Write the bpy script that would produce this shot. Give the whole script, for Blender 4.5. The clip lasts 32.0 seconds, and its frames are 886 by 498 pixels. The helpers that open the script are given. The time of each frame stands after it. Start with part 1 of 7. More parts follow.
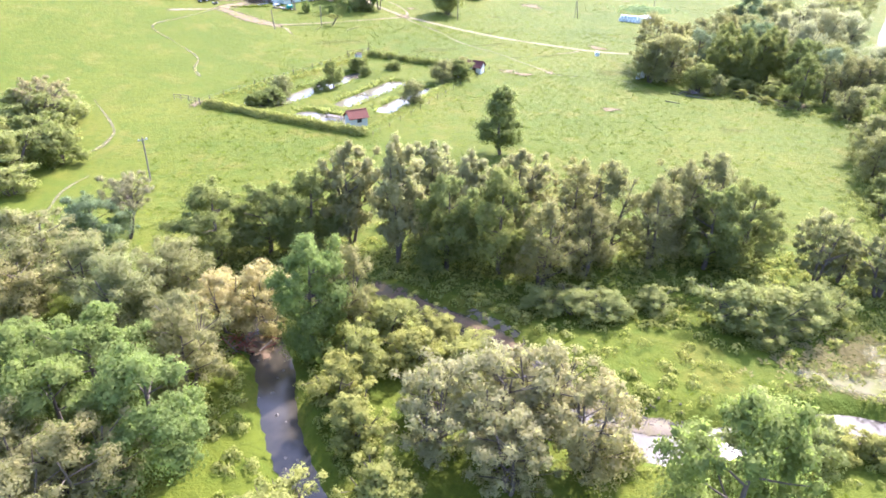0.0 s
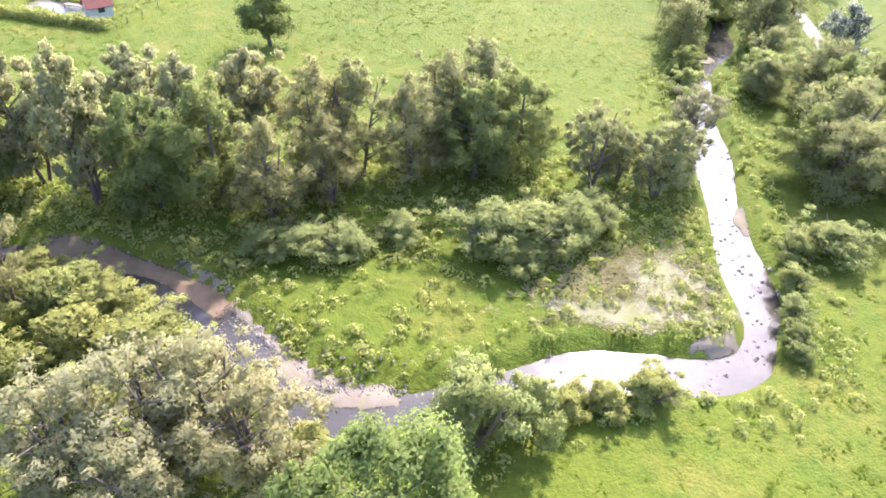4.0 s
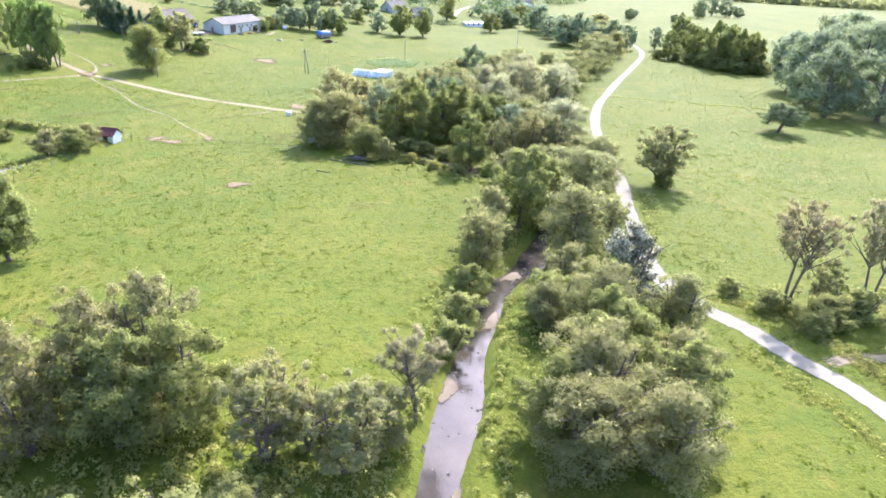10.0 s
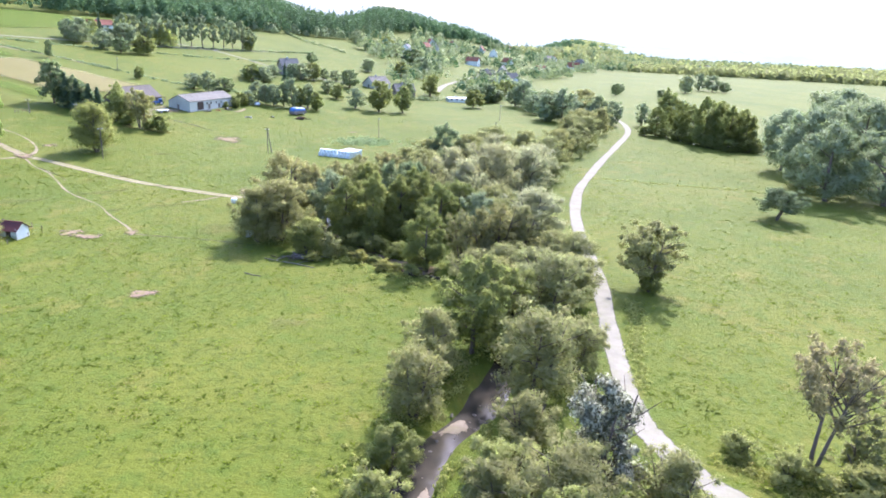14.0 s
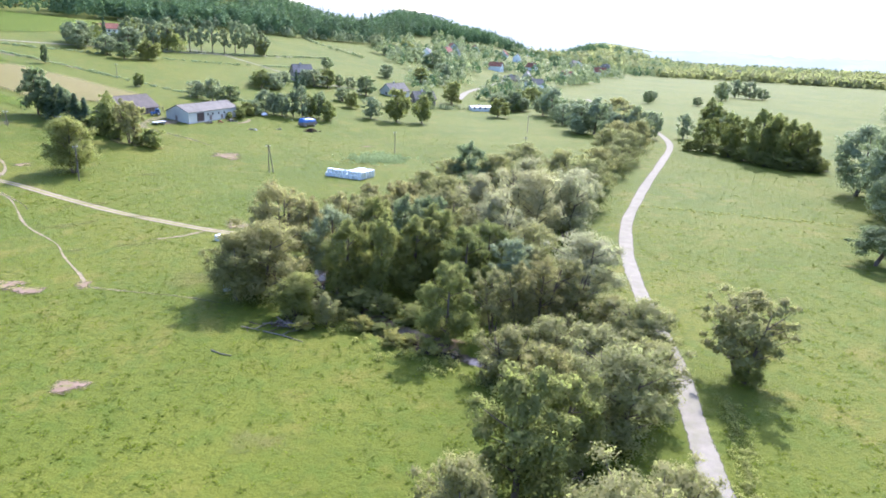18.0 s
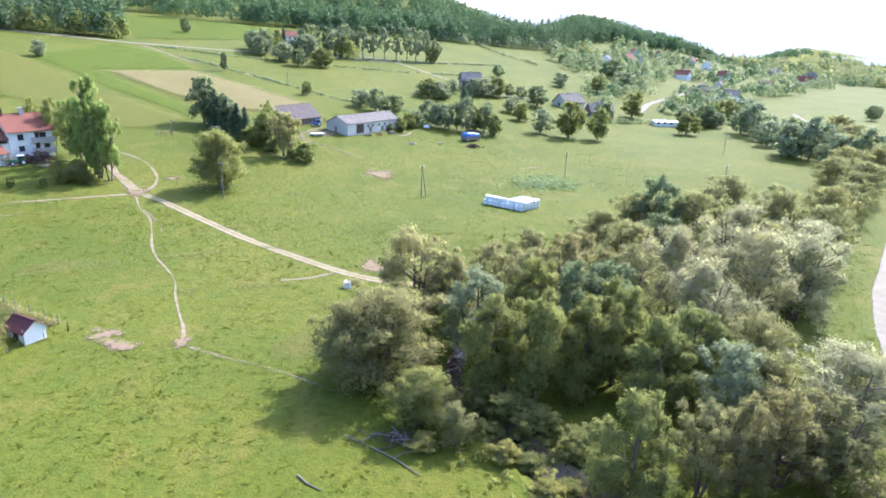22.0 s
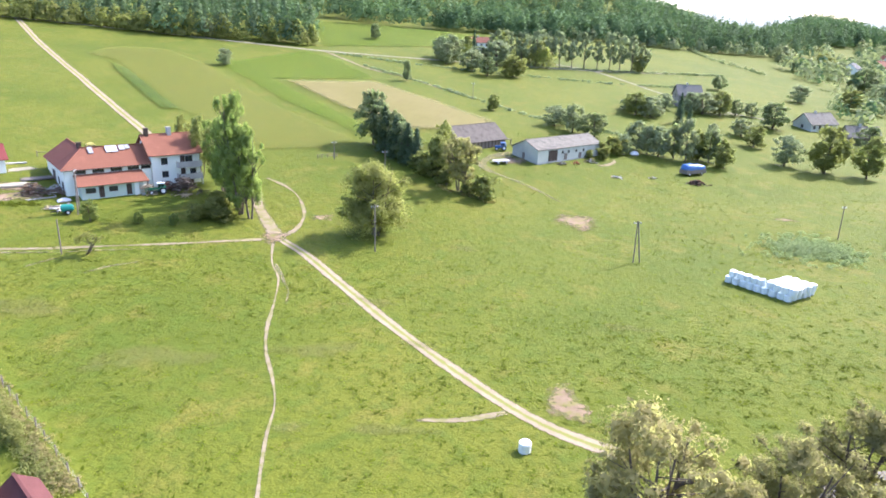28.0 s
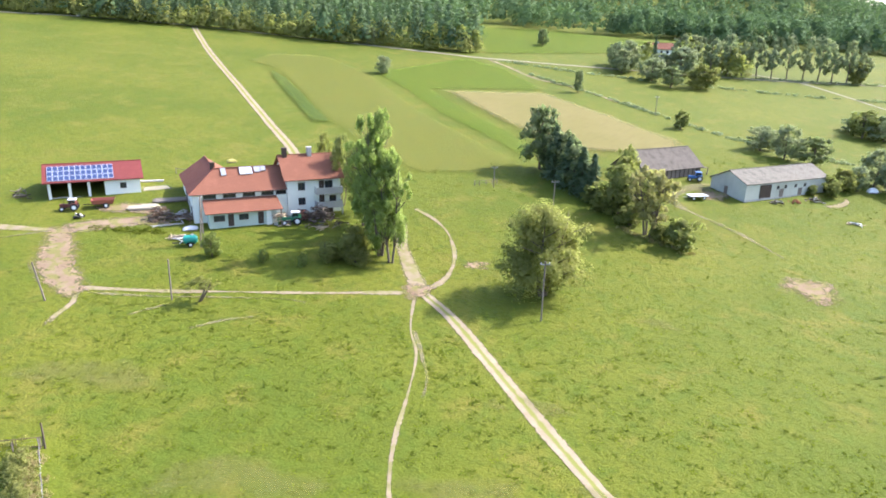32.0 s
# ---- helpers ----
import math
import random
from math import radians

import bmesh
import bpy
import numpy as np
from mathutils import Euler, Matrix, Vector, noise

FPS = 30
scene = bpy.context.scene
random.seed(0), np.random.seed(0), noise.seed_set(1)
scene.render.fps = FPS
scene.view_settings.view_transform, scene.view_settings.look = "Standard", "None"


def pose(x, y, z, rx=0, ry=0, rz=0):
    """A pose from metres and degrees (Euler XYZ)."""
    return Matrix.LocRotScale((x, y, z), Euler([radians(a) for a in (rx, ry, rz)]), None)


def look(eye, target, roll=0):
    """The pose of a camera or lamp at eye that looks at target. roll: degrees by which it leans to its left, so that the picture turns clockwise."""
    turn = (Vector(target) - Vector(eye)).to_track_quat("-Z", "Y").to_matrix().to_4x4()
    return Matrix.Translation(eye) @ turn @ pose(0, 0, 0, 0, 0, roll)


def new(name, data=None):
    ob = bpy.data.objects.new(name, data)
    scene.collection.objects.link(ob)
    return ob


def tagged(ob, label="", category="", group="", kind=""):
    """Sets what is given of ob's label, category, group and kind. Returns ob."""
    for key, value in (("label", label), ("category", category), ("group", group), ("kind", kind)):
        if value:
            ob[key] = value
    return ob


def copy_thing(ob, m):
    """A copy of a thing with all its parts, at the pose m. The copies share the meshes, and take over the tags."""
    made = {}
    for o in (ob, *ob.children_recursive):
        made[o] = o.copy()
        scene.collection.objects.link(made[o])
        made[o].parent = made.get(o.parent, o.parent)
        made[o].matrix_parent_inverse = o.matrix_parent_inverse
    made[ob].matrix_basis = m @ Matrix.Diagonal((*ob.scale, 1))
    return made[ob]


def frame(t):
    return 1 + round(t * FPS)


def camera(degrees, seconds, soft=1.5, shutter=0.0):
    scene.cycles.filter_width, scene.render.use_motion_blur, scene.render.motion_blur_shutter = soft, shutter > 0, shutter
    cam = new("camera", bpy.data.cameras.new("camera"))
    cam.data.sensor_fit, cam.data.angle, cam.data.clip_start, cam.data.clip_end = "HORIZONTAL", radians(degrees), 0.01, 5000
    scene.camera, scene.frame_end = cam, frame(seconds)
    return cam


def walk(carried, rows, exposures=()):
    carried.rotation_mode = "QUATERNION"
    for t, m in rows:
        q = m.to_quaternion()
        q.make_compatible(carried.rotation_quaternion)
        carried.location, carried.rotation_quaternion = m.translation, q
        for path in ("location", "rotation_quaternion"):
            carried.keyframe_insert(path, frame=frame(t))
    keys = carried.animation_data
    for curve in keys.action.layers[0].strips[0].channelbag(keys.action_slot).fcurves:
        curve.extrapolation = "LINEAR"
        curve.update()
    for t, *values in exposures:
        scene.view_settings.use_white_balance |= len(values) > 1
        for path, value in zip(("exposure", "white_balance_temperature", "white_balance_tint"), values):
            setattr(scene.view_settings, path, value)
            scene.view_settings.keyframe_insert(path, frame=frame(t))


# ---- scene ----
cam = camera(67.2, 32.0, soft=1.75)
METRES, EYE, TILT, LEAN, TURN = 190.0, 34.0, 0.0, 0.0, 0.0
EXPO, SKY, SUN = 1.32, 0.15, 3.0
ROWS = [
    (0.0, 0.0, 0.0, 0.0, 0.61, -27.93, -1.15),
    (0.5, 0.0084, 0.0094, -0.0008, 0.64, -29.21, -1.15),
    (1.0, 0.0181, 0.0183, -0.0017, 0.06, -30.47, -1.16),
    (1.5, 0.0283, 0.0269, -0.0027, -2.81, -31.76, -1.28),
    (2.0, 0.039, 0.0348, -0.0039, -5.08, -33.04, -1.41),
    (2.5, 0.0504, 0.0421, -0.0049, -6.58, -34.3, -1.49),
    (3.0, 0.0623, 0.0487, -0.0059, -8.2, -35.56, -1.54),
    (3.5, 0.0744, 0.0553, -0.0069, -9.23, -36.83, -1.63),
    (5.5, 0.1236, 0.0766, -0.0099, -9.62, -41.68, -1.67),
    (6.0, 0.1358, 0.0822, -0.0098, -9.8, -40.35, -1.82),
    (6.5, 0.147, 0.0867, -0.0101, -10.03, -37.74, -1.96),
    (7.0, 0.1592, 0.0914, -0.0097, -10.22, -35.03, -2.07),
    (7.5, 0.1717, 0.0956, -0.0097, -10.4, -32.19, -2.16),
    (8.0, 0.1848, 0.0998, -0.0098, -10.51, -29.34, -2.17),
    (8.5, 0.1977, 0.1039, -0.0098, -10.65, -26.51, -2.18),
    (9.0, 0.2105, 0.1076, -0.0098, -10.77, -23.79, -2.16),
    (9.5, 0.2234, 0.1112, -0.01, -10.82, -23.41, -2.17),
    (10.0, 0.2356, 0.1162, -0.01, -10.86, -23.48, -2.19),
    (10.5, 0.2463, 0.1229, -0.0101, -10.91, -23.47, -2.17),
    (11.0, 0.2558, 0.1314, -0.0102, -10.94, -23.47, -2.15),
    (11.5, 0.2641, 0.141, -0.0102, -10.97, -23.46, -2.15),
    (12.0, 0.2712, 0.1518, -0.01, -11.01, -23.47, -2.16),
    (12.5, 0.277, 0.1638, -0.0099, -11.06, -23.45, -2.16),
    (13.0, 0.2815, 0.1769, -0.0093, -11.13, -22.82, -2.2),
    (13.5, 0.2859, 0.191, -0.0093, -11.23, -19.16, -2.2),
    (14.0, 0.2895, 0.2053, -0.0096, -11.27, -17.66, -2.2),
    (14.5, 0.2928, 0.2208, -0.0096, -11.29, -17.61, -2.21),
    (16.5, 0.3043, 0.286, -0.0091, -11.32, -17.51, -2.11),
    (17.0, 0.3064, 0.3028, -0.0088, -11.33, -17.48, -2.14),
    (17.5, 0.3084, 0.3198, -0.0086, -11.03, -17.45, -2.18),
    (18.0, 0.3103, 0.3367, -0.0082, -9.55, -17.43, -2.19),
    (18.5, 0.3127, 0.3538, -0.0078, -7.6, -17.45, -2.13),
    (19.0, 0.3144, 0.3704, -0.0074, -5.89, -17.46, -2.13),
    (19.5, 0.3162, 0.3877, -0.0071, -4.27, -17.47, -2.12),
    (20.0, 0.3175, 0.4047, -0.0067, -3.1, -17.45, -2.11),
    (20.5, 0.3186, 0.4224, -0.0068, -2.15, -17.44, -2.09),
    (21.0, 0.3189, 0.4395, -0.0061, -0.65, -17.46, -2.04),
    (21.5, 0.3193, 0.4575, -0.0061, 2.15, -17.49, -1.97),
    (22.0, 0.3189, 0.4748, -0.0058, 4.79, -17.52, -1.96),
    (22.5, 0.318, 0.4923, -0.0057, 6.98, -17.54, -1.91),
    (23.0, 0.3168, 0.51, -0.0058, 9.08, -17.55, -1.86),
    (23.5, 0.3148, 0.5278, -0.006, 11.06, -17.54, -1.81),
    (24.0, 0.312, 0.5452, -0.0059, 12.81, -17.55, -1.8),
    (24.5, 0.3084, 0.5623, -0.0057, 14.22, -17.59, -1.77),
    (25.0, 0.304, 0.5798, -0.0059, 15.44, -17.59, -1.72),
    (25.5, 0.2996, 0.5968, -0.0057, 16.67, -17.6, -1.63),
    (27.5, 0.2734, 0.6638, -0.0044, 18.89, -17.6, -1.64),
    (28.0, 0.2656, 0.6799, -0.0042, 20.56, -17.6, -1.65),
    (28.5, 0.2577, 0.696, -0.0043, 22.25, -17.58, -1.62),
    (29.0, 0.2494, 0.7115, -0.0045, 23.84, -17.55, -1.64),
    (29.5, 0.2408, 0.727, -0.0045, 25.09, -17.53, -1.58),
    (30.0, 0.2315, 0.7419, -0.0046, 26.63, -17.51, -1.58),
    (30.5, 0.2217, 0.7566, -0.0049, 28.51, -17.48, -1.55),
    (31.0, 0.2115, 0.7706, -0.0048, 30.38, -17.48, -1.53),
    (31.5, 0.2011, 0.7845, -0.0048, 32.17, -17.47, -1.49),
    (32.0, 0.1901, 0.7981, -0.0048, 33.71, -17.46, -1.45),
]
walk(cam, [(t, pose(0, 0, EYE, TILT, LEAN, TURN) @ pose(METRES * x, METRES * y, METRES * z, 90 + pitch, roll, yaw)) for t, x, y, z, yaw, pitch, roll in ROWS],
     exposures=((0.0, EXPO + 1.06, 5530, 27), (7.0, EXPO + 0.98, 5560, 27), (13.0, EXPO + 0.66, 5350, 27), (19.0, EXPO + 0.43, 5300, 27), (25.0, EXPO + 0.62, 5450, 26), (32.0, EXPO + 0.54, 5980, 18)))

# ---- daylight: afternoon sun ahead and to the right of the first view ----
SUN_EL, SUN_AZ = 43.0, 32.0
world = bpy.data.worlds.new("sky")
scene.world = world
world.use_nodes = True
wt = world.node_tree
sky = wt.nodes.new("ShaderNodeTexSky")
sky.sky_type, sky.sun_disc = "NISHITA", False
sky.sun_elevation, sky.sun_rotation = radians(SUN_EL), radians(SUN_AZ)
sky.air_density, sky.dust_density, sky.ozone_density = 1.0, 2.5, 1.0
wt.links.new(sky.outputs[0], wt.nodes["Background"].inputs[0])
wt.nodes["Background"].inputs[1].default_value = SKY
sun = new("sun", bpy.data.lights.new("sun", "SUN"))
sun.data.energy, sun.data.angle, sun.data.color = SUN, radians(0.6), (1.0, 0.93, 0.82)
sun.matrix_world = look((0, 0, 200), (0 - 100 * math.sin(radians(SUN_AZ)) * math.cos(radians(SUN_EL)), -100 * math.cos(radians(SUN_AZ)) * math.cos(radians(SUN_EL)), 200 - 100 * math.sin(radians(SUN_EL))))

# ---- materials ----


class Nodes:
    """A short way to wire a node material."""

    def __init__(self, name, rough=0.8, spec=0.3):
        self.mat = bpy.data.materials.new(name)
        self.mat.use_nodes = True
        self.nt = self.mat.node_tree
        self.bsdf = self.nt.nodes["Principled BSDF"]
        self.out = self.nt.nodes["Material Output"]
        self.bsdf.inputs["Roughness"].default_value = rough
        self.bsdf.inputs["Specular IOR Level"].default_value = spec
        self.place = self.node("ShaderNodeNewGeometry").outputs["Position"]

    def node(self, kind, **values):
        n = self.nt.nodes.new(kind)
        for key, value in values.items():
            n.inputs[key.replace("_", " ")].default_value = value
        return n

    def link(self, a, b):
        self.nt.links.new(a, b)

    def own(self):
        """Places in the object's own space."""
        self.place = self.node("ShaderNodeTexCoord").outputs["Object"]
        return self

    def noise(self, scale, detail=3.0, rough=0.55, stretch=None):
        n = self.node("ShaderNodeTexNoise", Scale=scale, Detail=detail, Roughness=rough)
        src = self.place
        if stretch:
            mp = self.node("ShaderNodeMapping")
            mp.inputs["Scale"].default_value = stretch
            self.link(src, mp.inputs[0])
            src = mp.outputs[0]
        self.link(src, n.inputs["Vector"])
        return n.outputs["Fac"]

    def ramp(self, fac, stops):
        r = self.node("ShaderNodeValToRGB")
        e = r.color_ramp.elements
        while len(e) < len(stops):
            e.new(0.5)
        for k, (at, c) in zip(e, stops):
            k.position, k.color = at, (*c, 1) if len(c) == 3 else c
        self.link(fac, r.inputs[0])
        return r.outputs[0]

    def mix(self, fac, a, b, mode="MIX"):
        m = self.nt.nodes.new("ShaderNodeMix")
        m.data_type, m.blend_type = "RGBA", mode
        for src, at in ((fac, 0), (a, 6), (b, 7)):
            if isinstance(src, (int, float)):
                m.inputs[at].default_value = src
            elif isinstance(src, tuple):
                m.inputs[at].default_value = (*src, 1)
            else:
                self.link(src, m.inputs[at])
        return m.outputs[2]

    def math(self, op, a, b=0.0, c=0.0):
        m = self.nt.nodes.new("ShaderNodeMath")
        m.operation = op
        for n, src in enumerate((a, b, c)):
            if isinstance(src, (int, float)):
                m.inputs[n].default_value = src
            else:
                self.link(src, m.inputs[n])
        return m.outputs[0]

    def span(self, v, lo, hi):
        m = self.node("ShaderNodeMapRange")
        m.interpolation_type = "SMOOTHSTEP"
        m.inputs[1].default_value, m.inputs[2].default_value = lo, hi
        self.link(v, m.inputs[0])
        return m.outputs[0]

    def attr(self, name):
        n = self.nt.nodes.new("ShaderNodeAttribute")
        n.attribute_name = name
        return n.outputs["Fac"]

    def bump(self, fac, strength=0.4, distance=0.1):
        b = self.node("ShaderNodeBump", Strength=strength, Distance=distance)
        self.link(fac, b.inputs["Height"])
        self.link(b.outputs[0], self.bsdf.inputs["Normal"])

    def colour(self, c):
        if isinstance(c, tuple):
            self.bsdf.inputs["Base Color"].default_value = (*c, 1)
        else:
            self.link(c, self.bsdf.inputs["Base Color"])
        return self.mat

    def ragged(self, wear=0.55, scale=1.2, soft=0.25, full=1.0):
        """Lets the ground show through where the edge attribute runs out."""
        n = self.noise(scale, 4.0, 0.65)
        keep = self.span(self.math("ADD", self.attr("edge"), self.math("MULTIPLY", self.math("SUBTRACT", n, 0.5), 2 * wear)), 0.43 - soft / 2, 0.43 + soft / 2)
        keep = self.math("MULTIPLY", keep, full)
        tr = self.nt.nodes.new("ShaderNodeBsdfTransparent")
        mx = self.nt.nodes.new("ShaderNodeMixShader")
        self.link(keep, mx.inputs[0])
        self.link(tr.outputs[0], mx.inputs[1])
        self.link(self.bsdf.outputs[0], mx.inputs[2])
        self.link(mx.outputs[0], self.out.inputs[0])


def grass_colours(m, lush=0.0):
    big, mid, tuft, fine = m.noise(0.03, 3), m.noise(0.16, 4), m.noise(1.25, 4, 0.65), m.noise(4.5, 3, 0.7)
    c = m.ramp(big, [(0.3, (0.074, 0.099, 0.007)), (0.5, (0.097, 0.116, 0.009)), (0.7, (0.124, 0.131, 0.013))])
    c = m.mix(m.span(mid, 0.5, 0.72), c, (0.138, 0.131, 0.019))
    c = m.mix(m.math("MULTIPLY", m.span(tuft, 0.48, 0.66), 0.62), c, (0.054, 0.075, 0.006))
    c = m.mix(m.math("MULTIPLY", m.span(fine, 0.4, 0.7), 0.5), c, (0.061, 0.079, 0.006))
    c = m.mix(m.math("MULTIPLY", m.span(m.noise(0.33, 4, 0.6), 0.48, 0.66), 0.5), c, (0.064, 0.099, 0.008))
    if lush:
        c = m.mix(lush, c, (0.071, 0.117, 0.012))
    return c, m.math("ADD", tuft, m.math("MULTIPLY", fine, 0.5))


def grass_material(name, lush=0.0):
    m = Nodes(name, 0.9, 0.15)
    c, h = grass_colours(m, lush)
    m.bump(h, 0.7, 0.35)
    return m.colour(c)


def dirt_material(name, dark, light, grassy=0.0, ruts=False, wear=0.55, scale=1.2, soft=0.25, full=1.0):
    m = Nodes(name, 0.95, 0.03)
    c = m.ramp(m.noise(0.5, 5, 0.65), [(0.3, dark), (0.7, light)])
    c = m.mix(m.math("MULTIPLY", m.noise(7, 3, 0.7), 0.4), c, tuple(0.6 * v for v in dark))
    if ruts:
        away = m.math("ABSOLUTE", m.math("SUBTRACT", m.math("ABSOLUTE", m.attr("across")), 0.5))
        rough = m.math("ADD", away, m.math("MULTIPLY", m.math("SUBTRACT", m.noise(0.8, 4), 0.5), 0.5))
        c = m.mix(m.math("MULTIPLY", m.span(rough, 0.18, 0.42), grassy), c, (0.15, 0.17, 0.03))
    elif grassy:
        c = m.mix(m.math("MULTIPLY", m.span(m.noise(0.7, 5), 0.45, 0.6), grassy), c, (0.15, 0.17, 0.03))
    m.bump(m.noise(5, 4, 0.7), 0.4, 0.1)
    m.colour(c)
    m.ragged(wear, scale, soft, full)
    return m.mat


def field_material(name, a, b, stripe=(0.2, 1.4, 1), wear=0.3, full=0.8):
    m = Nodes(name, 0.95, 0.1)
    c = m.ramp(m.noise(0.06, 4), [(0.35, a), (0.65, b)])
    c = m.mix(m.math("MULTIPLY", m.span(m.noise(0.8, 3, 0.6, stripe), 0.45, 0.7), 0.35), c, tuple(0.75 * v for v in a))
    m.bump(m.noise(1.5, 3), 0.4, 0.2)
    m.colour(c)
    m.ragged(wear, 0.35, 0.5, full)
    return m.mat


def leaf_material(name, a, b, shine=0.25, through_light=0.6, two_tone=False):
    m = Nodes(name, 0.8, shine * 0.16)
    isl = m.node("ShaderNodeNewGeometry").outputs["Random Per Island"]
    obj = m.node("ShaderNodeObjectInfo").outputs["Random"]
    a, b = tuple(0.72 * p + 0.28 * q for p, q in zip(a, b)), tuple(0.36 * p + 0.64 * q for p, q in zip(a, b))
    # pale leaf undersides, plus dark cards painted for the crown's shaded inside
    if two_tone:
        isl, a, b = m.span(isl, 0.5, 0.6), (0.075, 0.09, 0.06), b
    c = m.mix(isl, a, b)
    c = m.mix(m.math("MULTIPLY", obj, 0.35), c, tuple(0.5 * (p + q) * k for p, q, k in zip(a, b, (1.25, 1.05, 0.85))))
    m.colour(c)
    tl = m.nt.nodes.new("ShaderNodeBsdfTranslucent")
    m.link(m.mix(1.0, c, (1.06, 1.2, 0.85), "MULTIPLY"), tl.inputs[0])
    mx = m.nt.nodes.new("ShaderNodeMixShader")
    mx.inputs[0].default_value = through_light
    m.link(m.bsdf.outputs[0], mx.inputs[1])
    m.link(tl.outputs[0], mx.inputs[2])
    m.link(mx.outputs[0], m.out.inputs[0])
    return m.mat


def plain(name, c, rough=0.6, spec=0.4, metal=0.0, grain=3.0, dirt=0.35, bump=0.15, stretch=None):
    m = Nodes(name, rough, spec).own()
    m.bsdf.inputs["Metallic"].default_value = metal
    k = m.mix(m.math("MULTIPLY", m.span(m.noise(grain * 0.25, 4, 0.6), 0.4, 0.75), dirt), c, tuple(0.55 * v for v in c))
    k = m.mix(m.math("MULTIPLY", m.noise(grain * 4, 3, 0.7, stretch), 0.25), k, tuple(0.7 * v for v in c))
    m.bump(m.noise(grain * 3, 3, 0.6, stretch), bump, 0.02)
    return m.colour(k)


GRASS = grass_material("meadow_grass")
GRAVEL_ROAD = dirt_material("pale_gravel", (0.222, 0.203, 0.148), (0.308, 0.284, 0.213), wear=0.4, grassy=0.12)
TRACK = dirt_material("rutted_earth", (0.240, 0.194, 0.129), (0.331, 0.277, 0.191), 0.85, True, 0.45)
PATH = dirt_material("trodden_earth", (0.223, 0.182, 0.116), (0.315, 0.261, 0.174), 0.5, False, 0.75, 1.6, 0.6, 0.9)
FAINT = dirt_material("faintly_trodden_earth", (0.205, 0.180, 0.100), (0.290, 0.250, 0.150), 0.6, False, 0.95, 1.6, 0.8, 0.6)
BARE = dirt_material("bare_sandy_soil", (0.205, 0.146, 0.095), (0.287, 0.218, 0.146), 0.6, False, 1.15, 1.6, 0.9, 0.9)
DRY = dirt_material("dry_worn_grass", (0.178, 0.174, 0.054), (0.223, 0.211, 0.083), 0.6, False, 0.9, 0.3, 0.9, 0.28)
MUD = dirt_material("wet_brown_mud", (0.143, 0.096, 0.056), (0.248, 0.174, 0.107), 0.15, False, 0.7, 1.6, 0.4, 0.95)
DRYFLAT = dirt_material("bleached_dry_grass", (0.208, 0.188, 0.096), (0.288, 0.260, 0.152), 0.45, False, 0.8, 0.5, 0.9, 0.85)
GRAVEL_BAR = dirt_material("river_gravel", (0.162, 0.129, 0.088), (0.260, 0.216, 0.155), 0.15, False, 0.7)
STUBBLE = field_material("mown_stubble", (0.173, 0.178, 0.039), (0.156, 0.170, 0.032), wear=0.12, full=0.42)
PLOUGH = field_material("tilled_strip", (0.222, 0.190, 0.076), (0.194, 0.174, 0.061), (1.2, 0.2, 1), full=0.7)
CLOVER = field_material("dark_clover", (0.066, 0.106, 0.021), (0.085, 0.121, 0.021), full=0.6)
LUSH = field_material("lush_pasture", (0.097, 0.152, 0.013), (0.115, 0.162, 0.017), full=0.5)


def water_material():
    m = Nodes("stream_water", 0.06, 0.5)
    m.bsdf.inputs["IOR"].default_value = 1.4
    c = m.ramp(m.noise(0.25, 4), [(0.35, (0.030, 0.027, 0.021)), (0.65, (0.062, 0.052, 0.036))])
    calm = m.span(m.noise(0.55, 3, 0.6), 0.36, 0.62)
    n = m.math("MULTIPLY", m.math("ADD", m.noise(4.5, 3, 0.6), m.math("MULTIPLY", m.noise(13.0, 2, 0.6), 0.4)), m.math("ADD", m.math("MULTIPLY", calm, 0.75), 0.25))
    m.link(m.ramp(m.noise(0.22, 3), [(0.4, (0.03, 0.03, 0.03)), (0.7, (0.09, 0.09, 0.09))]), m.bsdf.inputs["Roughness"])
    m.bump(n, 0.34, 0.035)
    return m.colour(c)


def pond_material():
    m = Nodes("pond_water", 0.08, 0.5)
    m.bsdf.inputs["IOR"].default_value = 1.33
    m.bump(m.noise(2.0, 2), 0.12, 0.03)
    return m.colour(m.ramp(m.noise(0.2, 3), [(0.35, (0.10, 0.085, 0.06)), (0.65, (0.15, 0.13, 0.09))]))


WATER, POND = water_material(), pond_material()

# ---- lie of the land ----
RIVER = [(22, -95), (30, -62), (18, -36), (14, -12), (4, 2), (-1, 14), (-5, 24), (-9.2, 33), (-12.2, 39), (-13.7, 43), (-15, 47.6), (-17.5, 53), (-16.5, 58.5), (-11, 60.5), (-4.5, 58.5), (1, 55), (5.2, 50.9), (9, 45.4), (12.3, 41.3), (16.8, 39)]
RIVER += [(24, 40), (32, 41.2), (37.7, 40.4), (42, 39.6), (45.2, 40.2), (47.4, 42.9), (48.7, 45.6), (49.8, 49.2), (51, 53.2), (54, 62.5), (57.5, 70.7), (60, 78.5), (63.6, 87), (67.4, 92), (71.5, 96), (77, 106), (81, 117), (80, 128)]
RIVER += [(75, 134), (69, 138.5), (64.5, 144.5), (60, 150.5), (57.5, 158), (58.5, 170), (62, 182), (74, 194), (92, 208), (112, 226), (140, 258), (168, 300), (190, 345), (215, 410)]
BENCH = [(-4, 59.0), (1.2, 56.4), (4.8, 53.4), (7.6, 50.4), (10.2, 47.2), (12.8, 44.2), (15.6, 42.0), (19.2, 41.2)]
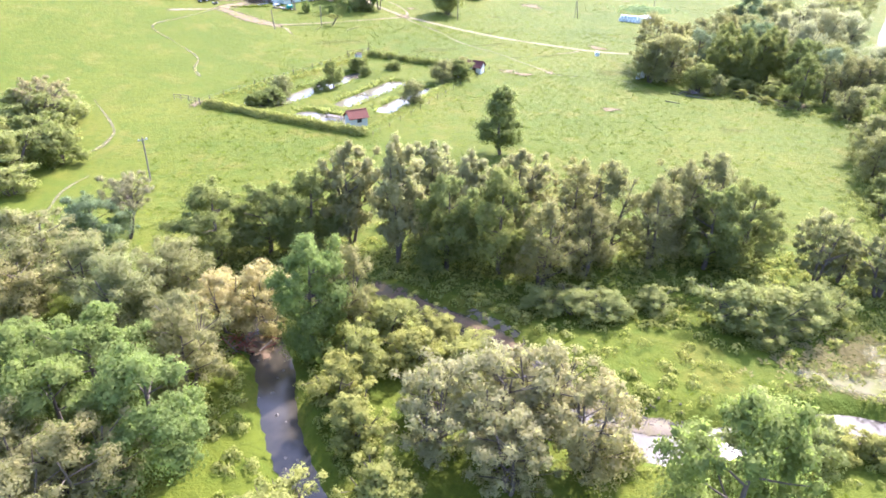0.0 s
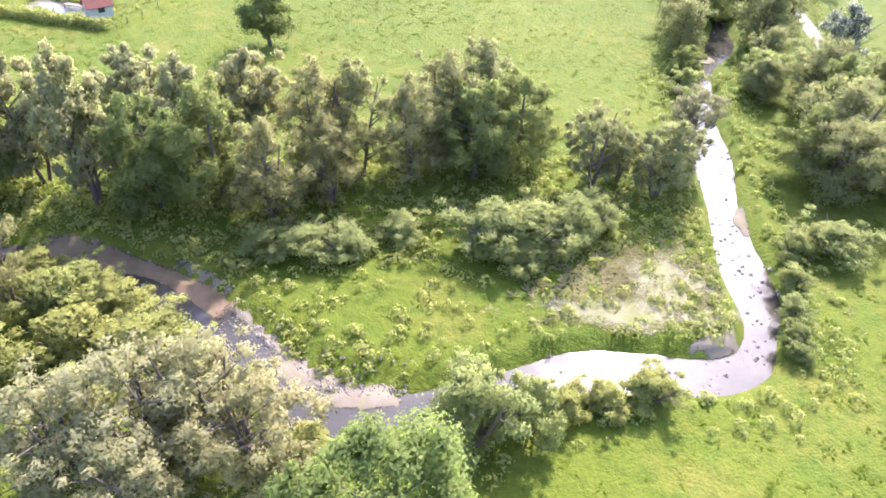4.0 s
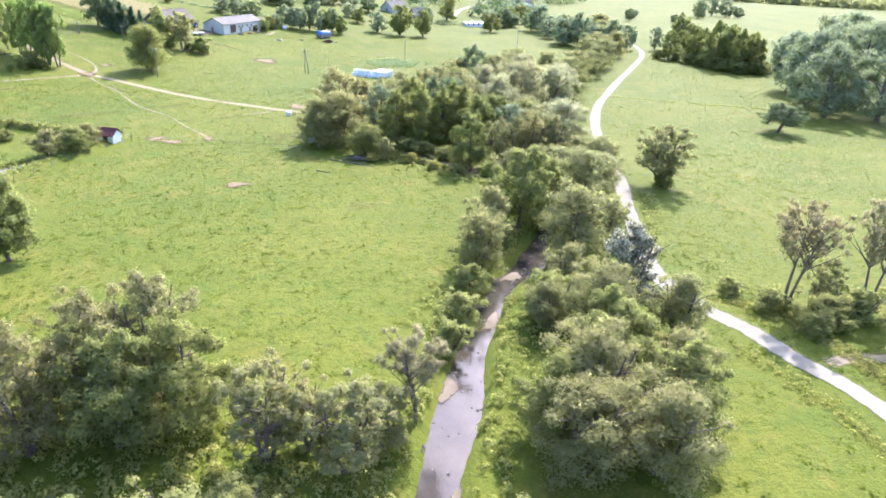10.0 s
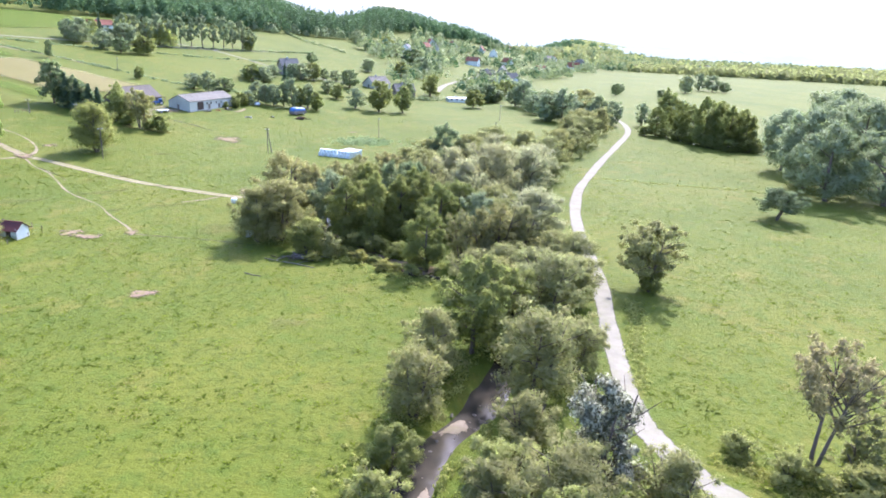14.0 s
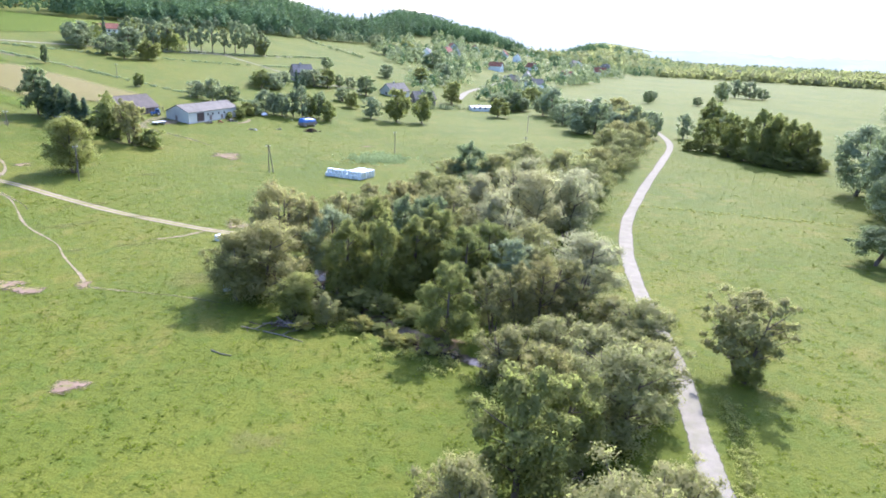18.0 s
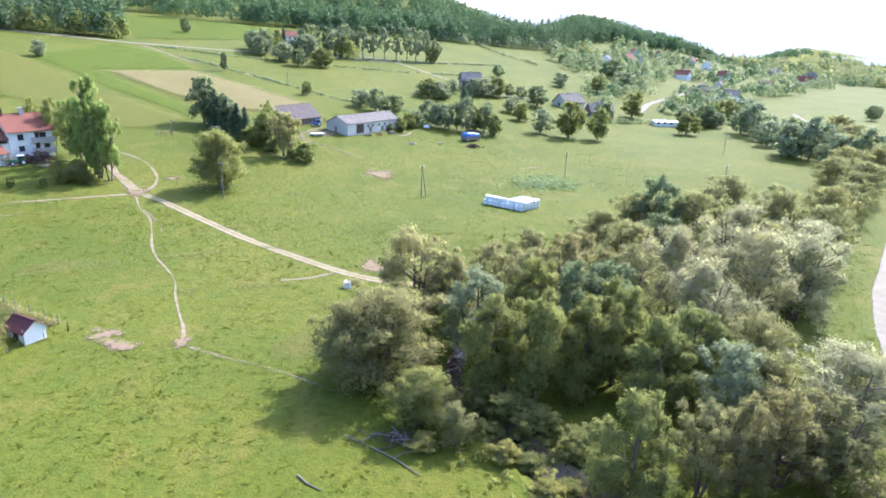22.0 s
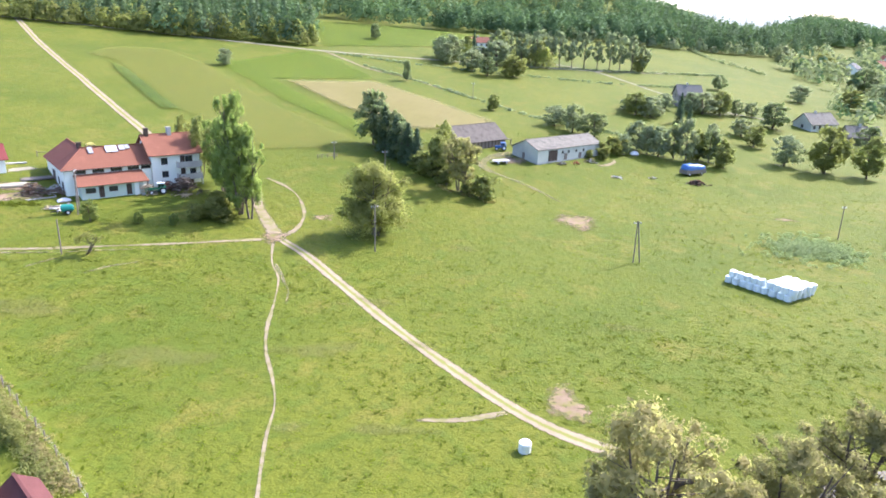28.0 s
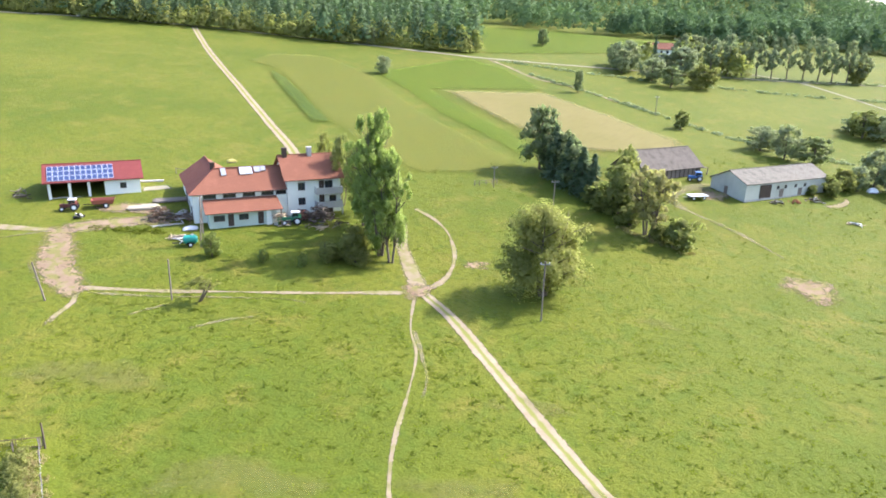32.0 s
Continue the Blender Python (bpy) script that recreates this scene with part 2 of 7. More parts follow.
PONDS = (((-34.6, 128.5), (-20.6, 155.5), 4.0), ((-26.5, 123.2), (-17.5, 118.6), 4.0), ((-19.8, 131.2), (-11.5, 148.0), 4.0), ((-11.3, 127.6), (-4.2, 143.0), 4.0))
POND_Z = -3.25


def smooth(points, step=1.0):
    """Points along a soft curve through the given ones."""
    p = np.array([points[0], *points, points[-1]], float)
    out = []
    for a, b, c, d in zip(p, p[1:], p[2:], p[3:]):
        n = max(2, int(np.hypot(*(c - b)) / step))
        for t in np.linspace(0, 1, n, endpoint=False):
            out.append(0.5 * (2 * b + (c - a) * t + (2 * a - 5 * b + 4 * c - d) * t * t + (3 * b - a - 3 * c + d) * t**3))
    return np.array(out + [p[-1]])


def away_from(line, x, y):
    """Distance of many places from a line of points."""
    x, y = np.asarray(x, float), np.asarray(y, float)
    best = np.full(x.shape, 1e9)
    for (ax, ay), (bx, by) in zip(line, line[1:]):
        dx, dy = bx - ax, by - ay
        t = np.clip(((x - ax) * dx + (y - ay) * dy) / (dx * dx + dy * dy + 1e-9), 0, 1)
        best = np.minimum(best, np.hypot(x - ax - t * dx, y - ay - t * dy))
    return best


def step01(v, lo, hi):
    t = np.clip((v - lo) / (hi - lo), 0, 1)
    return t * t * (3 - 2 * t)


RIVER_LINE = smooth(RIVER, 2.0)


def land(x, y):
    """The height of the ground: a valley floor, a hillside that leans up to the north-west, the stream bed and the ponds."""
    x, y = np.asarray(x, float), np.asarray(y, float)
    p = 3 + 0.125 * (-37 - x) + 0.085 * (y - 232)
    p = np.where(p > 60, 60 + 26 * (1 - np.exp(-(p - 60) / 26)), p)
    away, turn = np.hypot(x - 55, y - 110), np.degrees(np.arctan2(x - 55, y - 110))
    crest = np.interp(turn, [-60, -20, 0, 6, 12, 20], [700, 760, 850, 900, 1050, 1250])
    top = 19.5 + crest * np.tan(np.radians(np.interp(turn, [-40, -14, -8, -5, -2.5, -0.5, 1.5, 3.3, 5, 6.5, 8.5, 10, 12, 14, 18], [7, 6, 4.6, 3.2, 2.4, 1.55, 1.1, 0.95, 1.6, 2.25, 2.0, 1.6, 0.95, 0.6, -1.1])))
    top = np.maximum(top - 0.05 * np.maximum(away - crest, 0), -6)
    k = step01(away, crest * 0.66, crest) * step01(turn, -75, -55) * (1 - step01(turn, 18, 24))
    p = p * (1 - k) + top * k
    q = (p + 2.9) / 1.6
    h = -2.9 + 1.6 * np.where(q < 30, np.log1p(np.exp(np.minimum(q, 30))), q)
    h = h + 0.09 * np.sin(x * 0.13 + 1.3 * np.sin(y * 0.08)) * np.cos(y * 0.11) * (np.hypot(x - 40, y - 120) < 320)
    near = (x > -60) & (x < 240) & (y > -110) & (y < 430)
    d = np.full(x.shape, 99.0)
    if near.any():
        d[near] = away_from(RIVER_LINE, x[near], y[near])
    wide = np.where(x < 22, 0.95, np.where(y > 100, 0.55, 1.0)) + 0.3 * np.sin(x * 0.31 + y * 0.23)
    wide = wide - 0.55 * np.exp(-((x - 47.8) ** 2 + (y - 43.2) ** 2) / 7)
    h = h - 1.45 * (1 - step01(d, wide, wide + 1.7))
    shore = np.full(x.shape, 99.0)
    if near.any():
        shore[near] = away_from(BENCH, x[near], y[near])
    k = step01(shore, 0.9, 2.3)
    h = np.minimum(h, h * k + (1 - k) * (-3.66))
    for (ax, ay), (bx, by), w in PONDS:
        h = h - 1.1 * (1 - step01(away_from(((ax, ay), (bx, by)), x, y), w / 2 - 0.3, w / 2 + 0.9))
    rim = away_from(((-46, 126), (-14, 111.5), (8, 161), (-22, 174), (-46, 126)), x, y)
    return h + 0.7 * np.exp(-((rim / 1.5) ** 2))


def height(x, y):
    return float(land(np.array([x]), np.array([y]))[0])


def mesh_of(name, verts, faces, material=None, smooth_faces=False, normals=None):
    me = bpy.data.meshes.new(name)
    me.from_pydata(verts if isinstance(verts, list) else verts.tolist(), [], faces if isinstance(faces, list) else faces.tolist())
    if material:
        me.materials.append(material)
    if smooth_faces:
        me.shade_smooth()
    if normals is not None:
        me.shade_smooth()
        me.normals_split_custom_set_from_vertices((normals / (np.linalg.norm(normals, axis=1, keepdims=True) + 1e-9)).tolist())
    return me


def spread(lo, a, b, hi, fine, grow=1.06):
    """Coordinates that are fine from a to b and coarser towards lo and hi."""
    mid = list(np.arange(a, b, fine))
    left, right, s = [a], [b], fine
    while right[-1] < hi or left[-1] > lo:
        s *= grow
        left.append(max(lo, left[-1] - s))
        right.append(min(hi, right[-1] + s))
    return np.unique(np.array(left[::-1] + mid + right))


def ground_sheet():
    xs, ys = spread(-2600, -58, 108, 4200, 1.0), spread(-500, 18, 172, 4300, 1.0)
    gx, gy = np.meshgrid(xs, ys)
    v = np.stack([gx.ravel(), gy.ravel(), land(gx.ravel(), gy.ravel())], 1)
    n = len(xs)
    i = (np.arange(len(ys) - 1)[:, None] * n + np.arange(n - 1)[None]).ravel()
    f = np.stack([i, i + 1, i + n + 1, i + n], 1)
    me = mesh_of("ground", v, f, GRASS, True)
    return tagged(new("ground", me), "bright green grazed valley meadow rising to a hillside", "ground", kind="structure")


ground_sheet()


def ribbon(name, points, width, material, label, category="path", lift=0.05, step=1.0, rows=9, uneven=0.12, dome=None):
    """A strip that lies on the ground along a line. Its edge attribute falls to 0 at the rims."""
    line = smooth(points, step)
    d = np.gradient(line, axis=0)
    side = np.stack([-d[:, 1], d[:, 0]], 1) / (np.hypot(d[:, 0], d[:, 1])[:, None] + 1e-9)
    u = np.linspace(-1, 1, rows)
    w = width / 2 * (1 + uneven * np.sin(np.arange(len(line)) * 0.35) + uneven * np.sin(np.arange(len(line)) * 0.13 + 1))
    xy = line[:, None] + side[:, None] * (u[None, :, None] * w[:, None, None])
    x, y = xy[..., 0].ravel(), xy[..., 1].ravel()
    z = land(x, y) + lift
    if dome is not None:
        z = np.maximum(z, dome + 0.25 * np.tile(1 - np.abs(u), len(line)))
    v = np.stack([x, y, z], 1)
    n = len(line)
    i = (np.arange(n - 1)[:, None] * rows + np.arange(rows - 1)[None]).ravel()
    me = mesh_of(name, v, np.stack([i, i + rows, i + rows + 1, i + 1], 1), material, True)
    ends = np.minimum(np.arange(n), n - 1 - np.arange(n)) / 3.0
    edge = np.minimum(np.minimum(1, (1 - np.abs(u)) * 1.6)[None], np.minimum(1, ends)[:, None])
    me.attributes.new("edge", "FLOAT", "POINT").data.foreach_set("value", edge.ravel().astype(np.float32))
    me.attributes.new("across", "FLOAT", "POINT").data.foreach_set("value", np.tile(u, n).astype(np.float32))
    return tagged(new(name, me), label, category, kind="structure")


def patch(name, corners, material, label, category="ground", lift=0.05, cell=1.0, fade=2.0, kind="structure", dome=None):
    """A piece of ground cover inside a polygon, with edges that fade out over some metres."""
    c = np.array(corners, float)
    lo, hi = c.min(0) - cell, c.max(0) + cell
    xs, ys = np.arange(lo[0], hi[0] + cell, cell), np.arange(lo[1], hi[1] + cell, cell)
    gx, gy = np.meshgrid(xs, ys)
    x, y = gx.ravel(), gy.ravel()
    inside = np.zeros(x.shape, bool)
    for (ax, ay), (bx, by) in zip(c, np.roll(c, -1, 0)):
        inside ^= ((ay > y) != (by > y)) & (x < (bx - ax) * (y - ay) / (by - ay + 1e-12) + ax)
    d = away_from(np.vstack([c, c[:1]]), x, y)
    edge = np.where(inside, np.minimum(1, 0.15 + d / fade), 0.0)
    n = len(xs)
    i = (np.arange(len(ys) - 1)[:, None] * n + np.arange(n - 1)[None]).ravel()
    f = np.stack([i, i + 1, i + n + 1, i + n], 1)
    f = f[(edge[f] > 0).any(1)]
    used = np.unique(f)
    back = np.zeros(len(x), int)
    back[used] = np.arange(len(used))
    z = land(x[used], y[used]) + lift
    if dome is not None:
        z = np.maximum(z, dome + 0.22 * edge[used])
    v = np.stack([x[used], y[used], z], 1)
    me = mesh_of(name, v, back[f], material, True)
    me.attributes.new("edge", "FLOAT", "POINT").data.foreach_set("value", edge[used].astype(np.float32))
    return tagged(new(name, me), label, category, kind=kind)


def blot(name, x, y, rx, ry, turn, material, label, lift=0.11, category="ground", fade=None, dome=None):
    a = np.linspace(0, 2 * math.pi, 14, endpoint=False)
    r = 1 + 0.18 * np.sin(3 * a + x) + 0.12 * np.sin(5 * a + y)
    c, s = math.cos(radians(turn)), math.sin(radians(turn))
    px, py = rx * r * np.cos(a), ry * r * np.sin(a)
    return patch(name, np.stack([x + c * px - s * py, y + s * px + c * py], 1), material, label, category, lift, max(0.4, min(rx, ry) / 6), fade or min(rx, ry) * 0.8, dome=dome)


# water
def water_strip():
    line = smooth(RIVER, 1.2)
    d = np.gradient(line, axis=0)
    side = np.stack([-d[:, 1], d[:, 0]], 1) / (np.hypot(d[:, 0], d[:, 1])[:, None] + 1e-9)
    a, b = line - side * 3.1, line + side * 3.1
    n = len(line)
    v = np.concatenate([np.c_[a, np.full(n, -3.75)], np.c_[b, np.full(n, -3.75)]])
    i = np.arange(n - 1)
    return tagged(new("water", mesh_of("water", v, np.stack([i, i + n, i + n + 1, i + 1], 1)[:, ::-1], WATER)), "shallow brown meandering stream glittering in the sun", "stream", kind="structure")


water_strip()
for (ax, ay), (bx, by), w in PONDS:
    d = np.array([bx - ax, by - ay])
    d = d / np.hypot(*d)
    s = np.array([-d[1], d[0]]) * (w / 2 + 0.8)
    a, b = np.array([ax, ay]) - d * (w / 2 + 0.8), np.array([bx, by]) + d * (w / 2 + 0.8)
    quad = [(*(q), POND_Z) for q in (a - s, b - s, b + s, a + s)]
    tagged(new("pond_water", mesh_of("pond_water", quad, [(0, 1, 2, 3)], POND)), "still brown fish pond water in an earth basin", "pond", kind="structure")

# roads and paths
ROAD = [(60, -110), (72, -60), (84, -15), (90, 15), (92.6, 40), (93.6, 56), (93, 65), (91.2, 70), (89.6, 76.5), (87.2, 82), (86.3, 90), (88.2, 98), (91.8, 109), (95, 118), (98.6, 128), (103.4, 145), (108, 160), (113, 173.5), (121.5, 192), (133, 211.5), (143, 228)]
ROAD += [(166, 264), (184, 293), (194, 314), (201, 336), (206, 365), (212, 400), (222, 450), (236, 510)]
ribbon("road", ROAD, 3.3, GRAVEL_ROAD, "pale gravel farm road winding beside the stream trees", "road", 0.06, uneven=0.05)
TRACK_LINE = [(50, 184.3), (43, 185.8), (36.5, 188.7), (26.5, 195.2), (15.4, 203.3), (3.9, 211.8), (-6.2, 218.8), (-14, 222.4)]
ribbon("track", TRACK_LINE, 2.4, TRACK, "rutted earth farm track with a grassy middle", "track", 0.05, uneven=0.06)
ribbon("track", [(-12.5, 221.2), (-19.9, 227.9), (-25.1, 233), (-31, 240), (-38, 246)], 2.8, PATH, "worn pale earth track leading to the farmhouse", "track", 0.06)
ribbon("track", [(-14, 222), (-13.3, 224.5), (-13.6, 228.7), (-16.4, 235.1), (-21.8, 241.6), (-26.9, 245), (-33, 247)], 0.95, PATH, "curved earth side track beside the farm track", "track", 0.045, 0.7, uneven=0.3)
ribbon("cattle_path", [(-13.9, 233), (-12.2, 235.2), (-10.4, 236)], 1.8, BARE, "worn spur beside the side track", "path", 0.04, 0.7, uneven=0.3)
PATH_LINE = [(25, 159.5), (23, 164), (21.2, 167), (17.2, 173.9), (14.6, 179.2), (11.5, 183.5), (6.6, 189.3), (2.9, 195), (-0.3, 201.2), (-4.4, 208.4), (-8.6, 213), (-12.3, 218.6), (-13.5, 221)]
ribbon("cattle_path", PATH_LINE, 0.5, PATH, "narrow winding cattle path worn into the meadow", "path", 0.045, 0.7, uneven=0.3)
ribbon("cattle_path", [(25, 159.6), (28.5, 158.2), (32.6, 156.8), (39, 154.6), (46, 151)], 0.5, FAINT, "faint cattle path across the meadow", "path", 0.04, 0.7, uneven=0.3)
ribbon("cattle_path", [(-8.4, 213.4), (-4.6, 209.6), (-3.4, 208.2), (-1.2, 206), (0.2, 203.8), (1.4, 201.4)], 0.5, FAINT, "faint cattle path beside the main one", "path", 0.04, 0.7, uneven=0.3)
ribbon("cattle_path", [(37, 187.8), (33, 184.5), (28.5, 182.5)], 0.8, PATH, "short worn strip branching from the track", "path", 0.04, 0.7, uneven=0.3)
ribbon("track", [(-14.6, 221), (-19, 217), (-23.9, 212.6), (-29.8, 207.7), (-34.1, 204.1), (-38.6, 200.2), (-44, 196), (-48, 193)], 0.95, PATH, "worn farm track along the slope below the farmyard", "track", 0.05, 0.7, uneven=0.35)
ribbon("track", [(-46, 193.2), (-42, 195.9), (-37.6, 199.2), (-33.8, 202.5), (-29.7, 205.8), (-26, 208.6), (-22.6, 210)], 0.45, FAINT, "faint second rut of the slope track", "track", 0.045, 0.7, uneven=0.4)
ribbon("cattle_path", [(-29.2, 195.8), (-28.4, 198), (-27.4, 200.4), (-25, 203.6)], 0.36, FAINT, "faint cattle path across the slope", "path", 0.045, 0.7, uneven=0.5)
ribbon("cattle_path", [(-47.5, 193), (-44.6, 190.8), (-43.5, 188.5), (-41.5, 185.5)], 0.8, PATH, "worn earth cattle path running downhill", "path", 0.045)
ribbon("cattle_path", [(-37.1, 192.8), (-36.8, 195.1), (-35.6, 198.8)], 0.3, FAINT, "faint cattle path running downhill", "path", 0.045, 0.7, uneven=0.5)
ribbon("track", [(6.6, 305), (4.2, 301.5), (1.8, 296), (1.6, 290), (4, 286.2), (8.2, 283.6), (14.4, 280.9)], 3.0, FAINT, "worn earth track from the barnyard into the meadow", "track", 0.05, 0.8, uneven=0.35)
ribbon("track", [(13.6, 281.2), (17.6, 279), (20.9, 276.6), (25.9, 272.7)], 0.9, FAINT, "faint wheel rut running down from the barn", "track", 0.045, 0.8, uneven=0.5)
ribbon("track", [(27.6, 309.5), (29.9, 311.8), (31.4, 316), (31, 320)], 1.2, PATH, "worn wheel ruts at the end of the long barn", "track", 0.045, 0.8, uneven=0.4)
ribbon("track", [(-72.4, 218.2), (-70.9, 221.2), (-69.3, 223.9)], 1.8, GRAVEL_ROAD, "short pale drive between shed and farmhouse", "track", 0.05, 0.8, uneven=0.2)
patch("bare_ground", [(-57.5, 192.2), (-62.5, 196), (-68, 200), (-66, 203), (-60, 200.5), (-54, 197), (-46, 194), (-45.5, 190.3), (-52.5, 190.5)], BARE, "trampled brown bare earth below the farmyard", "ground", 0.12, 0.6, 2.2)
ribbon("track", [(-66, 201), (-63.5, 206), (-61, 211), (-58.5, 215.5), (-57, 219)], 3.0, BARE, "brown bare earth yard beside the woodpiles", "ground", 0.05, uneven=0.4)
ribbon("track", [(-78, 192), (-70, 197.5), (-65, 201.5), (-62, 206.5), (-59, 211)], 1.6, PATH, "bare earth track into the farmyard", "track", 0.05, uneven=0.35)
ribbon("farm_road", [(-57, 243), (-70, 253.6), (-93.8, 267.5), (-126.4, 286.4), (-173.6, 313.8), (-223, 345)], 3.0, TRACK, "straight rutted farm road climbing the hillside", "road", 0.09, 3.0, uneven=0.03)
HILL_ROAD = [(-330, 255), (-290, 290), (-262, 318), (-223.6, 345), (-163.9, 373), (-107, 399.5), (-60, 432), (-10, 470), (40, 520)]
ribbon("hill_road", HILL_ROAD, 3.4, GRAVEL_ROAD, "grey hill road along the forest edge", "road", 0.12, 4.0, uneven=0.03)
ribbon("track", [(-107, 399), (-92, 390), (-74.2, 379.3), (-55, 375.8), (-37.4, 366.7)], 2.0, PATH, "thin earth track along the field edge", "track", 0.1, 3.0)
ribbon("road", [(-25, 476), (-2.5, 479), (18.1, 463.3), (33.8, 448.1), (60, 430), (85, 428)], 2.6, GRAVEL_ROAD, "pale lane to the upper houses", "road", 0.12, 4.0)
ribbon("road", [(128, 436), (134.1, 449.3), (147, 485), (170, 530), (221.7, 632.6)], 4.5, GRAVEL_ROAD, "pale village road", "road", 0.12, 4.0)
ribbon("cattle_path", [(-48, 66), (-50.2, 74.8), (-52.2, 83.6), (-51.3, 89.9)], 0.55, FAINT, "narrow earth path through the grass", "path", 0.05, 0.8, uneven=0.3)
ribbon("cattle_path", [(-56, 98), (-55.1, 101.5), (-56, 108), (-59.2, 113.8), (-64, 120.5), (-67.2, 124.8)], 0.7, FAINT, "winding earth path through the grass", "path", 0.05, 0.8, uneven=0.3)
ribbon("cattle_path", [(-52.9, 143.2), (-56, 149), (-57.5, 156), (-61.3, 161.2), (-67, 167), (-75.6, 176.8), (-71, 188.4), (-66, 201)], 0.75, FAINT, "winding earth path up to the farmyard", "path", 0.05, 0.8, uneven=0.3)
ribbon("road", [(93, 69), (96, 69.8), (99, 69.6), (106, 68)], 1.8, PATH, "short earth drive branching from the gravel road", "track", 0.055)
for x, y, rx, ry, turn, mat, what in ((31, 261.5, 4.3, 5.4, 20, BARE, "oval patch of bare reddish sand in the meadow"), (42, 191.5, 2.2, 4.0, 30, BARE, "worn bare sandy patch beside the track"),
                                      (32.5, 130.2, 2.2, 1.5, 0, BARE, "small patch of bare reddish sand in the meadow"), (24.5, 160.2, 1.2, 1.6, 10, BARE, "trampled bare earth where paths meet"),
                                      (17.5, 158.5, 3.2, 1.5, -20, BARE, "trampled bare earth by the fence corner"), (14.5, 160.8, 2.4, 1.9, 20, BARE, "trampled bare earth by the fence corner"),
                                      (-47.5, 126.5, 3.0, 1.6, 60, BARE, "trampled bare earth at the pond corner"), 
                                      (-14.2, 222, 2.3, 2.6, 0, BARE, "worn bare crossing of the farm tracks"), (46, 214, 4.5, 1.4, 10, DRY, "dry worn streak in the meadow grass"),
                                      (18, 176.5, 2.0, 1.2, 30, DRY, "dry worn grass beside the path"), (27, 180, 5, 1.2, 20, DRY, "dry worn grass in the meadow"), (22, 198, 3, 1, 0, DRY, "dry worn grass in the meadow"),
                                      (37.5, 46.0, 6.5, 2.2, -6, DRYFLAT, "dry yellow grass on the river flat"), (42.2, 48.8, 4.6, 3.6, 30, DRYFLAT, "dry yellow grass on the river flat"), (43.6, 44.4, 3.0, 1.6, -10, DRYFLAT, "pale dry grass along the bank"), (52, 118, 3, 2, 0, DRY, "pale worn meadow grass"),
                                      (72, 287, 2.8, 1.3, 15, BARE, "bare earth streak in the far meadow"), (12, 208, 3.5, 1.2, 0, DRY, "faintly worn meadow grass"), (-66, 212.5, 5.5, 2.4, 35, BARE, "bare trodden farmyard earth"),
                                      (-58.2, 212, 3.6, 1.8, 48, BARE, "brown trodden earth round the woodpile"), (8.5, 299, 5, 3, 60, BARE, "bare trodden barnyard earth"), (12, 192, 6, 2, 30, DRY, "dry worn meadow slope"), (-4, 182, 8, 3, 30, DRY, "dry worn meadow slope"), (-28, 184, 9, 3, 30, DRY, "dry worn meadow slope"),
                                      (16, 235, 3.0, 1.6, 10, DRY, "dry worn meadow grass"), (8, 205, 1.5, 1.2, 0, DRY, "dry ring in the meadow grass"), (40, 162, 6, 4, 10, DRY, "yellowish mown meadow grass")):
    blot("ground_patch", x, y, rx, ry, turn, mat, what)
for x, y, rx, ry, turn in ((12.4, 44.2, 3.2, 1.3, -50), (16.6, 41.2, 3.4, 1.3, -6), (43.2, 42.1, 2.4, 1.1, 10), (56.2, 71.5, 2.8, 0.9, 65), (63.2, 83, 2.6, 0.8, 60), (68.5, 93.4, 2.0, 1.2, 30),
                           (58.5, 152, 4, 2.0, 80), (67, 142, 2.4, 1.4, -50), (53.5, 57, 2.5, 0.7, 70)):
    blot("gravel_bar", x, y, rx, ry, turn, GRAVEL_BAR, "pale gravel bar washed up beside the stream", 0.05, "gravel", dome=-3.80)

ribbon("gravel_bar", BENCH[1:], 3.2, GRAVEL_BAR, "long pale gravel bank along the inner bend of the stream", "gravel", 0.04, 0.8, 9, 0.3)
blot("mud_bank", -16.6, 51.6, 3.2, 1.9, 80, MUD, "reddish brown earth bar in the upper stream bend", 0.05, "bank", dome=-3.8)
ribbon("mud_bank", [(-9.5, 61.2), *BENCH[:4]], 2.8, MUD, "brown muddy bank with washed up stones", "bank", 0.06, 0.8, 9, 0.3, -3.84)
ribbon("mud_bank", [(75, 135.6), (69.5, 140.2), (65.3, 146), (61, 152), (59.6, 160)], 2.4, BARE, "reddish brown earth bank under the trees", "bank", 0.04, 0.8, 9, 0.3, -3.78)

# fields on the hillside
FAR = dict(lift=0.4, cell=2.0, fade=9.0)
patch("field", [(-86, 332), (-74, 347), (-62, 361), (-33, 349), (-8, 337), (-3, 322), (-18, 309), (-31, 300), (-43.3, 307.7), (-63.2, 318.5)], PLOUGH, "tilled brown strip field on the hillside", "field", **FAR)
patch("field", [(-152, 311), (-158, 331), (-143, 344), (-119, 335), (-93.7, 320), (-70, 304.3), (-48.5, 294.3), (-30, 285.2), (-33, 272), (-43, 262), (-60, 266), (-76, 274), (-85, 278), (-114, 296.3), (-137, 311)], STUBBLE, "pale mown hay field on the hillside", "field", **FAR | {"fade": 6.0, "lift": 0.38})
patch("field", [(-140, 311), (-124, 304.5), (-80, 277), (-84, 273), (-128, 301)], CLOVER, "dark green strip field on the hillside", "field", **FAR | {"lift": 0.46, "fade": 2.5, "cell": 0.8})
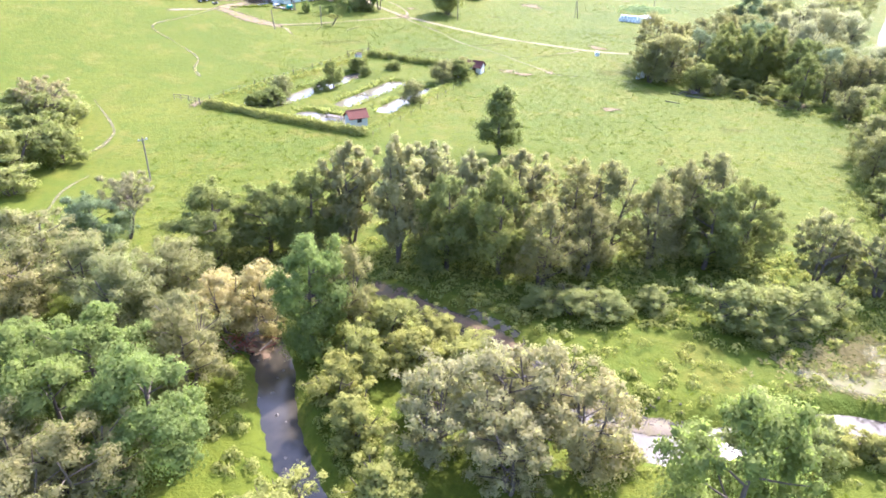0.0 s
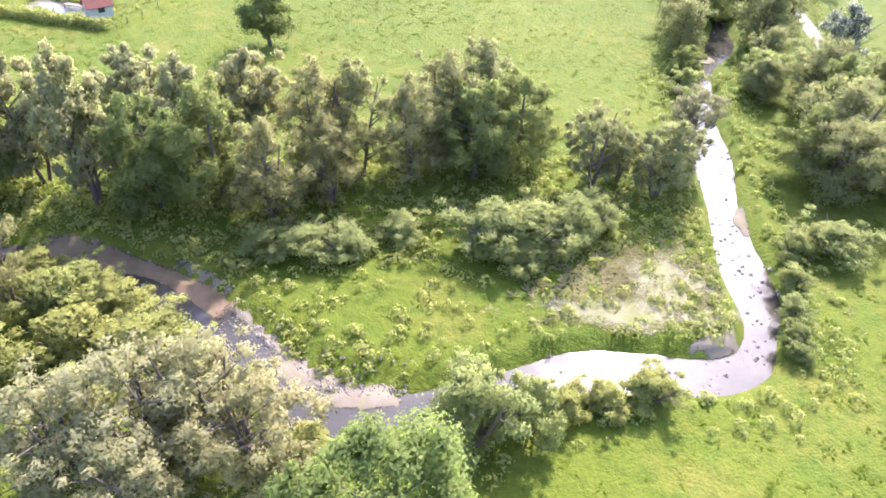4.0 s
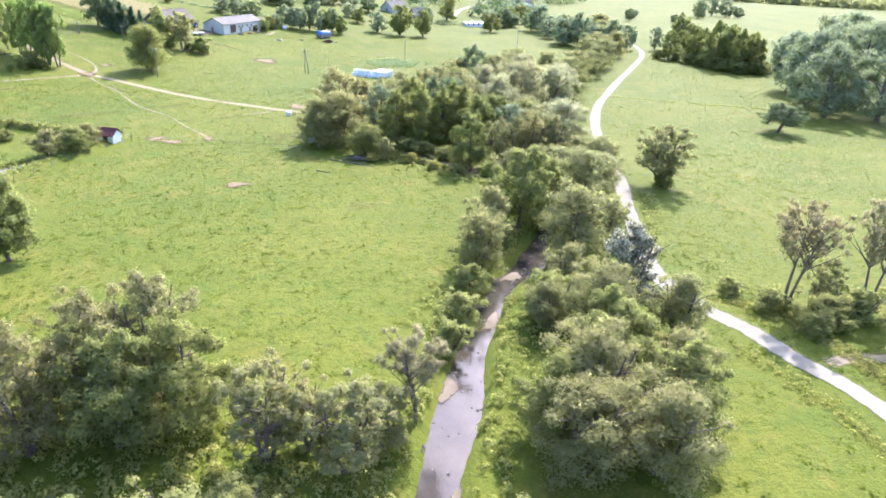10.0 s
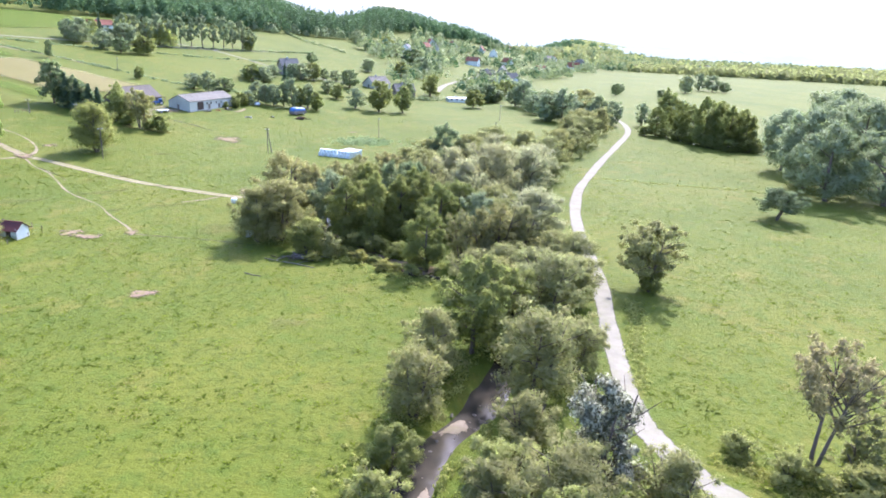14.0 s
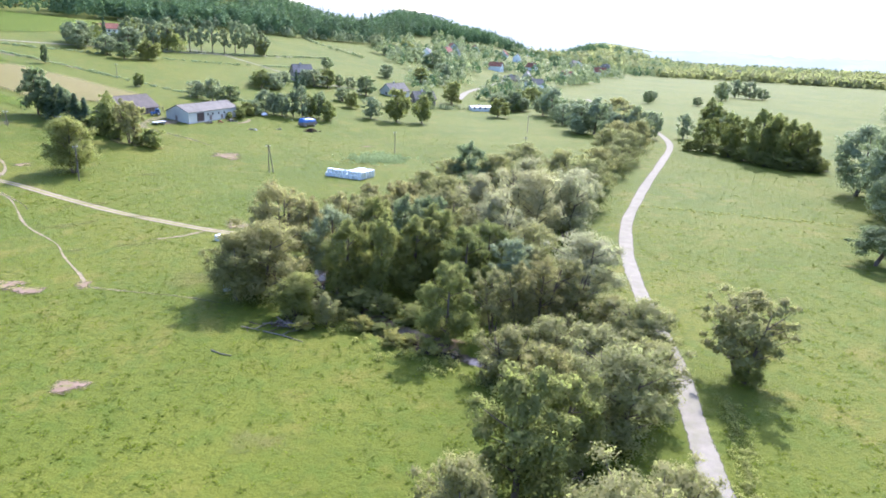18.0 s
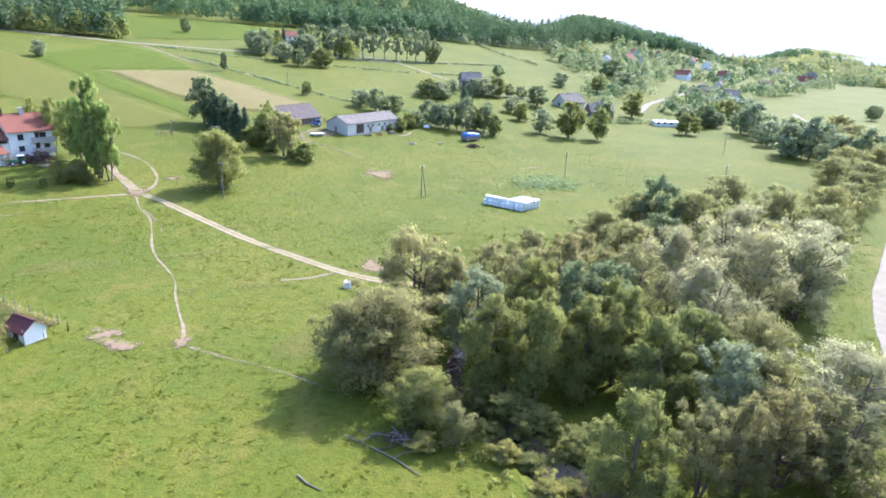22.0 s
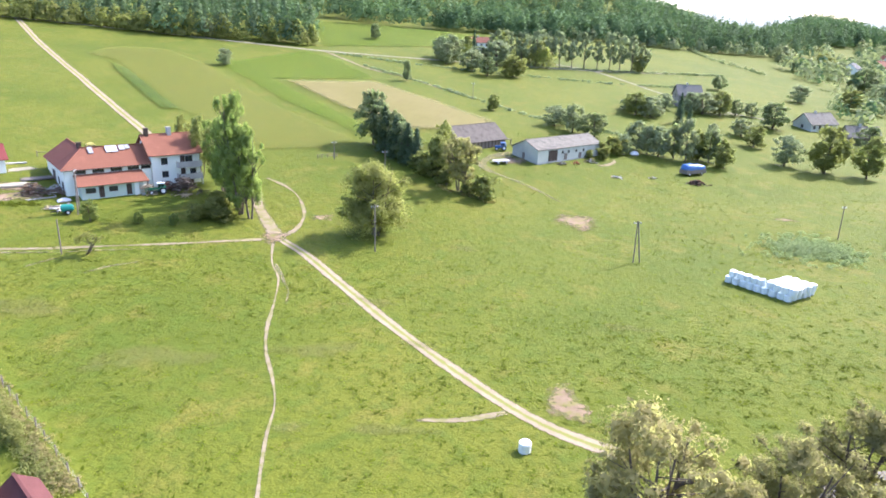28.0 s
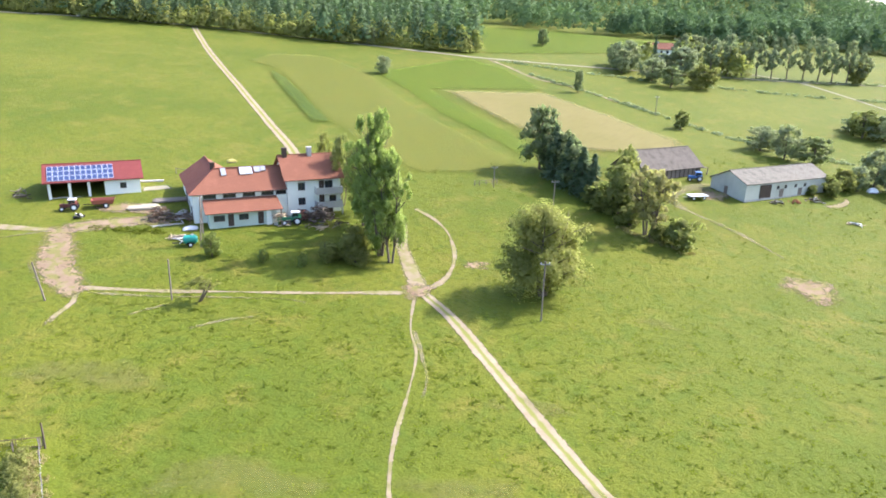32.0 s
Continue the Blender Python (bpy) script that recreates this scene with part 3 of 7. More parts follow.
patch("field", [(-116, 336), (-92, 322), (-68, 306), (-46, 296), (-31, 287), (-31, 298), (-44, 306), (-64, 317), (-86, 331), (-74, 348), (-62, 363), (-90, 385), (-112, 392)], LUSH, "fresh green pasture strip on the hillside", "field", **FAR | {"fade": 5.0, "lift": 0.3})
patch("field", [(-165, 480), (-142, 510), (-108, 528), (-60, 550), (-75, 470), (-113, 406)], LUSH, "bright clearing below the forest", "field", **FAR)

# ---- trees and shrubs ----
BARK = plain("grey_bark", (0.13, 0.105, 0.08), 0.9, 0.2, 0, 2.0, 0.5, 0.5, (1, 1, 0.25))
DEADBARK = plain("bleached_bark", (0.19, 0.175, 0.125), 0.9, 0.2, 0, 2.0, 0.5, 0.5, (1, 1, 0.25))
LEAVES = {
    "alder": leaf_material("alder_leaves", (0.165, 0.190, 0.061), (0.330, 0.343, 0.121), 0.4),
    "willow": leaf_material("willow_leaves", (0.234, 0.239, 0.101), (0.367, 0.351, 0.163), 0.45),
    "silver": leaf_material("silver_willow_leaves", (0.312, 0.304, 0.175), (0.471, 0.448, 0.274), 0.4),
    "white": leaf_material("white_leaf_undersides", (0.350, 0.355, 0.255), (0.530, 0.535, 0.400), 0.2, 0.4, True),
    "olive": leaf_material("olive_brown_leaves", (0.240, 0.229, 0.101), (0.347, 0.326, 0.155), 0.3),
    "yellow": leaf_material("yellowing_leaves", (0.438, 0.370, 0.172), (0.607, 0.512, 0.263), 0.3),
    "fresh": leaf_material("fresh_green_leaves", (0.166, 0.223, 0.065), (0.310, 0.351, 0.116), 0.4),
    "bright": leaf_material("sunny_green_leaves", (0.226, 0.246, 0.076), (0.364, 0.372, 0.136), 0.35),
    "dark": leaf_material("dark_leaves", (0.132, 0.177, 0.092), (0.275, 0.315, 0.163), 0.4),
    "spruce": leaf_material("spruce_needles", (0.073, 0.119, 0.063), (0.159, 0.213, 0.116), 0.3, 0.3),
    "herb": leaf_material("weed_leaves", (0.249, 0.263, 0.069), (0.376, 0.363, 0.119), 0.25, 0.5),
    "drygrass": leaf_material("dry_grass_blades", (0.266, 0.227, 0.105), (0.381, 0.329, 0.166)),
    "sand": leaf_material("pale_olive_leaves", (0.310, 0.285, 0.145), (0.436, 0.400, 0.218), 0.3),
    "birch": leaf_material("light_olive_leaves", (0.283, 0.270, 0.127), (0.404, 0.376, 0.190), 0.3),
    "blade": leaf_material("grass_blades", (0.118, 0.160, 0.013), (0.158, 0.189, 0.020), 0.1, 0.5),
    "tussock": leaf_material("tussock_blades", (0.084, 0.114, 0.012), (0.118, 0.145, 0.018), 0.1, 0.45),
    "wood": leaf_material("forest_leaves", (0.065, 0.118, 0.055), (0.151, 0.216, 0.101), 0.2, 0.35),
    # green lightened and greyed: the haze over far trees is in this colour
    "garden": leaf_material("hazed_garden_leaves", (0.179, 0.228, 0.119), (0.348, 0.385, 0.222), 0.25, 0.4),
    "sallow": leaf_material("sallow_leaves", (0.249, 0.271, 0.092), (0.413, 0.414, 0.162), 0.3),
    "twig": leaf_material("thin_grey_leaves", (0.247, 0.222, 0.126), (0.383, 0.345, 0.204), 0.2),
    "poplar": leaf_material("poplar_leaves", (0.212, 0.278, 0.078), (0.366, 0.431, 0.139), 0.2, 0.6),
    "nettle": leaf_material("nettle_leaves", (0.190, 0.250, 0.125), (0.330, 0.400, 0.235), 0.35),
}
RNG = np.random.default_rng(7)


def cards(centres, normals, length, width, droop=0.0, rng=RNG):
    """Small leaf sprays, three corners each: vertices and faces."""
    n = len(centres)
    normals = normals / (np.linalg.norm(normals, axis=1, keepdims=True) + 1e-9)
    t = rng.normal(size=(n, 3)) + np.array([0, 0, -droop])
    t -= normals * (t * normals).sum(1, keepdims=True)
    t /= np.linalg.norm(t, axis=1, keepdims=True) + 1e-9
    b = np.cross(normals, t)
    l, w = length[:, None] / 2, width[:, None] / 2
    v = np.stack([centres - t * l + b * w, centres + t * l, centres - t * l * 0.6 - b * w], 1).reshape(-1, 3)
    return v, np.arange(3 * n).reshape(n, 3)[:, ::-1]


def tube(path, radii, sides=6):
    path, radii = np.asarray(path, float), np.asarray(radii, float)
    a = np.linspace(0, 2 * math.pi, sides, endpoint=False)
    v = []
    for k, p in enumerate(path):
        d = path[min(k + 1, len(path) - 1)] - path[max(k - 1, 0)]
        d /= np.linalg.norm(d) + 1e-9
        e = np.cross(d, (0.3, 1, 0.1) if abs(d[2]) > 0.5 else (0, 0, 1))
        e /= np.linalg.norm(e) + 1e-9
        g = np.cross(d, e)
        v.append(p + radii[k] * (np.cos(a)[:, None] * e + np.sin(a)[:, None] * g))
    f = [(k * sides + s, k * sides + (s + 1) % sides, (k + 1) * sides + (s + 1) % sides, (k + 1) * sides + s) for k in range(len(path) - 1) for s in range(sides)]
    return np.concatenate(v), f


def join_lists(pieces):
    vs, fs, off = [], [], 0
    for v, f in pieces:
        vs.append(v)
        fs += [tuple(int(i) + off for i in q) for q in f]
        off += len(v)
    return np.concatenate(vs), fs


def grow(kind, seed, share=1.0):
    """Trunk and crown meshes of a tree 10 m high and 8 m wide."""
    rng = np.random.default_rng(seed)
    shape = SHAPES[kind]
    stems, low, fullness, leaves, size, wide, droop = (shape[k] for k in ("stems", "low", "clumps", "leaves", "size", "radius", "droop"))
    leaves, size = int(1.3 * leaves * share), size / math.sqrt(share)
    wood, clumps = [], []
    for s in range(stems):
        a0 = rng.uniform(0, 6.28) + s * 6.28 / stems
        lean = (0.16 if stems > 1 else 0.03) * shape.get("lean", 1.0)
        k = np.linspace(0, 1, 7)
        top = rng.uniform(7.8, 9.0)
        ax, ay = np.cos(a0) * lean * 10, np.sin(a0) * lean * 10
        path = np.stack([0.12 * np.cos(a0) * stems + ax * k + 0.2 * np.sin(3 * k + seed), 0.12 * np.sin(a0) * stems + ay * k + 0.2 * np.sin(2.3 * k + s), -0.25 + top * k], 1)
        path[0, :2] = 0.12 * (stems - 1) * np.array([np.cos(a0), np.sin(a0)])
        r = (0.24 if stems == 1 else 0.16) * shape.get("girth", 1.0)
        wood.append(tube(path, r * (1.12 - k) + 0.025))
        for b in range(shape["limbs"]):
            at = rng.uniform(max(0.15, low / 10), 0.85)
            p0 = np.array([np.interp(at, k, path[:, j]) for j in range(3)])
            a, up = rng.uniform(0, 6.28), rng.uniform(0.35, 0.9) * shape.get("rise", 1.0)
            reach = wide * rng.uniform(0.55, 0.95) * (1.15 - 0.6 * abs(at - 0.45))
            q = np.array([np.cos(a), np.sin(a), up])
            pts = [p0, p0 + q * reach * 0.5, p0 + q * reach * 0.85 + (0, 0, 0.1)]
            if pts[2][2] > 9.4:
                continue
            wood.append(tube(pts, [r * (1 - at) * 0.6 + 0.03, 0.04, 0.015], 5))
            if pts[2][2] < 9.7 and (not shape.get("even") or math.hypot(pts[2][0], pts[2][1]) < 0.75 * wide * shape["profile"](pts[2][2] / 10)):
                clumps.append(pts[2])
    # uneven lobes of foliage heap up inside the outline of the crown, smaller sprays sit on and between them
    lobes = []
    for c in range(shape["lobes"]):
        t = (c + rng.uniform(0.0, 1.0)) / shape["lobes"]
        a = c * 2.4 + rng.uniform(-0.8, 0.8) + seed
        if shape.get("even"):
            reach = wide * shape["profile"](t) * (rng.uniform(0.05, 0.4) if c % 3 == 0 else rng.uniform(0.55, 0.82))
        else:
            reach = wide * shape["profile"](t) * rng.uniform(0.35, 0.92) * (1 + 0.16 * math.sin(2 * a + seed) + 0.1 * math.sin(5 * a))
        rad = shape["clump"] * rng.uniform(0.55, 1.25) * (1.15 - 0.35 * t)
        z = min(low + rad * 0.5 + (9.7 - low - rad) * t, 9.9 - rad * 0.7)
        lobes.append((reach * math.cos(a), reach * math.sin(a), z, rad))
    lobes.append((rng.uniform(-0.6, 0.6), rng.uniform(-0.6, 0.6), 9.6 - shape["clump"] * 0.7, shape["clump"] * 0.8))
    for p in clumps:
        lobes.append((*p, shape["clump"] * rng.uniform(0.35, 0.65)))
    for c in range(fullness):
        x0, y0, z0, r0 = lobes[rng.integers(0, shape["lobes"])]
        q = rng.normal(size=3)
        q[2] = abs(q[2]) * 0.8
        q /= np.linalg.norm(q)
        lobes.append((x0 + q[0] * r0 * 1.05, y0 + q[1] * r0 * 1.05, min(z0 + q[2] * r0, 9.8), shape["clump"] * rng.uniform(0.22, 0.55)))
    lobes = np.array(lobes)
    area = lobes[:, 3] ** 2
    pick = rng.choice(len(lobes), leaves, p=area / area.sum())
    d = rng.normal(size=(leaves, 3))
    d[:, 2] += 0.25
    d /= np.linalg.norm(d, axis=1, keepdims=True)
    inner = rng.uniform(0, 1, leaves) < 0.25
    depth = np.where(rng.uniform(0, 1, (leaves, 1)) < shape.get("stray", 0.06), rng.uniform(1.0, 1.32, (leaves, 1)), rng.uniform(0.4, 1.1, (leaves, 1)) ** 0.5)
    depth = np.where(inner[:, None], rng.uniform(0.15, 0.72, (leaves, 1)), depth)
    c = lobes[pick, :3] + d * lobes[pick, 3:] * depth * np.array([1.05, 1.05, 0.85 + 0.2 * droop])
    c[:, 2] = np.maximum(c[:, 2], 0.12)
    nrm = d + rng.normal(size=(leaves, 3)) * 0.5 + np.array([0, 0, 0.25])
    l = size * rng.uniform(0.65, 1.3, leaves) * np.where(inner, 1.6, 0.75)
    v, f = cards(c, nrm, l, l * shape["slim"], droop, rng)
    tv, tf = join_lists(wood)
    trunk = mesh_of(kind + "_trunk", tv, tf, BARK, True)
    soft = 0.75 * d + np.array([0, 0, 0.35]) + 0.5 * (c - np.array([0, 0, 4.5])) / 4 + rng.normal(size=(leaves, 3)) * 0.3
    crown = mesh_of(kind + "_crown", v, f, LEAVES[shape["leaf"]], normals=np.repeat(soft, 3, 0))
    return trunk, crown


def round_top(t):
    return math.sqrt(max(0.02, 1 - (2 * t - 0.85) ** 2 * 0.82)) if t < 1 else 0.2


def oval(t):
    return math.sin(math.pi * min(1, 0.27 + 0.70 * t)) ** 0.55


def egg(t):
    return max(0.12, (1 - t) ** 0.55) * (0.75 + 0.25 * min(1, t * 5))


def broad(t):
    return max(0.25, (1 - t**2.2) ** 0.5)


def fan(t):
    return 0.35 + 0.65 * math.sin(math.pi * min(1, 0.1 + 0.75 * t))


BASE = dict(stems=1, low=0.6, clumps=54, leaves=11500, size=0.29, radius=3.7, droop=0.2, limbs=10, clump=1.3, slim=0.75, profile=oval, lobes=19)
SHAPES = {
    "alder": BASE | dict(leaf="alder"),
    "birch": BASE | dict(leaf="birch", stems=3, low=1.8, leaves=6800, lobes=20, clump=1.1, size=0.4),
    "fresh_tree": BASE | dict(leaf="fresh", low=0.4),
    "willow": BASE | dict(leaf="willow", stems=3, low=0.3, leaves=11200, droop=0.7, slim=0.5, size=0.31, profile=broad, clump=1.5, lobes=24, stray=0.06),
    "silver_willow": BASE | dict(leaf="silver", stems=3, low=0.3, leaves=11200, droop=0.7, slim=0.5, size=0.31, profile=broad, clump=1.5, lobes=24, stray=0.06),
    "white_willow": BASE | dict(leaf="white", stems=3, low=0.8, leaves=7600, size=0.3, even=True, profile=round_top, clump=1.0, lobes=26, stray=0.1),
    "olive_tree": BASE | dict(leaf="olive", stems=3, low=0.5, leaves=8000, droop=0.5, slim=0.6, profile=broad, clump=1.2, lobes=20),
    "thin_olive": BASE | dict(leaf="sand", stems=4, low=0.5, leaves=5200, droop=0.4, slim=0.6, profile=broad, clump=1.15, lobes=17, limbs=14, lean=0.85, size=0.34),
    "open_olive": BASE | dict(leaf="birch", stems=4, low=0.5, leaves=7600, droop=0.4, slim=0.6, profile=broad, clump=1.25, lobes=20, limbs=14, lean=0.85, size=0.32),
    "yellow_tree": BASE | dict(leaf="yellow", stems=2, low=0.6, leaves=7000, profile=broad),
    "round_tree": BASE | dict(leaf="alder", even=True, low=0.9, profile=round_top, leaves=9600, lobes=24),
    "pasture_willow": BASE | dict(leaf="bright", even=True, stems=3, low=0.5, clump=1.75, stray=0.04, leaves=16000, profile=round_top, droop=0.6, slim=0.6, lobes=26),
    "poplar": BASE | dict(leaf="poplar", stems=3, low=1.1, leaves=7200, profile=lambda t: max(0.3, 0.75 + 0.25 * math.sin(7 * t) - 0.35 * t * t), size=0.34, clump=1.1, lean=0.8, lobes=19, clumps=48),
    "bright_tree": BASE | dict(leaf="bright", stems=2, low=1.0, leaves=7000, profile=oval, lobes=18),
    "open_willow": BASE | dict(leaf="willow", stems=4, low=2.0, leaves=9000, clump=1.15, profile=fan, lobes=18, limbs=12, stray=0.08),
    "cone_tree": BASE | dict(leaf="alder", low=0.9, even=True, stray=0.05, profile=lambda t: max(0.12, math.sin(math.pi * (0.2 + 0.77 * t)) ** 0.75), leaves=12000, lobes=40, clump=1.2),
    "avenue": BASE | dict(leaf="garden", stems=1, low=2.6, leaves=6000, profile=oval, clump=1.0, lobes=14, clumps=36),
    "apple": BASE | dict(leaf="alder", stems=2, low=5.6, leaves=3000, profile=broad, clump=1.0, lobes=9, clumps=20, limbs=9, lean=1.8, girth=1.6),
    "umbrella": BASE | dict(leaf="dark", stems=2, low=2.4, profile=broad, leaves=8600, lobes=24, clump=1.2, stray=0.08),
    "garden_tree": BASE | dict(leaf="garden", low=0.5, leaves=8600, profile=round_top, lobes=24),
    "dark_tree": BASE | dict(leaf="dark", low=0.7, leaves=8600, profile=round_top, lobes=22),
    "sparse_tree": BASE | dict(leaf="twig", stems=2, low=4.4, clumps=34, leaves=6400, limbs=22, clump=1.0, size=0.22, profile=fan, girth=1.05, lean=1.1, lobes=15, rise=1.4),
    "thin_tree": BASE | dict(leaf="willow", stems=3, low=0.9, clumps=24, leaves=4200, limbs=12, clump=1.05, size=0.38, profile=fan, lobes=18),
    "shrub": BASE | dict(leaf="sallow", stems=4, low=0.2, leaves=4900, limbs=4, clump=1.7, size=0.5, slim=0.6, profile=broad, lean=1.8, droop=0.4, lobes=16),
    "green_shrub": BASE | dict(leaf="herb", stems=4, low=0.2, leaves=4600, limbs=4, clump=1.7, size=0.52, profile=broad, lean=1.8, lobes=16),
    "dark_shrub": BASE | dict(leaf="alder", stems=3, low=0.2, leaves=4600, limbs=4, clump=1.7, size=0.52, profile=broad, lean=1.4, lobes=16),
}
PARENTS = {}


def spruce_meshes(seed):
    rng = np.random.default_rng(seed)
    wood = [tube([(0, 0, -0.2), (0, 0, 5), (0, 0, 9.8)], [0.28, 0.17, 0.03])]
    c, nrm, ln = [], [], []
    for z in np.arange(0.5, 9.9, 0.22):
        reach = 3.4 * (1 - z / 10.1) ** 0.85 + 0.12
        for a in rng.uniform(0, 6.28, int(7 + reach * 3)):
            rr = reach * rng.uniform(0.75, 1.1)
            for s in np.arange(0.25, 1.01, 0.19):
                c.append((rr * s * math.cos(a), rr * s * math.sin(a), z - 0.22 * rr * s + rng.uniform(-0.12, 0.12)))
                nrm.append((0.25 * math.cos(a) + rng.normal(0, 0.35), 0.25 * math.sin(a) + rng.normal(0, 0.35), 1))
                ln.append(rng.uniform(0.55, 1.0))
    ln = np.array(ln)
    v, f = cards(np.array(c), np.array(nrm), ln, ln * 0.55, 0.5, rng)
    tv, tf = join_lists(wood)
    return mesh_of("spruce_trunk", tv, tf, BARK, True), mesh_of("spruce_crown", v, f, LEAVES["spruce"])


def tree(kind, x, y, h, w, label, name=None, category="tree", group="", variant=0):
    """A tree of that height and crown width, standing on the ground."""
    far = (y > 262 or x > 140) and not (145 < x < 260 and 150 < y < 300)
    near = y < 76 and x > -50 or 45 < x < 100 and 136 < y < 185
    key = (kind, variant, far, near)
    m = Matrix.Translation((x, y, height(x, y) - 0.05)) @ Matrix.Rotation((x * 1.7 + y * 2.3) % 6.28, 4, "Z") @ Matrix.Diagonal((w / 8, w / 8, h / 10, 1))
    if key in PARENTS:
        ob = copy_thing(PARENTS[key], m @ Matrix.Diagonal((*(1 / s for s in PARENTS[key].scale), 1)))
        ob.name = name or kind
    else:
        trunk, crown = spruce_meshes(variant + 3) if kind == "spruce" else grow(kind, 11 * variant + 5, 0.2 if far else 1.6 if near else 1.0)
        ob = new(name or kind)
        for part_name, me in (("trunk", trunk), ("crown", crown)):
            new(part_name, me).parent = ob
        ob.matrix_basis = m
        PARENTS[key] = ob
    if group:
        ob["group"] = group
    return tagged(ob, label, category)


COUNT = [0]


def stand(kind, rows, label, name=None, category="tree", group=""):
    for x, y, h, w in rows:
        COUNT[0] += 1
        tree(kind, x, y, h, w, label, name, category, group, COUNT[0] % 2)


GROVE = "grove between meadow and stream"
stand("alder", [(6.2, 64.3, 12.3, 8.4), (0.5, 64.8, 11.6, 7.8), (-14.9, 69, 9.9, 8.1), (-19.8, 67.4, 8.6, 8.7), (-25.1, 65.8, 9.5, 10.1), (29.6, 66.2, 10.0, 8.2), (34.3, 68.4, 10.0, 8.8)],
      "dark green alder in the streamside grove", "alder_tree", group=GROVE)
stand("birch", [(-10.9, 70.6, 12.8, 8), (-5.0, 65.6, 15.0, 7.6), (-1.5, 72.6, 12.2, 8), (3, 70.5, 11.8, 8), (8.6, 72.6, 11.6, 8.4)], "slender olive green tree with several pale stems", "birch_tree", group=GROVE)
stand("olive_tree", [(10.4, 61.2, 10.3, 7.6), (15, 68.4, 12.0, 8.6), (18.6, 68.0, 12.0, 8.4), (15.6, 63.8, 9.2, 7), (23.4, 66.4, 10.8, 8.2), (27.4, 70.4, 11.4, 9), (31.4, 72.6, 11.8, 9.2)], "olive grey-green willow at the edge of the grove", "willow_tree", group=GROVE)
stand("thin_tree", [(40.7, 63.4, 9.0, 7.2), (46.5, 61.2, 8.2, 7.6), (43.6, 64.2, 6.4, 5.2), (49.4, 63.2, 6.2, 5.0)], "thin pale willow with an open crown by the stream", "willow_tree", group=GROVE)
stand("sparse_tree", [(52.4, 66.4, 8.4, 6.4)], "half bare grey willow on the stream bank", "bare_tree", group=GROVE)
LEFT = "trees on the far bank of the upper stream"
stand("dark_tree", [(-39.5, 66.4, 7.4, 8.0)], "round dark green tree by the meadow path", "oak_tree", group=LEFT)
stand("olive_tree", [(-41.8, 57.8, 9.6, 12.3), (-39.6, 50, 8.8, 10), (-22.8, 30.4, 8.2, 8.2), (-28.3, 31.5, 8.6, 8.6), (-25.3, 27.6, 7.5, 7.5), (-46, 47, 9, 10), (-36, 27, 9, 9)], "olive brown willow turning autumnal", "willow_tree", group=LEFT)
stand("willow", [(-28.8, 50.4, 8.9, 8.2), (-26.2, 56.3, 7.3, 8), (-34, 55.5, 7.8, 8)], "grey-green willow beside the upper stream", "willow_tree", group=LEFT)
stand("yellow_tree", [(-17.2, 53.6, 8.0, 7.2), (-20.2, 51.8, 7.0, 6.6)], "tree with pale yellow drying leaves", "yellow_tree", group=LEFT)
stand("olive_tree", [(-20.6, 43.2, 8.6, 7.6), (-22.6, 47.6, 7.0, 7.2)], "brownish willow beside the upper stream", "willow_tree", group=LEFT)
stand("fresh_tree", [(-11.8, 49.8, 11.9, 7.8), (-20.2, 35.2, 10.2, 9.2), (-25.8, 39.4, 9.9, 9.8), (-26.6, 34.8, 9.6, 8.6), (-31.1, 39.5, 9.5, 8.4), (18.2, 27.6, 13.4, 9.6), (-37, 40, 9.5, 9)], "fresh green broadleaf tree by the stream", "ash_tree", group=LEFT)
stand("olive_tree", [(-8.4, 53.0, 9.2, 5.4)], "slim olive green tree beside a fresh green one", "willow_tree", group=LEFT)
stand("thin_olive", [(-0.4, 36.6, 8.6, 7.4), (3.2, 37.4, 9.3, 8.4), (7.4, 38.2, 9.5, 8.4), (11.0, 36.2, 8.6, 7.6), (5.2, 33.6, 7.6, 7.2)], "olive brown willow clump on the stream bend", "willow_tree", group="willows on the stream bend")
stand("cone_tree", [(8.9, 102.8, 11.5, 8.2)], "lone egg-shaped dark green tree in the meadow", "lone_tree")
stand("shrub", [(-67.7, 105, 8, 12), (-62.2, 88.9, 6.5, 8.5), (-70, 97, 7, 9), (-72, 88, 7, 10), (-58, 82, 4, 6), (-65.7, 114, 4.9, 6.9)], "tangled grey-green shrub on the meadow edge", "shrub", "shrub")
stand("dark_shrub", [(-57.4, 93.8, 6.2, 6.9), (-63, 97.5, 6.5, 7), (-69, 108, 6, 6)], "dense dark green shrub on the meadow edge", "shrub", "shrub")
stand("sparse_tree", [(-37.5, 70.5, 8, 7), (-66.5, 107, 9, 10)], "half bare tree with thin foliage", "bare_tree")
stand("shrub", [(28.6, 55.4, 4.2, 6.4), (32.0, 54.6, 4.6, 7.0), (35.6, 55.6, 4.2, 6.2), (31.4, 52.6, 2.6, 4.6), (38.6, 57.2, 3.2, 4.8), (13.4, 56.2, 2.8, 5.4), (16.6, 56.0, 2.6, 4.6), (21.4, 57.6, 2.4, 4.2), (10, 57, 2.4, 4.4), (57.9, 50.3, 3.2, 6), (23.2, 36, 6.4, 5.6), (27.0, 36.2, 5.4, 3.8), (57.2, 76.5, 3.6, 3.4), (59.4, 82, 4.2, 4.2), (69, 81.6, 5.4, 5.3), (54.6, 50.6, 2.6, 3.4), (52.2, 47.2, 1.8, 2.6), (50.6, 44.2, 1.8, 2.6)],
      "grey-green willow shrub on the stream bank", "willow_shrub", "shrub")
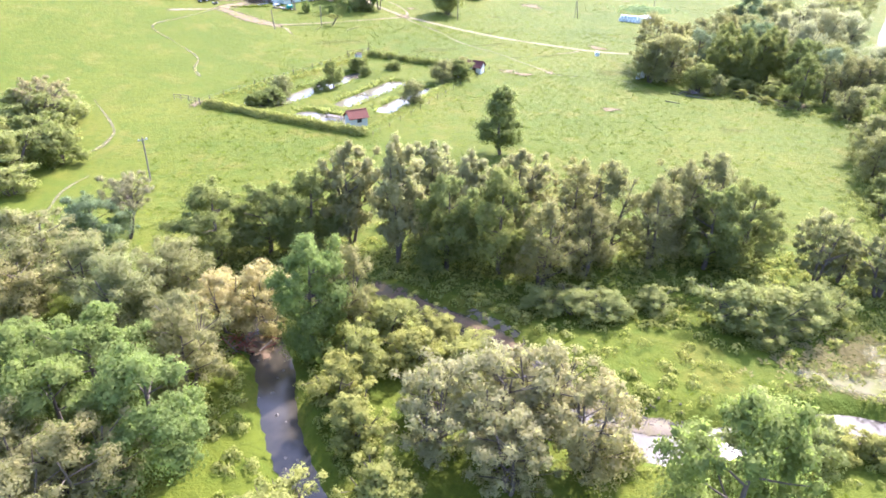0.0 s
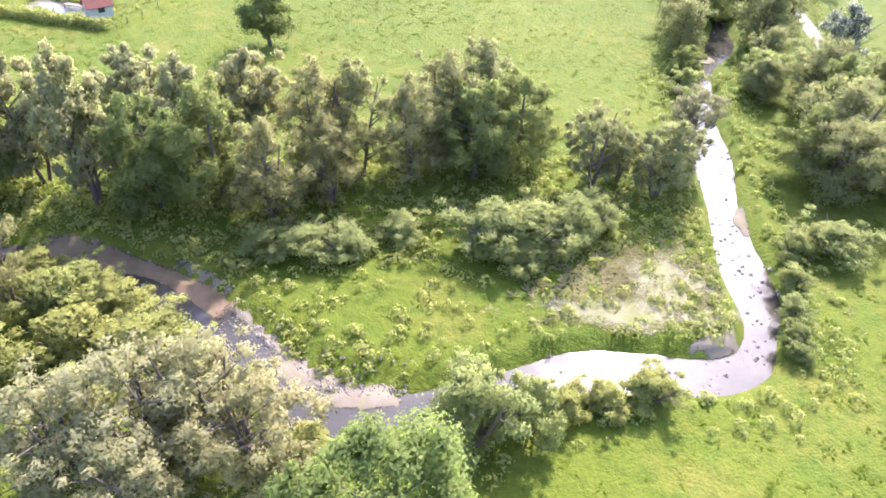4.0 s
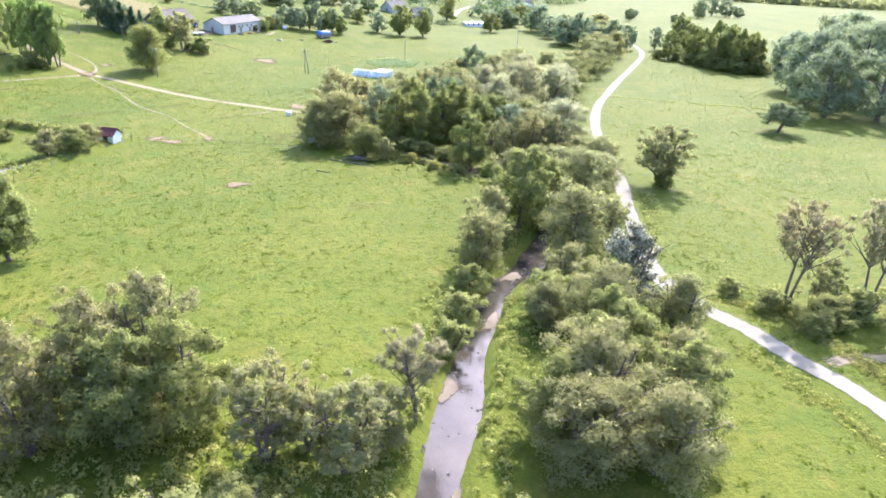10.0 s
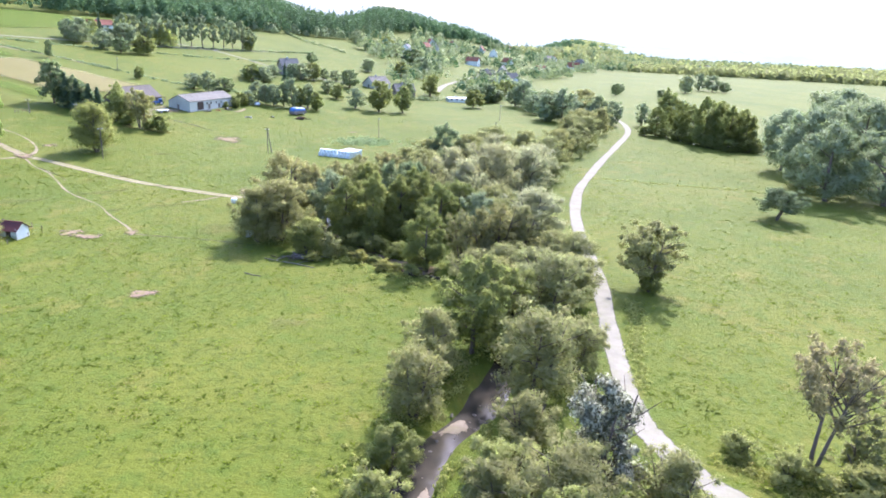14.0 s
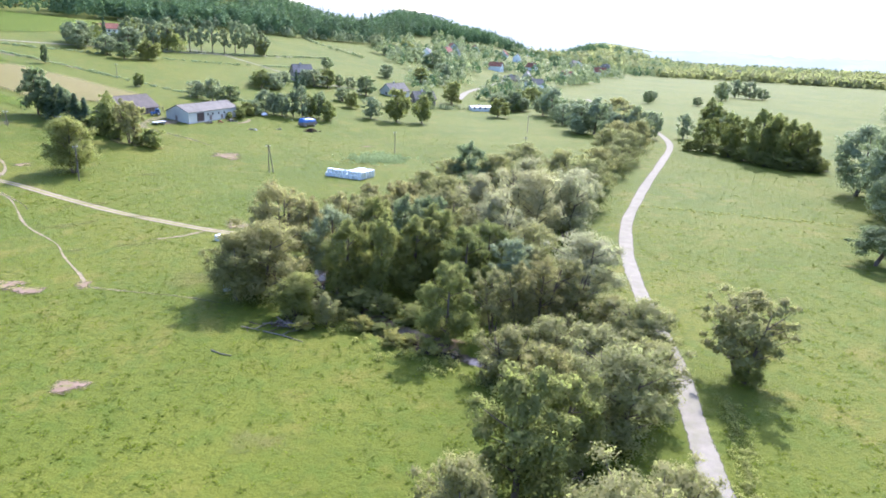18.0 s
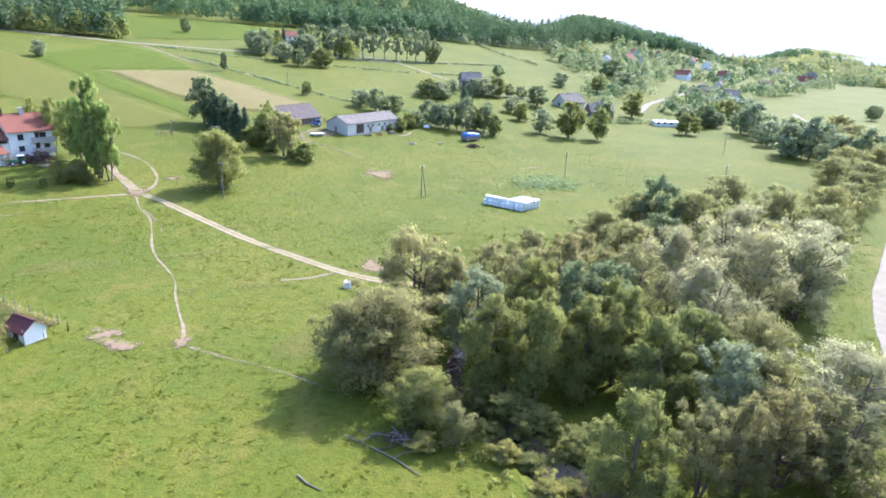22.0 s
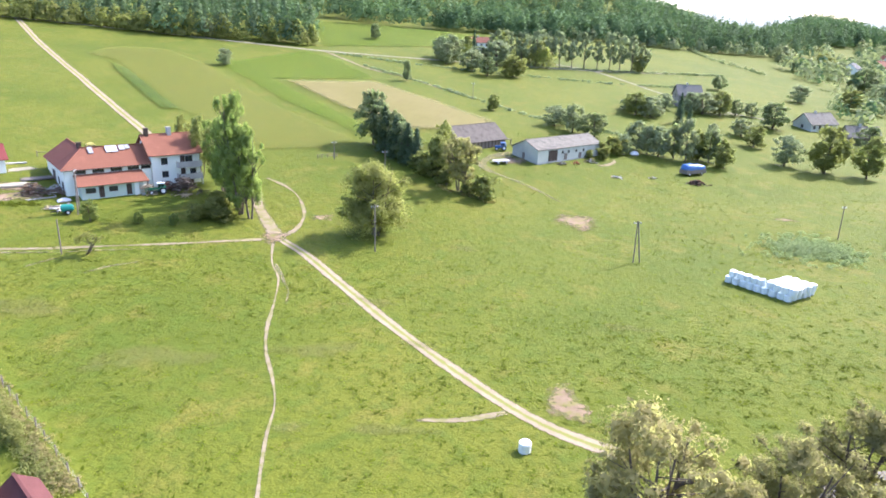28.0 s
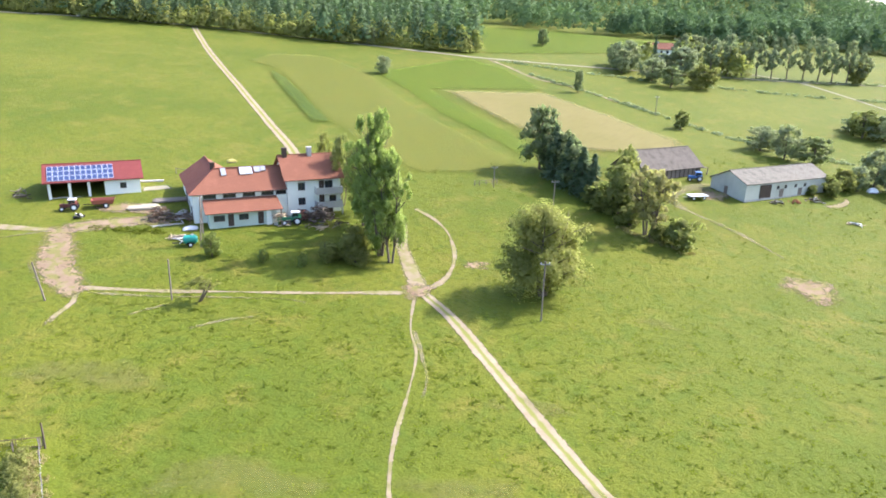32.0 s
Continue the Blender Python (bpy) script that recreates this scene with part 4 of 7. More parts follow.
stand("green_shrub", [(-8.2, 42.2, 4.6, 4.8), (-6.4, 37.6, 4.6, 4.6), (-6.5, 45.5, 5, 4.4), (-2.5, 47.5, 4, 5), (2, 47, 3, 4.6), (-5, 52, 4, 5), (35.7, 37.6, 2.6, 3.8), (32.6, 37.4, 2.2, 3), (29.8, 37.2, 2.4, 3), (-1, 41.5, 4, 4.5), (-10, 28.5, 5, 5), (-3.5, 31, 5, 5)], "leafy green shrub on the stream bank", "shrub", "shrub")
stand("green_shrub", [(-7.5, 57.0, 2.2, 3.8), (-3.6, 54.6, 2.4, 4.0), (0.0, 51.6, 2.6, 4.2), (3.0, 47.8, 2.6, 4.2), (5.6, 44.4, 2.6, 4.0), (8.6, 40.8, 2.4, 3.8), (13.2, 36.6, 2.4, 3.8)],
      "leafy green shrub overhanging the stream", "shrub", "shrub")
stand("dark_shrub", [(48.8, 41.2, 1.8, 2.4), (48.0, 39.6, 1.5, 2.0)], "dark undercut shrub at the stream bend", "shrub", "shrub")
stand("dark_shrub", [(60.5, 150.6, 3, 5), (62, 146.4, 2.4, 4), (66.3, 146.5, 2.8, 4.6), (65.2, 142.2, 2.2, 3.6), (69.6, 143.4, 2.6, 4.4), (68.6, 138.8, 2, 3.4), (72.4, 140, 2.4, 4), (63.4, 149, 3, 5)],
      "dark undergrowth hanging over the stream in the wood", "shrub", "shrub")
stand("alder", [(70.8, 69.2, 9.2, 8.8), (63.6, 62.6, 7.8, 7.4), (72.6, 61.8, 8.2, 8.6)], "dark green alder among the streamside willows", "alder_tree", group="trees between stream and road")
stand("willow", [(66.4, 63.6, 9.7, 10.2), (63.8, 58.6, 8.2, 8.6), (69.4, 57.2, 8.2, 9.2), (72.6, 75.8, 9.2, 8.6), (75.8, 66.6, 6.8, 7)], "broad grey-green willow between stream and road", "willow_tree", group="trees between stream and road")
stand("white_willow", [(77.0, 80.0, 11.7, 8.8)], "silvery whitish willow beside the gravel road", "silver_willow", group="trees between stream and road")
stand("willow", [(81.0, 76.0, 7.4, 6.6), (77.4, 96.0, 10.3, 9.8), (67.7, 102.0, 8.4, 7.2), (64.6, 94.4, 7.8, 7.0), (68.3, 79.6, 5.4, 6.0), (84.2, 101.5, 6.6, 6.6), (73.5, 87.5, 6, 6)], "grey-green willow in the belt beside the road", "willow_tree", group="trees between stream and road")
stand("alder", [(73.4, 107.4, 12.0, 9.4), (61.3, 87.2, 5.0, 4.8), (78.6, 111.2, 10.8, 8.6), (73.4, 137.2, 10.6, 7.6)], "dark green alder in the belt beside the stream", "alder_tree", group="trees between stream and road")
stand("willow", [(85.4, 115, 9.8, 10.2), (78.3, 127.6, 6.6, 7.7), (83.5, 129.2, 6.6, 7.0), (93.1, 135.1, 6.6, 7.2), (95.1, 130.5, 7.7, 9.2), (87.2, 125.5, 7.0, 10), (91, 120.5, 7.5, 8), (80, 120, 9, 7.4)], "broad willow beside the gravel road", "willow_tree", group="trees between stream and road")
stand("sparse_tree", [(97.4, 80.9, 12.6, 8.5), (106.2, 79.0, 13.1, 7.6), (113, 72, 11, 7)], "tall half bare tree with a forked trunk", "bare_tree", group="half bare trees by the road")
stand("thin_tree", [(101.6, 80.4, 6.2, 4.3)], "small thinly leaved tree by the road", "small_tree")
stand("shrub", [(99.5, 77, 3.4, 6), (104, 77.5, 3.4, 5.5), (95.2, 80.6, 2.6, 4), (110, 76, 4, 6), (97, 75, 2.6, 4), (100, 65, 3.0, 5), (92.5, 84.5, 2.2, 3), (107, 71.8, 3, 5)], "low grey-green shrub along the gravel road", "shrub", "shrub")
stand("open_willow", [(104.6, 124.6, 10.8, 10.4)], "lone open-crowned willow in the roadside pasture", "pasture_willow")
stand("dark_shrub", [(104.4, 123.6, 3.2, 3.2)], "dark shrub at the foot of a lone willow", "shrub", "shrub")
stand("pasture_willow", [(-0.4, 233, 13.5, 12.6)], "lone yellowish green willow in the pasture", "pasture_willow")
stand("dark_shrub", [(195, 284, 4, 7), (197.5, 276, 4.5, 8), (197.5, 268, 5, 8), (199.5, 259, 5, 8), (203, 251.5, 4.5, 8), (209, 249.5, 4.5, 8), (190, 290, 4, 6), (214, 253, 4.5, 7)], "dark undergrowth below the copse", "shrub", "shrub")
WOOD = "wood around the stream bend"
stand("open_olive", [(50.6, 171.4, 13.2, 11.0)], "half open olive brown willow beside the farm track", "willow_tree", group=WOOD)
stand("olive_tree", [(79.2, 139.2, 9.0, 5.8), (82.5, 139.8, 9.2, 6.2), (86.4, 141.2, 9.4, 8.4), (90.2, 141.6, 8.8, 7.5)], "olive brown willow at the edge of the wood", "willow_tree", group=WOOD)
stand("willow", [(50.3, 154.6, 11.1, 12.5), (46.4, 153.4, 9.8, 9), (47.5, 158.5, 9, 8.4), (58.4, 143.6, 4.4, 3.6)], "spreading grey-green willow at the wood's edge", "willow_tree", group=WOOD)
stand("pasture_willow", [(54.9, 146.4, 6.3, 7)], "small yellowish green tree at the wood's edge", "wood_tree", group=WOOD)
stand("green_shrub", [(63, 142, 1.8, 3), (66.5, 137.5, 1.6, 3), (70.5, 134.5, 1.8, 3), (60.5, 146, 1.6, 2.4), (55.5, 142.6, 1.6, 3)], "low leafy shrub on the wood's edge", "shrub", "shrub")
stand("alder", [(61.4, 154, 11.4, 8.2), (66.2, 152.4, 12.2, 7.6), (71.2, 154.8, 11.6, 8.2), (75.0, 157.4, 12.0, 8.4), (65.7, 164.6, 12.0, 8.8), (78.6, 152.6, 10.4, 8.0)], "dark green alder deep in the wood", "alder_tree", group=WOOD)
stand("dark_tree", [(70.3, 161.6, 12.8, 8.4), (74.6, 164.0, 12.6, 8.6)], "dark broad tree deep in the wood", "wood_tree", group=WOOD)
stand("round_tree", [(82.6, 157.0, 10.0, 9.2)], "round fresh green tree in front of the wood", "wood_tree", group=WOOD)
stand("garden_tree", [(84.4, 149.6, 9.6, 7.6), (59.6, 163, 11, 8.2)], "grey-green broad tree deep in the wood", "wood_tree", group=WOOD)
stand("olive_tree", [(56.4, 169, 10.4, 8.8), (60.8, 176.4, 11.2, 9.6), (70.8, 174.6, 12.4, 10.2), (65.4, 170.2, 11.2, 9.2), (66.6, 183, 10.2, 10), (78.6, 172, 12, 9.8), (74, 183, 10.4, 10)], "olive green tree in the wood", "wood_tree", group=WOOD)
stand("silver_willow", [(94.4, 147.6, 10.8, 12), (86.2, 166.4, 12.4, 10.5), (94.2, 174.2, 14.8, 11.6), (97.8, 189.6, 14.2, 11.8), (103.6, 180, 12.8, 11), (86.5, 180, 12.6, 10.5), (111.6, 197, 10.8, 11.5), (107.6, 188, 12.2, 10.5)], "tall silvery willow in the wood", "silver_willow", group=WOOD)
stand("willow", [(90.4, 158.6, 9.2, 9), (88.6, 150.8, 8.0, 8.0), (82, 190, 10.6, 11), (104, 192, 11, 10), (117, 204, 12, 11), (113, 212, 12, 11), (128, 226, 11, 11), (100, 200, 11, 11), (88, 218, 9, 10), (104, 224, 10, 11), (112, 238, 10, 11), (122, 236, 10, 11), (98, 215, 11, 11), (80, 205, 8.5, 10)], "grey-green willow in the wood", "willow_tree", group=WOOD)
stand("dark_tree", [(91.4, 214.4, 13.2, 9.8), (90, 204, 8.6, 9)], "dark round tree rising behind the wood", "wood_tree", group=WOOD)
stand("willow", [(152.3, 262, 10.9, 12), (146, 253, 9.5, 10), (161.9, 290, 12, 13), (170.5, 291, 10.5, 11), (153, 277, 11, 12), (138, 240, 9, 9.5), (176, 318, 12, 12), (186, 330, 11, 12), (196, 356, 11, 13), (180, 340, 11, 12), (201, 380, 12, 13)], "grey-green willow lining the far gravel road", "willow_tree", group="trees along the far road")
stand("alder", [(194, 289, 11.5, 9), (200, 280, 14.7, 9.5), (200.5, 272, 14, 9), (200, 264, 18, 11), (206, 263, 16, 11), (204.4, 255.5, 15.8, 10.5), (210.5, 253.5, 13, 9), (208, 270, 16, 11), (212, 260, 14, 10), (222.3, 332.3, 16, 9.5), (214, 306, 13, 10)], "dark tall tree in the copse across the road", "copse_tree", group="copse across the road")
stand("garden_tree", [(157.3, 418.1, 9.2, 11.3), (162.7, 414.6, 7.7, 9.3), (168.4, 398.1, 10.5, 10), (169.5, 374.6, 8, 9.6), (165.2, 340, 14.2, 10.6), (168.9, 329.9, 15.5, 11), (172.2, 317.3, 11.1, 11.4), (178.2, 311.8, 14, 10), (188.8, 319, 11.5, 9), (204.1, 320.5, 10.5, 7), (174, 352, 9, 11), (166, 360, 10, 11)], "grey-green tree in the belt crossing the valley meadow", "belt_tree", group="tree belt across the valley meadow")
stand("umbrella", [(154.5, 161.6, 7.2, 12.0)], "low spreading dark tree on a short trunk in the pasture", "lone_tree")
# the garden leaves put a hazy grey into these crowns
stand("garden_tree", [(196.6, 216, 19, 17), (185.3, 192, 22, 18), (180.5, 178, 19.5, 17), (208, 205, 23, 19), (200, 190, 24, 19), (228, 238, 23, 22), (215, 220, 22, 20), (246, 250, 24, 24), (192, 172, 21, 19)], "dense dark tree in the big thicket, greyed for haze", "thicket_tree", group="thicket in the pasture")

# ---- buildings, vehicles and other things ----
WHITE = plain("white_render", (0.75, 0.78, 0.70), 0.85, 0.2, 0, 0.8, 0.22)
PALEGREEN = plain("pale_green_render", (0.50, 0.58, 0.50), 0.85, 0.2, 0, 0.8, 0.3)
LIMEWALL = plain("weathered_whitewash", (0.50, 0.515, 0.44), 0.9, 0.2, 0, 0.6, 0.6)
DARKWOOD = plain("dark_boards", (0.075, 0.055, 0.042), 0.85, 0.2, 0, 2.0, 0.4, 0.3, (4, 4, 0.3))
OLDWOOD = plain("weathered_boards", (0.20, 0.17, 0.14), 0.9, 0.2, 0, 2.0, 0.5, 0.4, (4, 4, 0.3))
PALEWOOD = plain("sawn_wood", (0.50, 0.40, 0.27), 0.8, 0.2, 0, 3.0, 0.4)
GLASS = plain("dark_window_glass", (0.03, 0.035, 0.04), 0.08, 0.7, 0, 1.0, 0.1, 0.0)
GREYMETAL = plain("grey_metal", (0.38, 0.39, 0.40), 0.45, 0.5, 0.6, 1.5, 0.3)
CONCRETE = plain("concrete", (0.42, 0.41, 0.38), 0.9, 0.2, 0, 1.5, 0.35)
RUBBER = plain("black_rubber", (0.025, 0.025, 0.025), 0.8, 0.3, 0, 3, 0.3)
FOIL = plain("white_bale_film", (0.72, 0.76, 0.71), 0.5, 0.5, 0, 1.2, 0.12, 0.5)
PANEL = plain("solar_cells", (0.035, 0.055, 0.13), 0.15, 0.7, 0, 1.0, 0.1, 0.0)
ALU = plain("aluminium", (0.72, 0.74, 0.76), 0.35, 0.5, 0.7, 2.0, 0.1)


def paint(name, c, rough=0.4):
    return plain(name, c, rough, 0.5, 0.0, 1.5, 0.3)


GREENP, BLUEP, REDP, TEALP, CARWHITE = paint("green_paint", (0.03, 0.20, 0.10)), paint("blue_paint", (0.04, 0.14, 0.38)), paint("dull_red_paint", (0.26, 0.075, 0.05), 0.6), paint("teal_paint", (0.02, 0.26, 0.20)), paint("white_paint", (0.8, 0.8, 0.8))


def tiles(name, c, rib=(0.0, 5.0), dark=0.6, patchy=0.4):
    """A roof skin with courses running across and down the slope."""
    m = Nodes(name, 0.8, 0.08).own()
    k = m.ramp(m.noise(0.7, 5, 0.65), [(0.3, c), (0.5, tuple(0.86 * v for v in c)), (0.72, tuple((1 - patchy + patchy * dark) * v for v in c))])
    k = m.mix(m.math("MULTIPLY", m.noise(9, 3, 0.7), 0.4), k, tuple(dark * v for v in c))
    h = None
    for axis, scale in zip("XY", rib):
        if scale:
            wv = m.node("ShaderNodeTexWave", Scale=scale, Distortion=0.4)
            wv.bands_direction = axis
            m.link(m.place, wv.inputs[0])
            h = wv.outputs["Fac"] if h is None else m.math("ADD", h, wv.outputs["Fac"])
    m.bump(h, 0.5, 0.05)
    return m.colour(k)


REDROOF = tiles("terracotta_roof", (0.245, 0.108, 0.068), (1.4, 2.2))
BACKROOF = tiles("brownish_red_roof", (0.205, 0.085, 0.06), (1.4, 2.2))
WINE = tiles("wine_red_sheet_roof", (0.20, 0.055, 0.05), (1.6, 0.0))
BROWNROOF = tiles("brown_sheet_roof", (0.13, 0.055, 0.05), (1.6, 0.0))
ASBESTOS = tiles("grey_corrugated_roof", (0.205, 0.192, 0.155), (2.4, 0.0), 0.42, 0.95)
OLDROOF = tiles("old_grey_slate_roof", (0.140, 0.124, 0.102), (1.0, 1.6), 0.4, 0.9)
DARKROOF = tiles("dark_grey_roof", (0.15, 0.15, 0.138), (1.0, 1.6))


def link_part(name, me, parent, label="", at=None):
    ob = new(name, me)
    ob.parent = parent
    if at is not None:
        ob.matrix_basis = at
    return tagged(ob, label) if label else ob


def part(name, bm, material, parent, label="", at=None, soft=0.0):
    """Links a bmesh as one mesh object under a thing or a part."""
    if soft:
        bmesh.ops.bevel(bm, geom=bm.edges[:], offset=soft, segments=2, affect="EDGES", profile=0.6)
    bmesh.ops.recalc_face_normals(bm, faces=bm.faces[:])
    me = bpy.data.meshes.new(name)
    bm.to_mesh(me)
    bm.free()
    me.materials.append(material)
    return link_part(name, me, parent, label, at)


def boxes(*spans):
    """A bmesh of boxes, each (x0, y0, z0, x1, y1, z1)."""
    bm = bmesh.new()
    for x0, y0, z0, x1, y1, z1 in spans:
        vs = [bm.verts.new((x, y, z)) for z in (z0, z1) for x, y in ((x0, y0), (x1, y0), (x1, y1), (x0, y1))]
        for f in ((3, 2, 1, 0), (4, 5, 6, 7), (0, 1, 5, 4), (1, 2, 6, 5), (2, 3, 7, 6), (3, 0, 4, 7)):
            bm.faces.new([vs[i] for i in f])
    return bm


def solid(points, faces, thick=0.0):
    bm = bmesh.new()
    vs = [bm.verts.new(p) for p in points]
    for f in faces:
        bm.faces.new([vs[i] for i in f])
    if thick:
        bmesh.ops.recalc_face_normals(bm, faces=bm.faces[:])
        bmesh.ops.solidify(bm, geom=bm.faces[:], thickness=thick)
    return bm


def drum(radius, length, axis="X", at=(0, 0, 0), sides=18, r2=None):
    bm = bmesh.new()
    turn = {"X": Matrix.Rotation(radians(90), 4, "Y"), "Y": Matrix.Rotation(radians(90), 4, "X"), "Z": Matrix.Identity(4)}[axis]
    bmesh.ops.create_cone(bm, cap_ends=True, segments=sides, radius1=radius, radius2=radius if r2 is None else r2, depth=length, matrix=Matrix.Translation(at) @ turn)
    return bm


def thing(name, x, y, turn, label, category, z=None, group=""):
    ob = new(name)
    ob.matrix_basis = pose(x, y, height(x, y) if z is None else z, 0, 0, turn)
    return tagged(ob, label, category, group)


def gable_body(name, parent, w, d, eave, ridge, material, x0=0.0, y0=0.0, base=-1.0, label=""):
    """Walls with two gables; the ridge runs along x."""
    p = [(x0, y0, base), (x0 + w, y0, base), (x0 + w, y0 + d, base), (x0, y0 + d, base), (x0, y0, eave), (x0 + w, y0, eave), (x0 + w, y0 + d, eave), (x0, y0 + d, eave), (x0, y0 + d / 2, ridge), (x0 + w, y0 + d / 2, ridge)]
    return part(name, solid(p, [(0, 1, 5, 4), (2, 3, 7, 6), (1, 2, 6, 9, 5), (3, 0, 4, 8, 7), (0, 3, 2, 1), (4, 5, 9, 8), (6, 7, 8, 9)]), material, parent, label)


def gable_roof(parent, w, d, eave, ridge, material, x0=0.0, y0=0.0, over=0.45, thick=0.14, names=("roof_slope", "roof_slope"), label=""):
    """Two roof slopes as slabs, with overhang."""
    k = (ridge - eave) / (d / 2)
    lo = eave - over * k + 0.06
    r = ridge + 0.06
    a = [(x0 - over, y0 - over, lo), (x0 + w + over, y0 - over, lo), (x0 + w + over, y0 + d / 2, r), (x0 - over, y0 + d / 2, r)]
    b = [(x0 - over, y0 + d + over, lo), (x0 - over, y0 + d / 2, r), (x0 + w + over, y0 + d / 2, r), (x0 + w + over, y0 + d + over, lo)]
    for n, q in zip(names, (a, b)):
        pts = q + [(x, y, z + thick) for x, y, z in q]
        part(n, solid(pts, [(0, 3, 2, 1), (4, 5, 6, 7), (0, 1, 5, 4), (1, 2, 6, 5), (2, 3, 7, 6), (3, 0, 4, 7)]), material, parent, label)
    part("ridge_cap", boxes((x0 - over, y0 + d / 2 - 0.12, r + thick - 0.04, x0 + w + over, y0 + d / 2 + 0.12, r + thick + 0.05)), material, parent)


def window(parent, x, z, w, h, y=0.0, side="front", name="window", dark=True, bars=1):
    """A window let into a wall: a frame with bars, a pane and a sill."""
    t = {"front": Matrix.Translation((x, y, z)), "left": Matrix.Translation((y, x, z)) @ Matrix.Rotation(radians(-90), 4, "Z"), "right": Matrix.Translation((y, x, z)) @ Matrix.Rotation(radians(90), 4, "Z")}[side]
    e = 0.07
    spans = [(0, -0.05, 0, w, 0.03, e), (0, -0.05, h - e, w, 0.03, h), (0, -0.05, e, e, 0.03, h - e), (w - e, -0.05, e, w, 0.03, h - e)]
    spans += [(w * (k + 1) / (bars + 1) - 0.03, -0.045, e, w * (k + 1) / (bars + 1) + 0.03, 0.02, h - e) for k in range(bars)]
    ob = part(name, boxes(*spans), DARKWOOD if dark else CARWHITE, parent, at=t)
    part("pane", boxes((e, -0.028, e, w - e, -0.012, h - e)), GLASS, ob)
    part("sill", boxes((-0.06, -0.12, -0.06, w + 0.06, -0.003, -0.004)), CONCRETE, ob)
    return ob


def door(parent, x, z, w, h, y=0.0, side="front", material=None, name="door"):
    t = {"front": Matrix.Translation((x, y, z)), "left": Matrix.Translation((y, x, z)) @ Matrix.Rotation(radians(-90), 4, "Z")}[side]
    ob = part(name, boxes((0, -0.06, 0, w, -0.004, h), (w * 0.08, -0.085, h * 0.08, w * 0.46, -0.06, h * 0.92), (w * 0.54, -0.085, h * 0.08, w * 0.92, -0.06, h * 0.92)), material or DARKWOOD, parent, at=t)
    part("door_handle", boxes((w * 0.485, -0.12, h * 0.5, w * 0.515, -0.086, h * 0.5 + 0.12)), GREYMETAL, ob)
    return ob


def farmhouse():
    h = thing("farmhouse", -54, 216, 59, "white rendered farmhouse with terracotta roofs and a lean-to", "house", 3.6)
    # long wing along the front: x along the front, y to the back
    part("wall", boxes((0, 0, -1, 15.0, 8.2, 5.12)), WHITE, h, "white rendered wall of the long wing")
    k, r, e = 0.683, 8.08, 5.2
    slope = [(-0.5, -0.5, e - 0.3), (15.0, -0.5, e - 0.3), (15.0, 4.1, r), (4.1, 4.1, r)]
    part("roof_slope", solid(slope, [(0, 1, 2, 3)], 0.14), REDROOF, h, "terracotta tiled front slope")
    back = [(15.0, 8.7, e - 0.3), (8.7, 8.7, e - 0.3), (4.1, 4.1, r), (15.0, 4.1, r)]
    part("roof_slope", solid(back, [(0, 1, 2, 3)], 0.14), REDROOF, h)
    # back wing
    p = [(0, 8.2, -1), (8.2, 8.2, -1), (8.2, 16.5, -1), (0, 16.5, -1), (0, 8.2, 5.2), (8.2, 8.2, 5.2), (8.2, 16.5, 5.2), (0, 16.5, 5.2), (4.1, 8.2, 8.0), (4.1, 16.5, 8.0)]
    part("wall", solid(p, [(3, 2, 6, 9, 7), (0, 3, 7, 4), (1, 2, 6, 5), (4, 7, 9, 8), (5, 6, 9, 8)]), WHITE, h, "white rendered wall of the back wing")
    part("roof_slope", solid([(-0.5, -0.5, e - 0.3), (-0.5, 17, e - 0.3), (4.1, 17, r), (4.1, 4.1, r)], [(0, 1, 2, 3)], 0.14), BACKROOF, h, "brownish red roof slope of the back wing")
    part("roof_slope", solid([(8.7, 8.7, e - 0.3), (8.7, 17, e - 0.3), (4.1, 17, r), (4.1, 4.1, r)], [(0, 1, 2, 3)], 0.14), REDROOF, h)
    part("ridge_cap", boxes((3.98, 4.1, r + 0.08, 4.22, 17, r + 0.2), (4.1, 3.98, r + 0.08, 15, 4.22, r + 0.2)), REDROOF, h)
    part("chimney", boxes((3.6, 4.7, r - 0.5, 4.3, 5.4, r + 0.9), (3.5, 4.6, r + 0.9, 4.4, 5.5, r + 1.0)), DARKWOOD, h, "short dark brick chimney")
    kk = 0.61
    for n, (x0, x1, y0, y1, mat) in enumerate(((8.0, 9.0, 2.6, 3.9, ALU), (9.05, 10.05, 2.6, 3.9, ALU), (10.4, 11.4, 2.9, 3.9, GREYMETAL), (11.5, 12.3, 3.1, 3.9, GREYMETAL), (5.0, 5.8, 2.6, 3.9, GREYMETAL))):
        z = lambda y: e - 0.3 + (y + 0.5) * (r - e + 0.3) / 4.6 + 0.16
        q = [(x0, y0, z(y0)), (x1, y0, z(y0)), (x1, y1, z(y1)), (x0, y1, z(y1))]
        q += [(a, b, c + 0.12) for a, b, c in q]
        part("roof_panel", solid(q, [(0, 3, 2, 1), (4, 5, 6, 7), (0, 1, 5, 4), (1, 2, 6, 5), (2, 3, 7, 6), (3, 0, 4, 7)]), mat, h, "pale roof light" if n < 2 else "grey roof vent panel")
    for x in (1.6, 4.7, 7.8, 10.8, 13.2):
        window(h, x, 4.05, 2.0 if x < 13 else 1.7, 0.62, 0.0, bars=2)
    for y in (2.5, 11.0):
        door(h, y, 0.4, 1.2 if y < 5 else 2.6, 2.2 if y < 5 else 3.2, -0.003, "left")
    window(h, 6.0, 1.6, 1.0, 1.3, -0.003, "left")
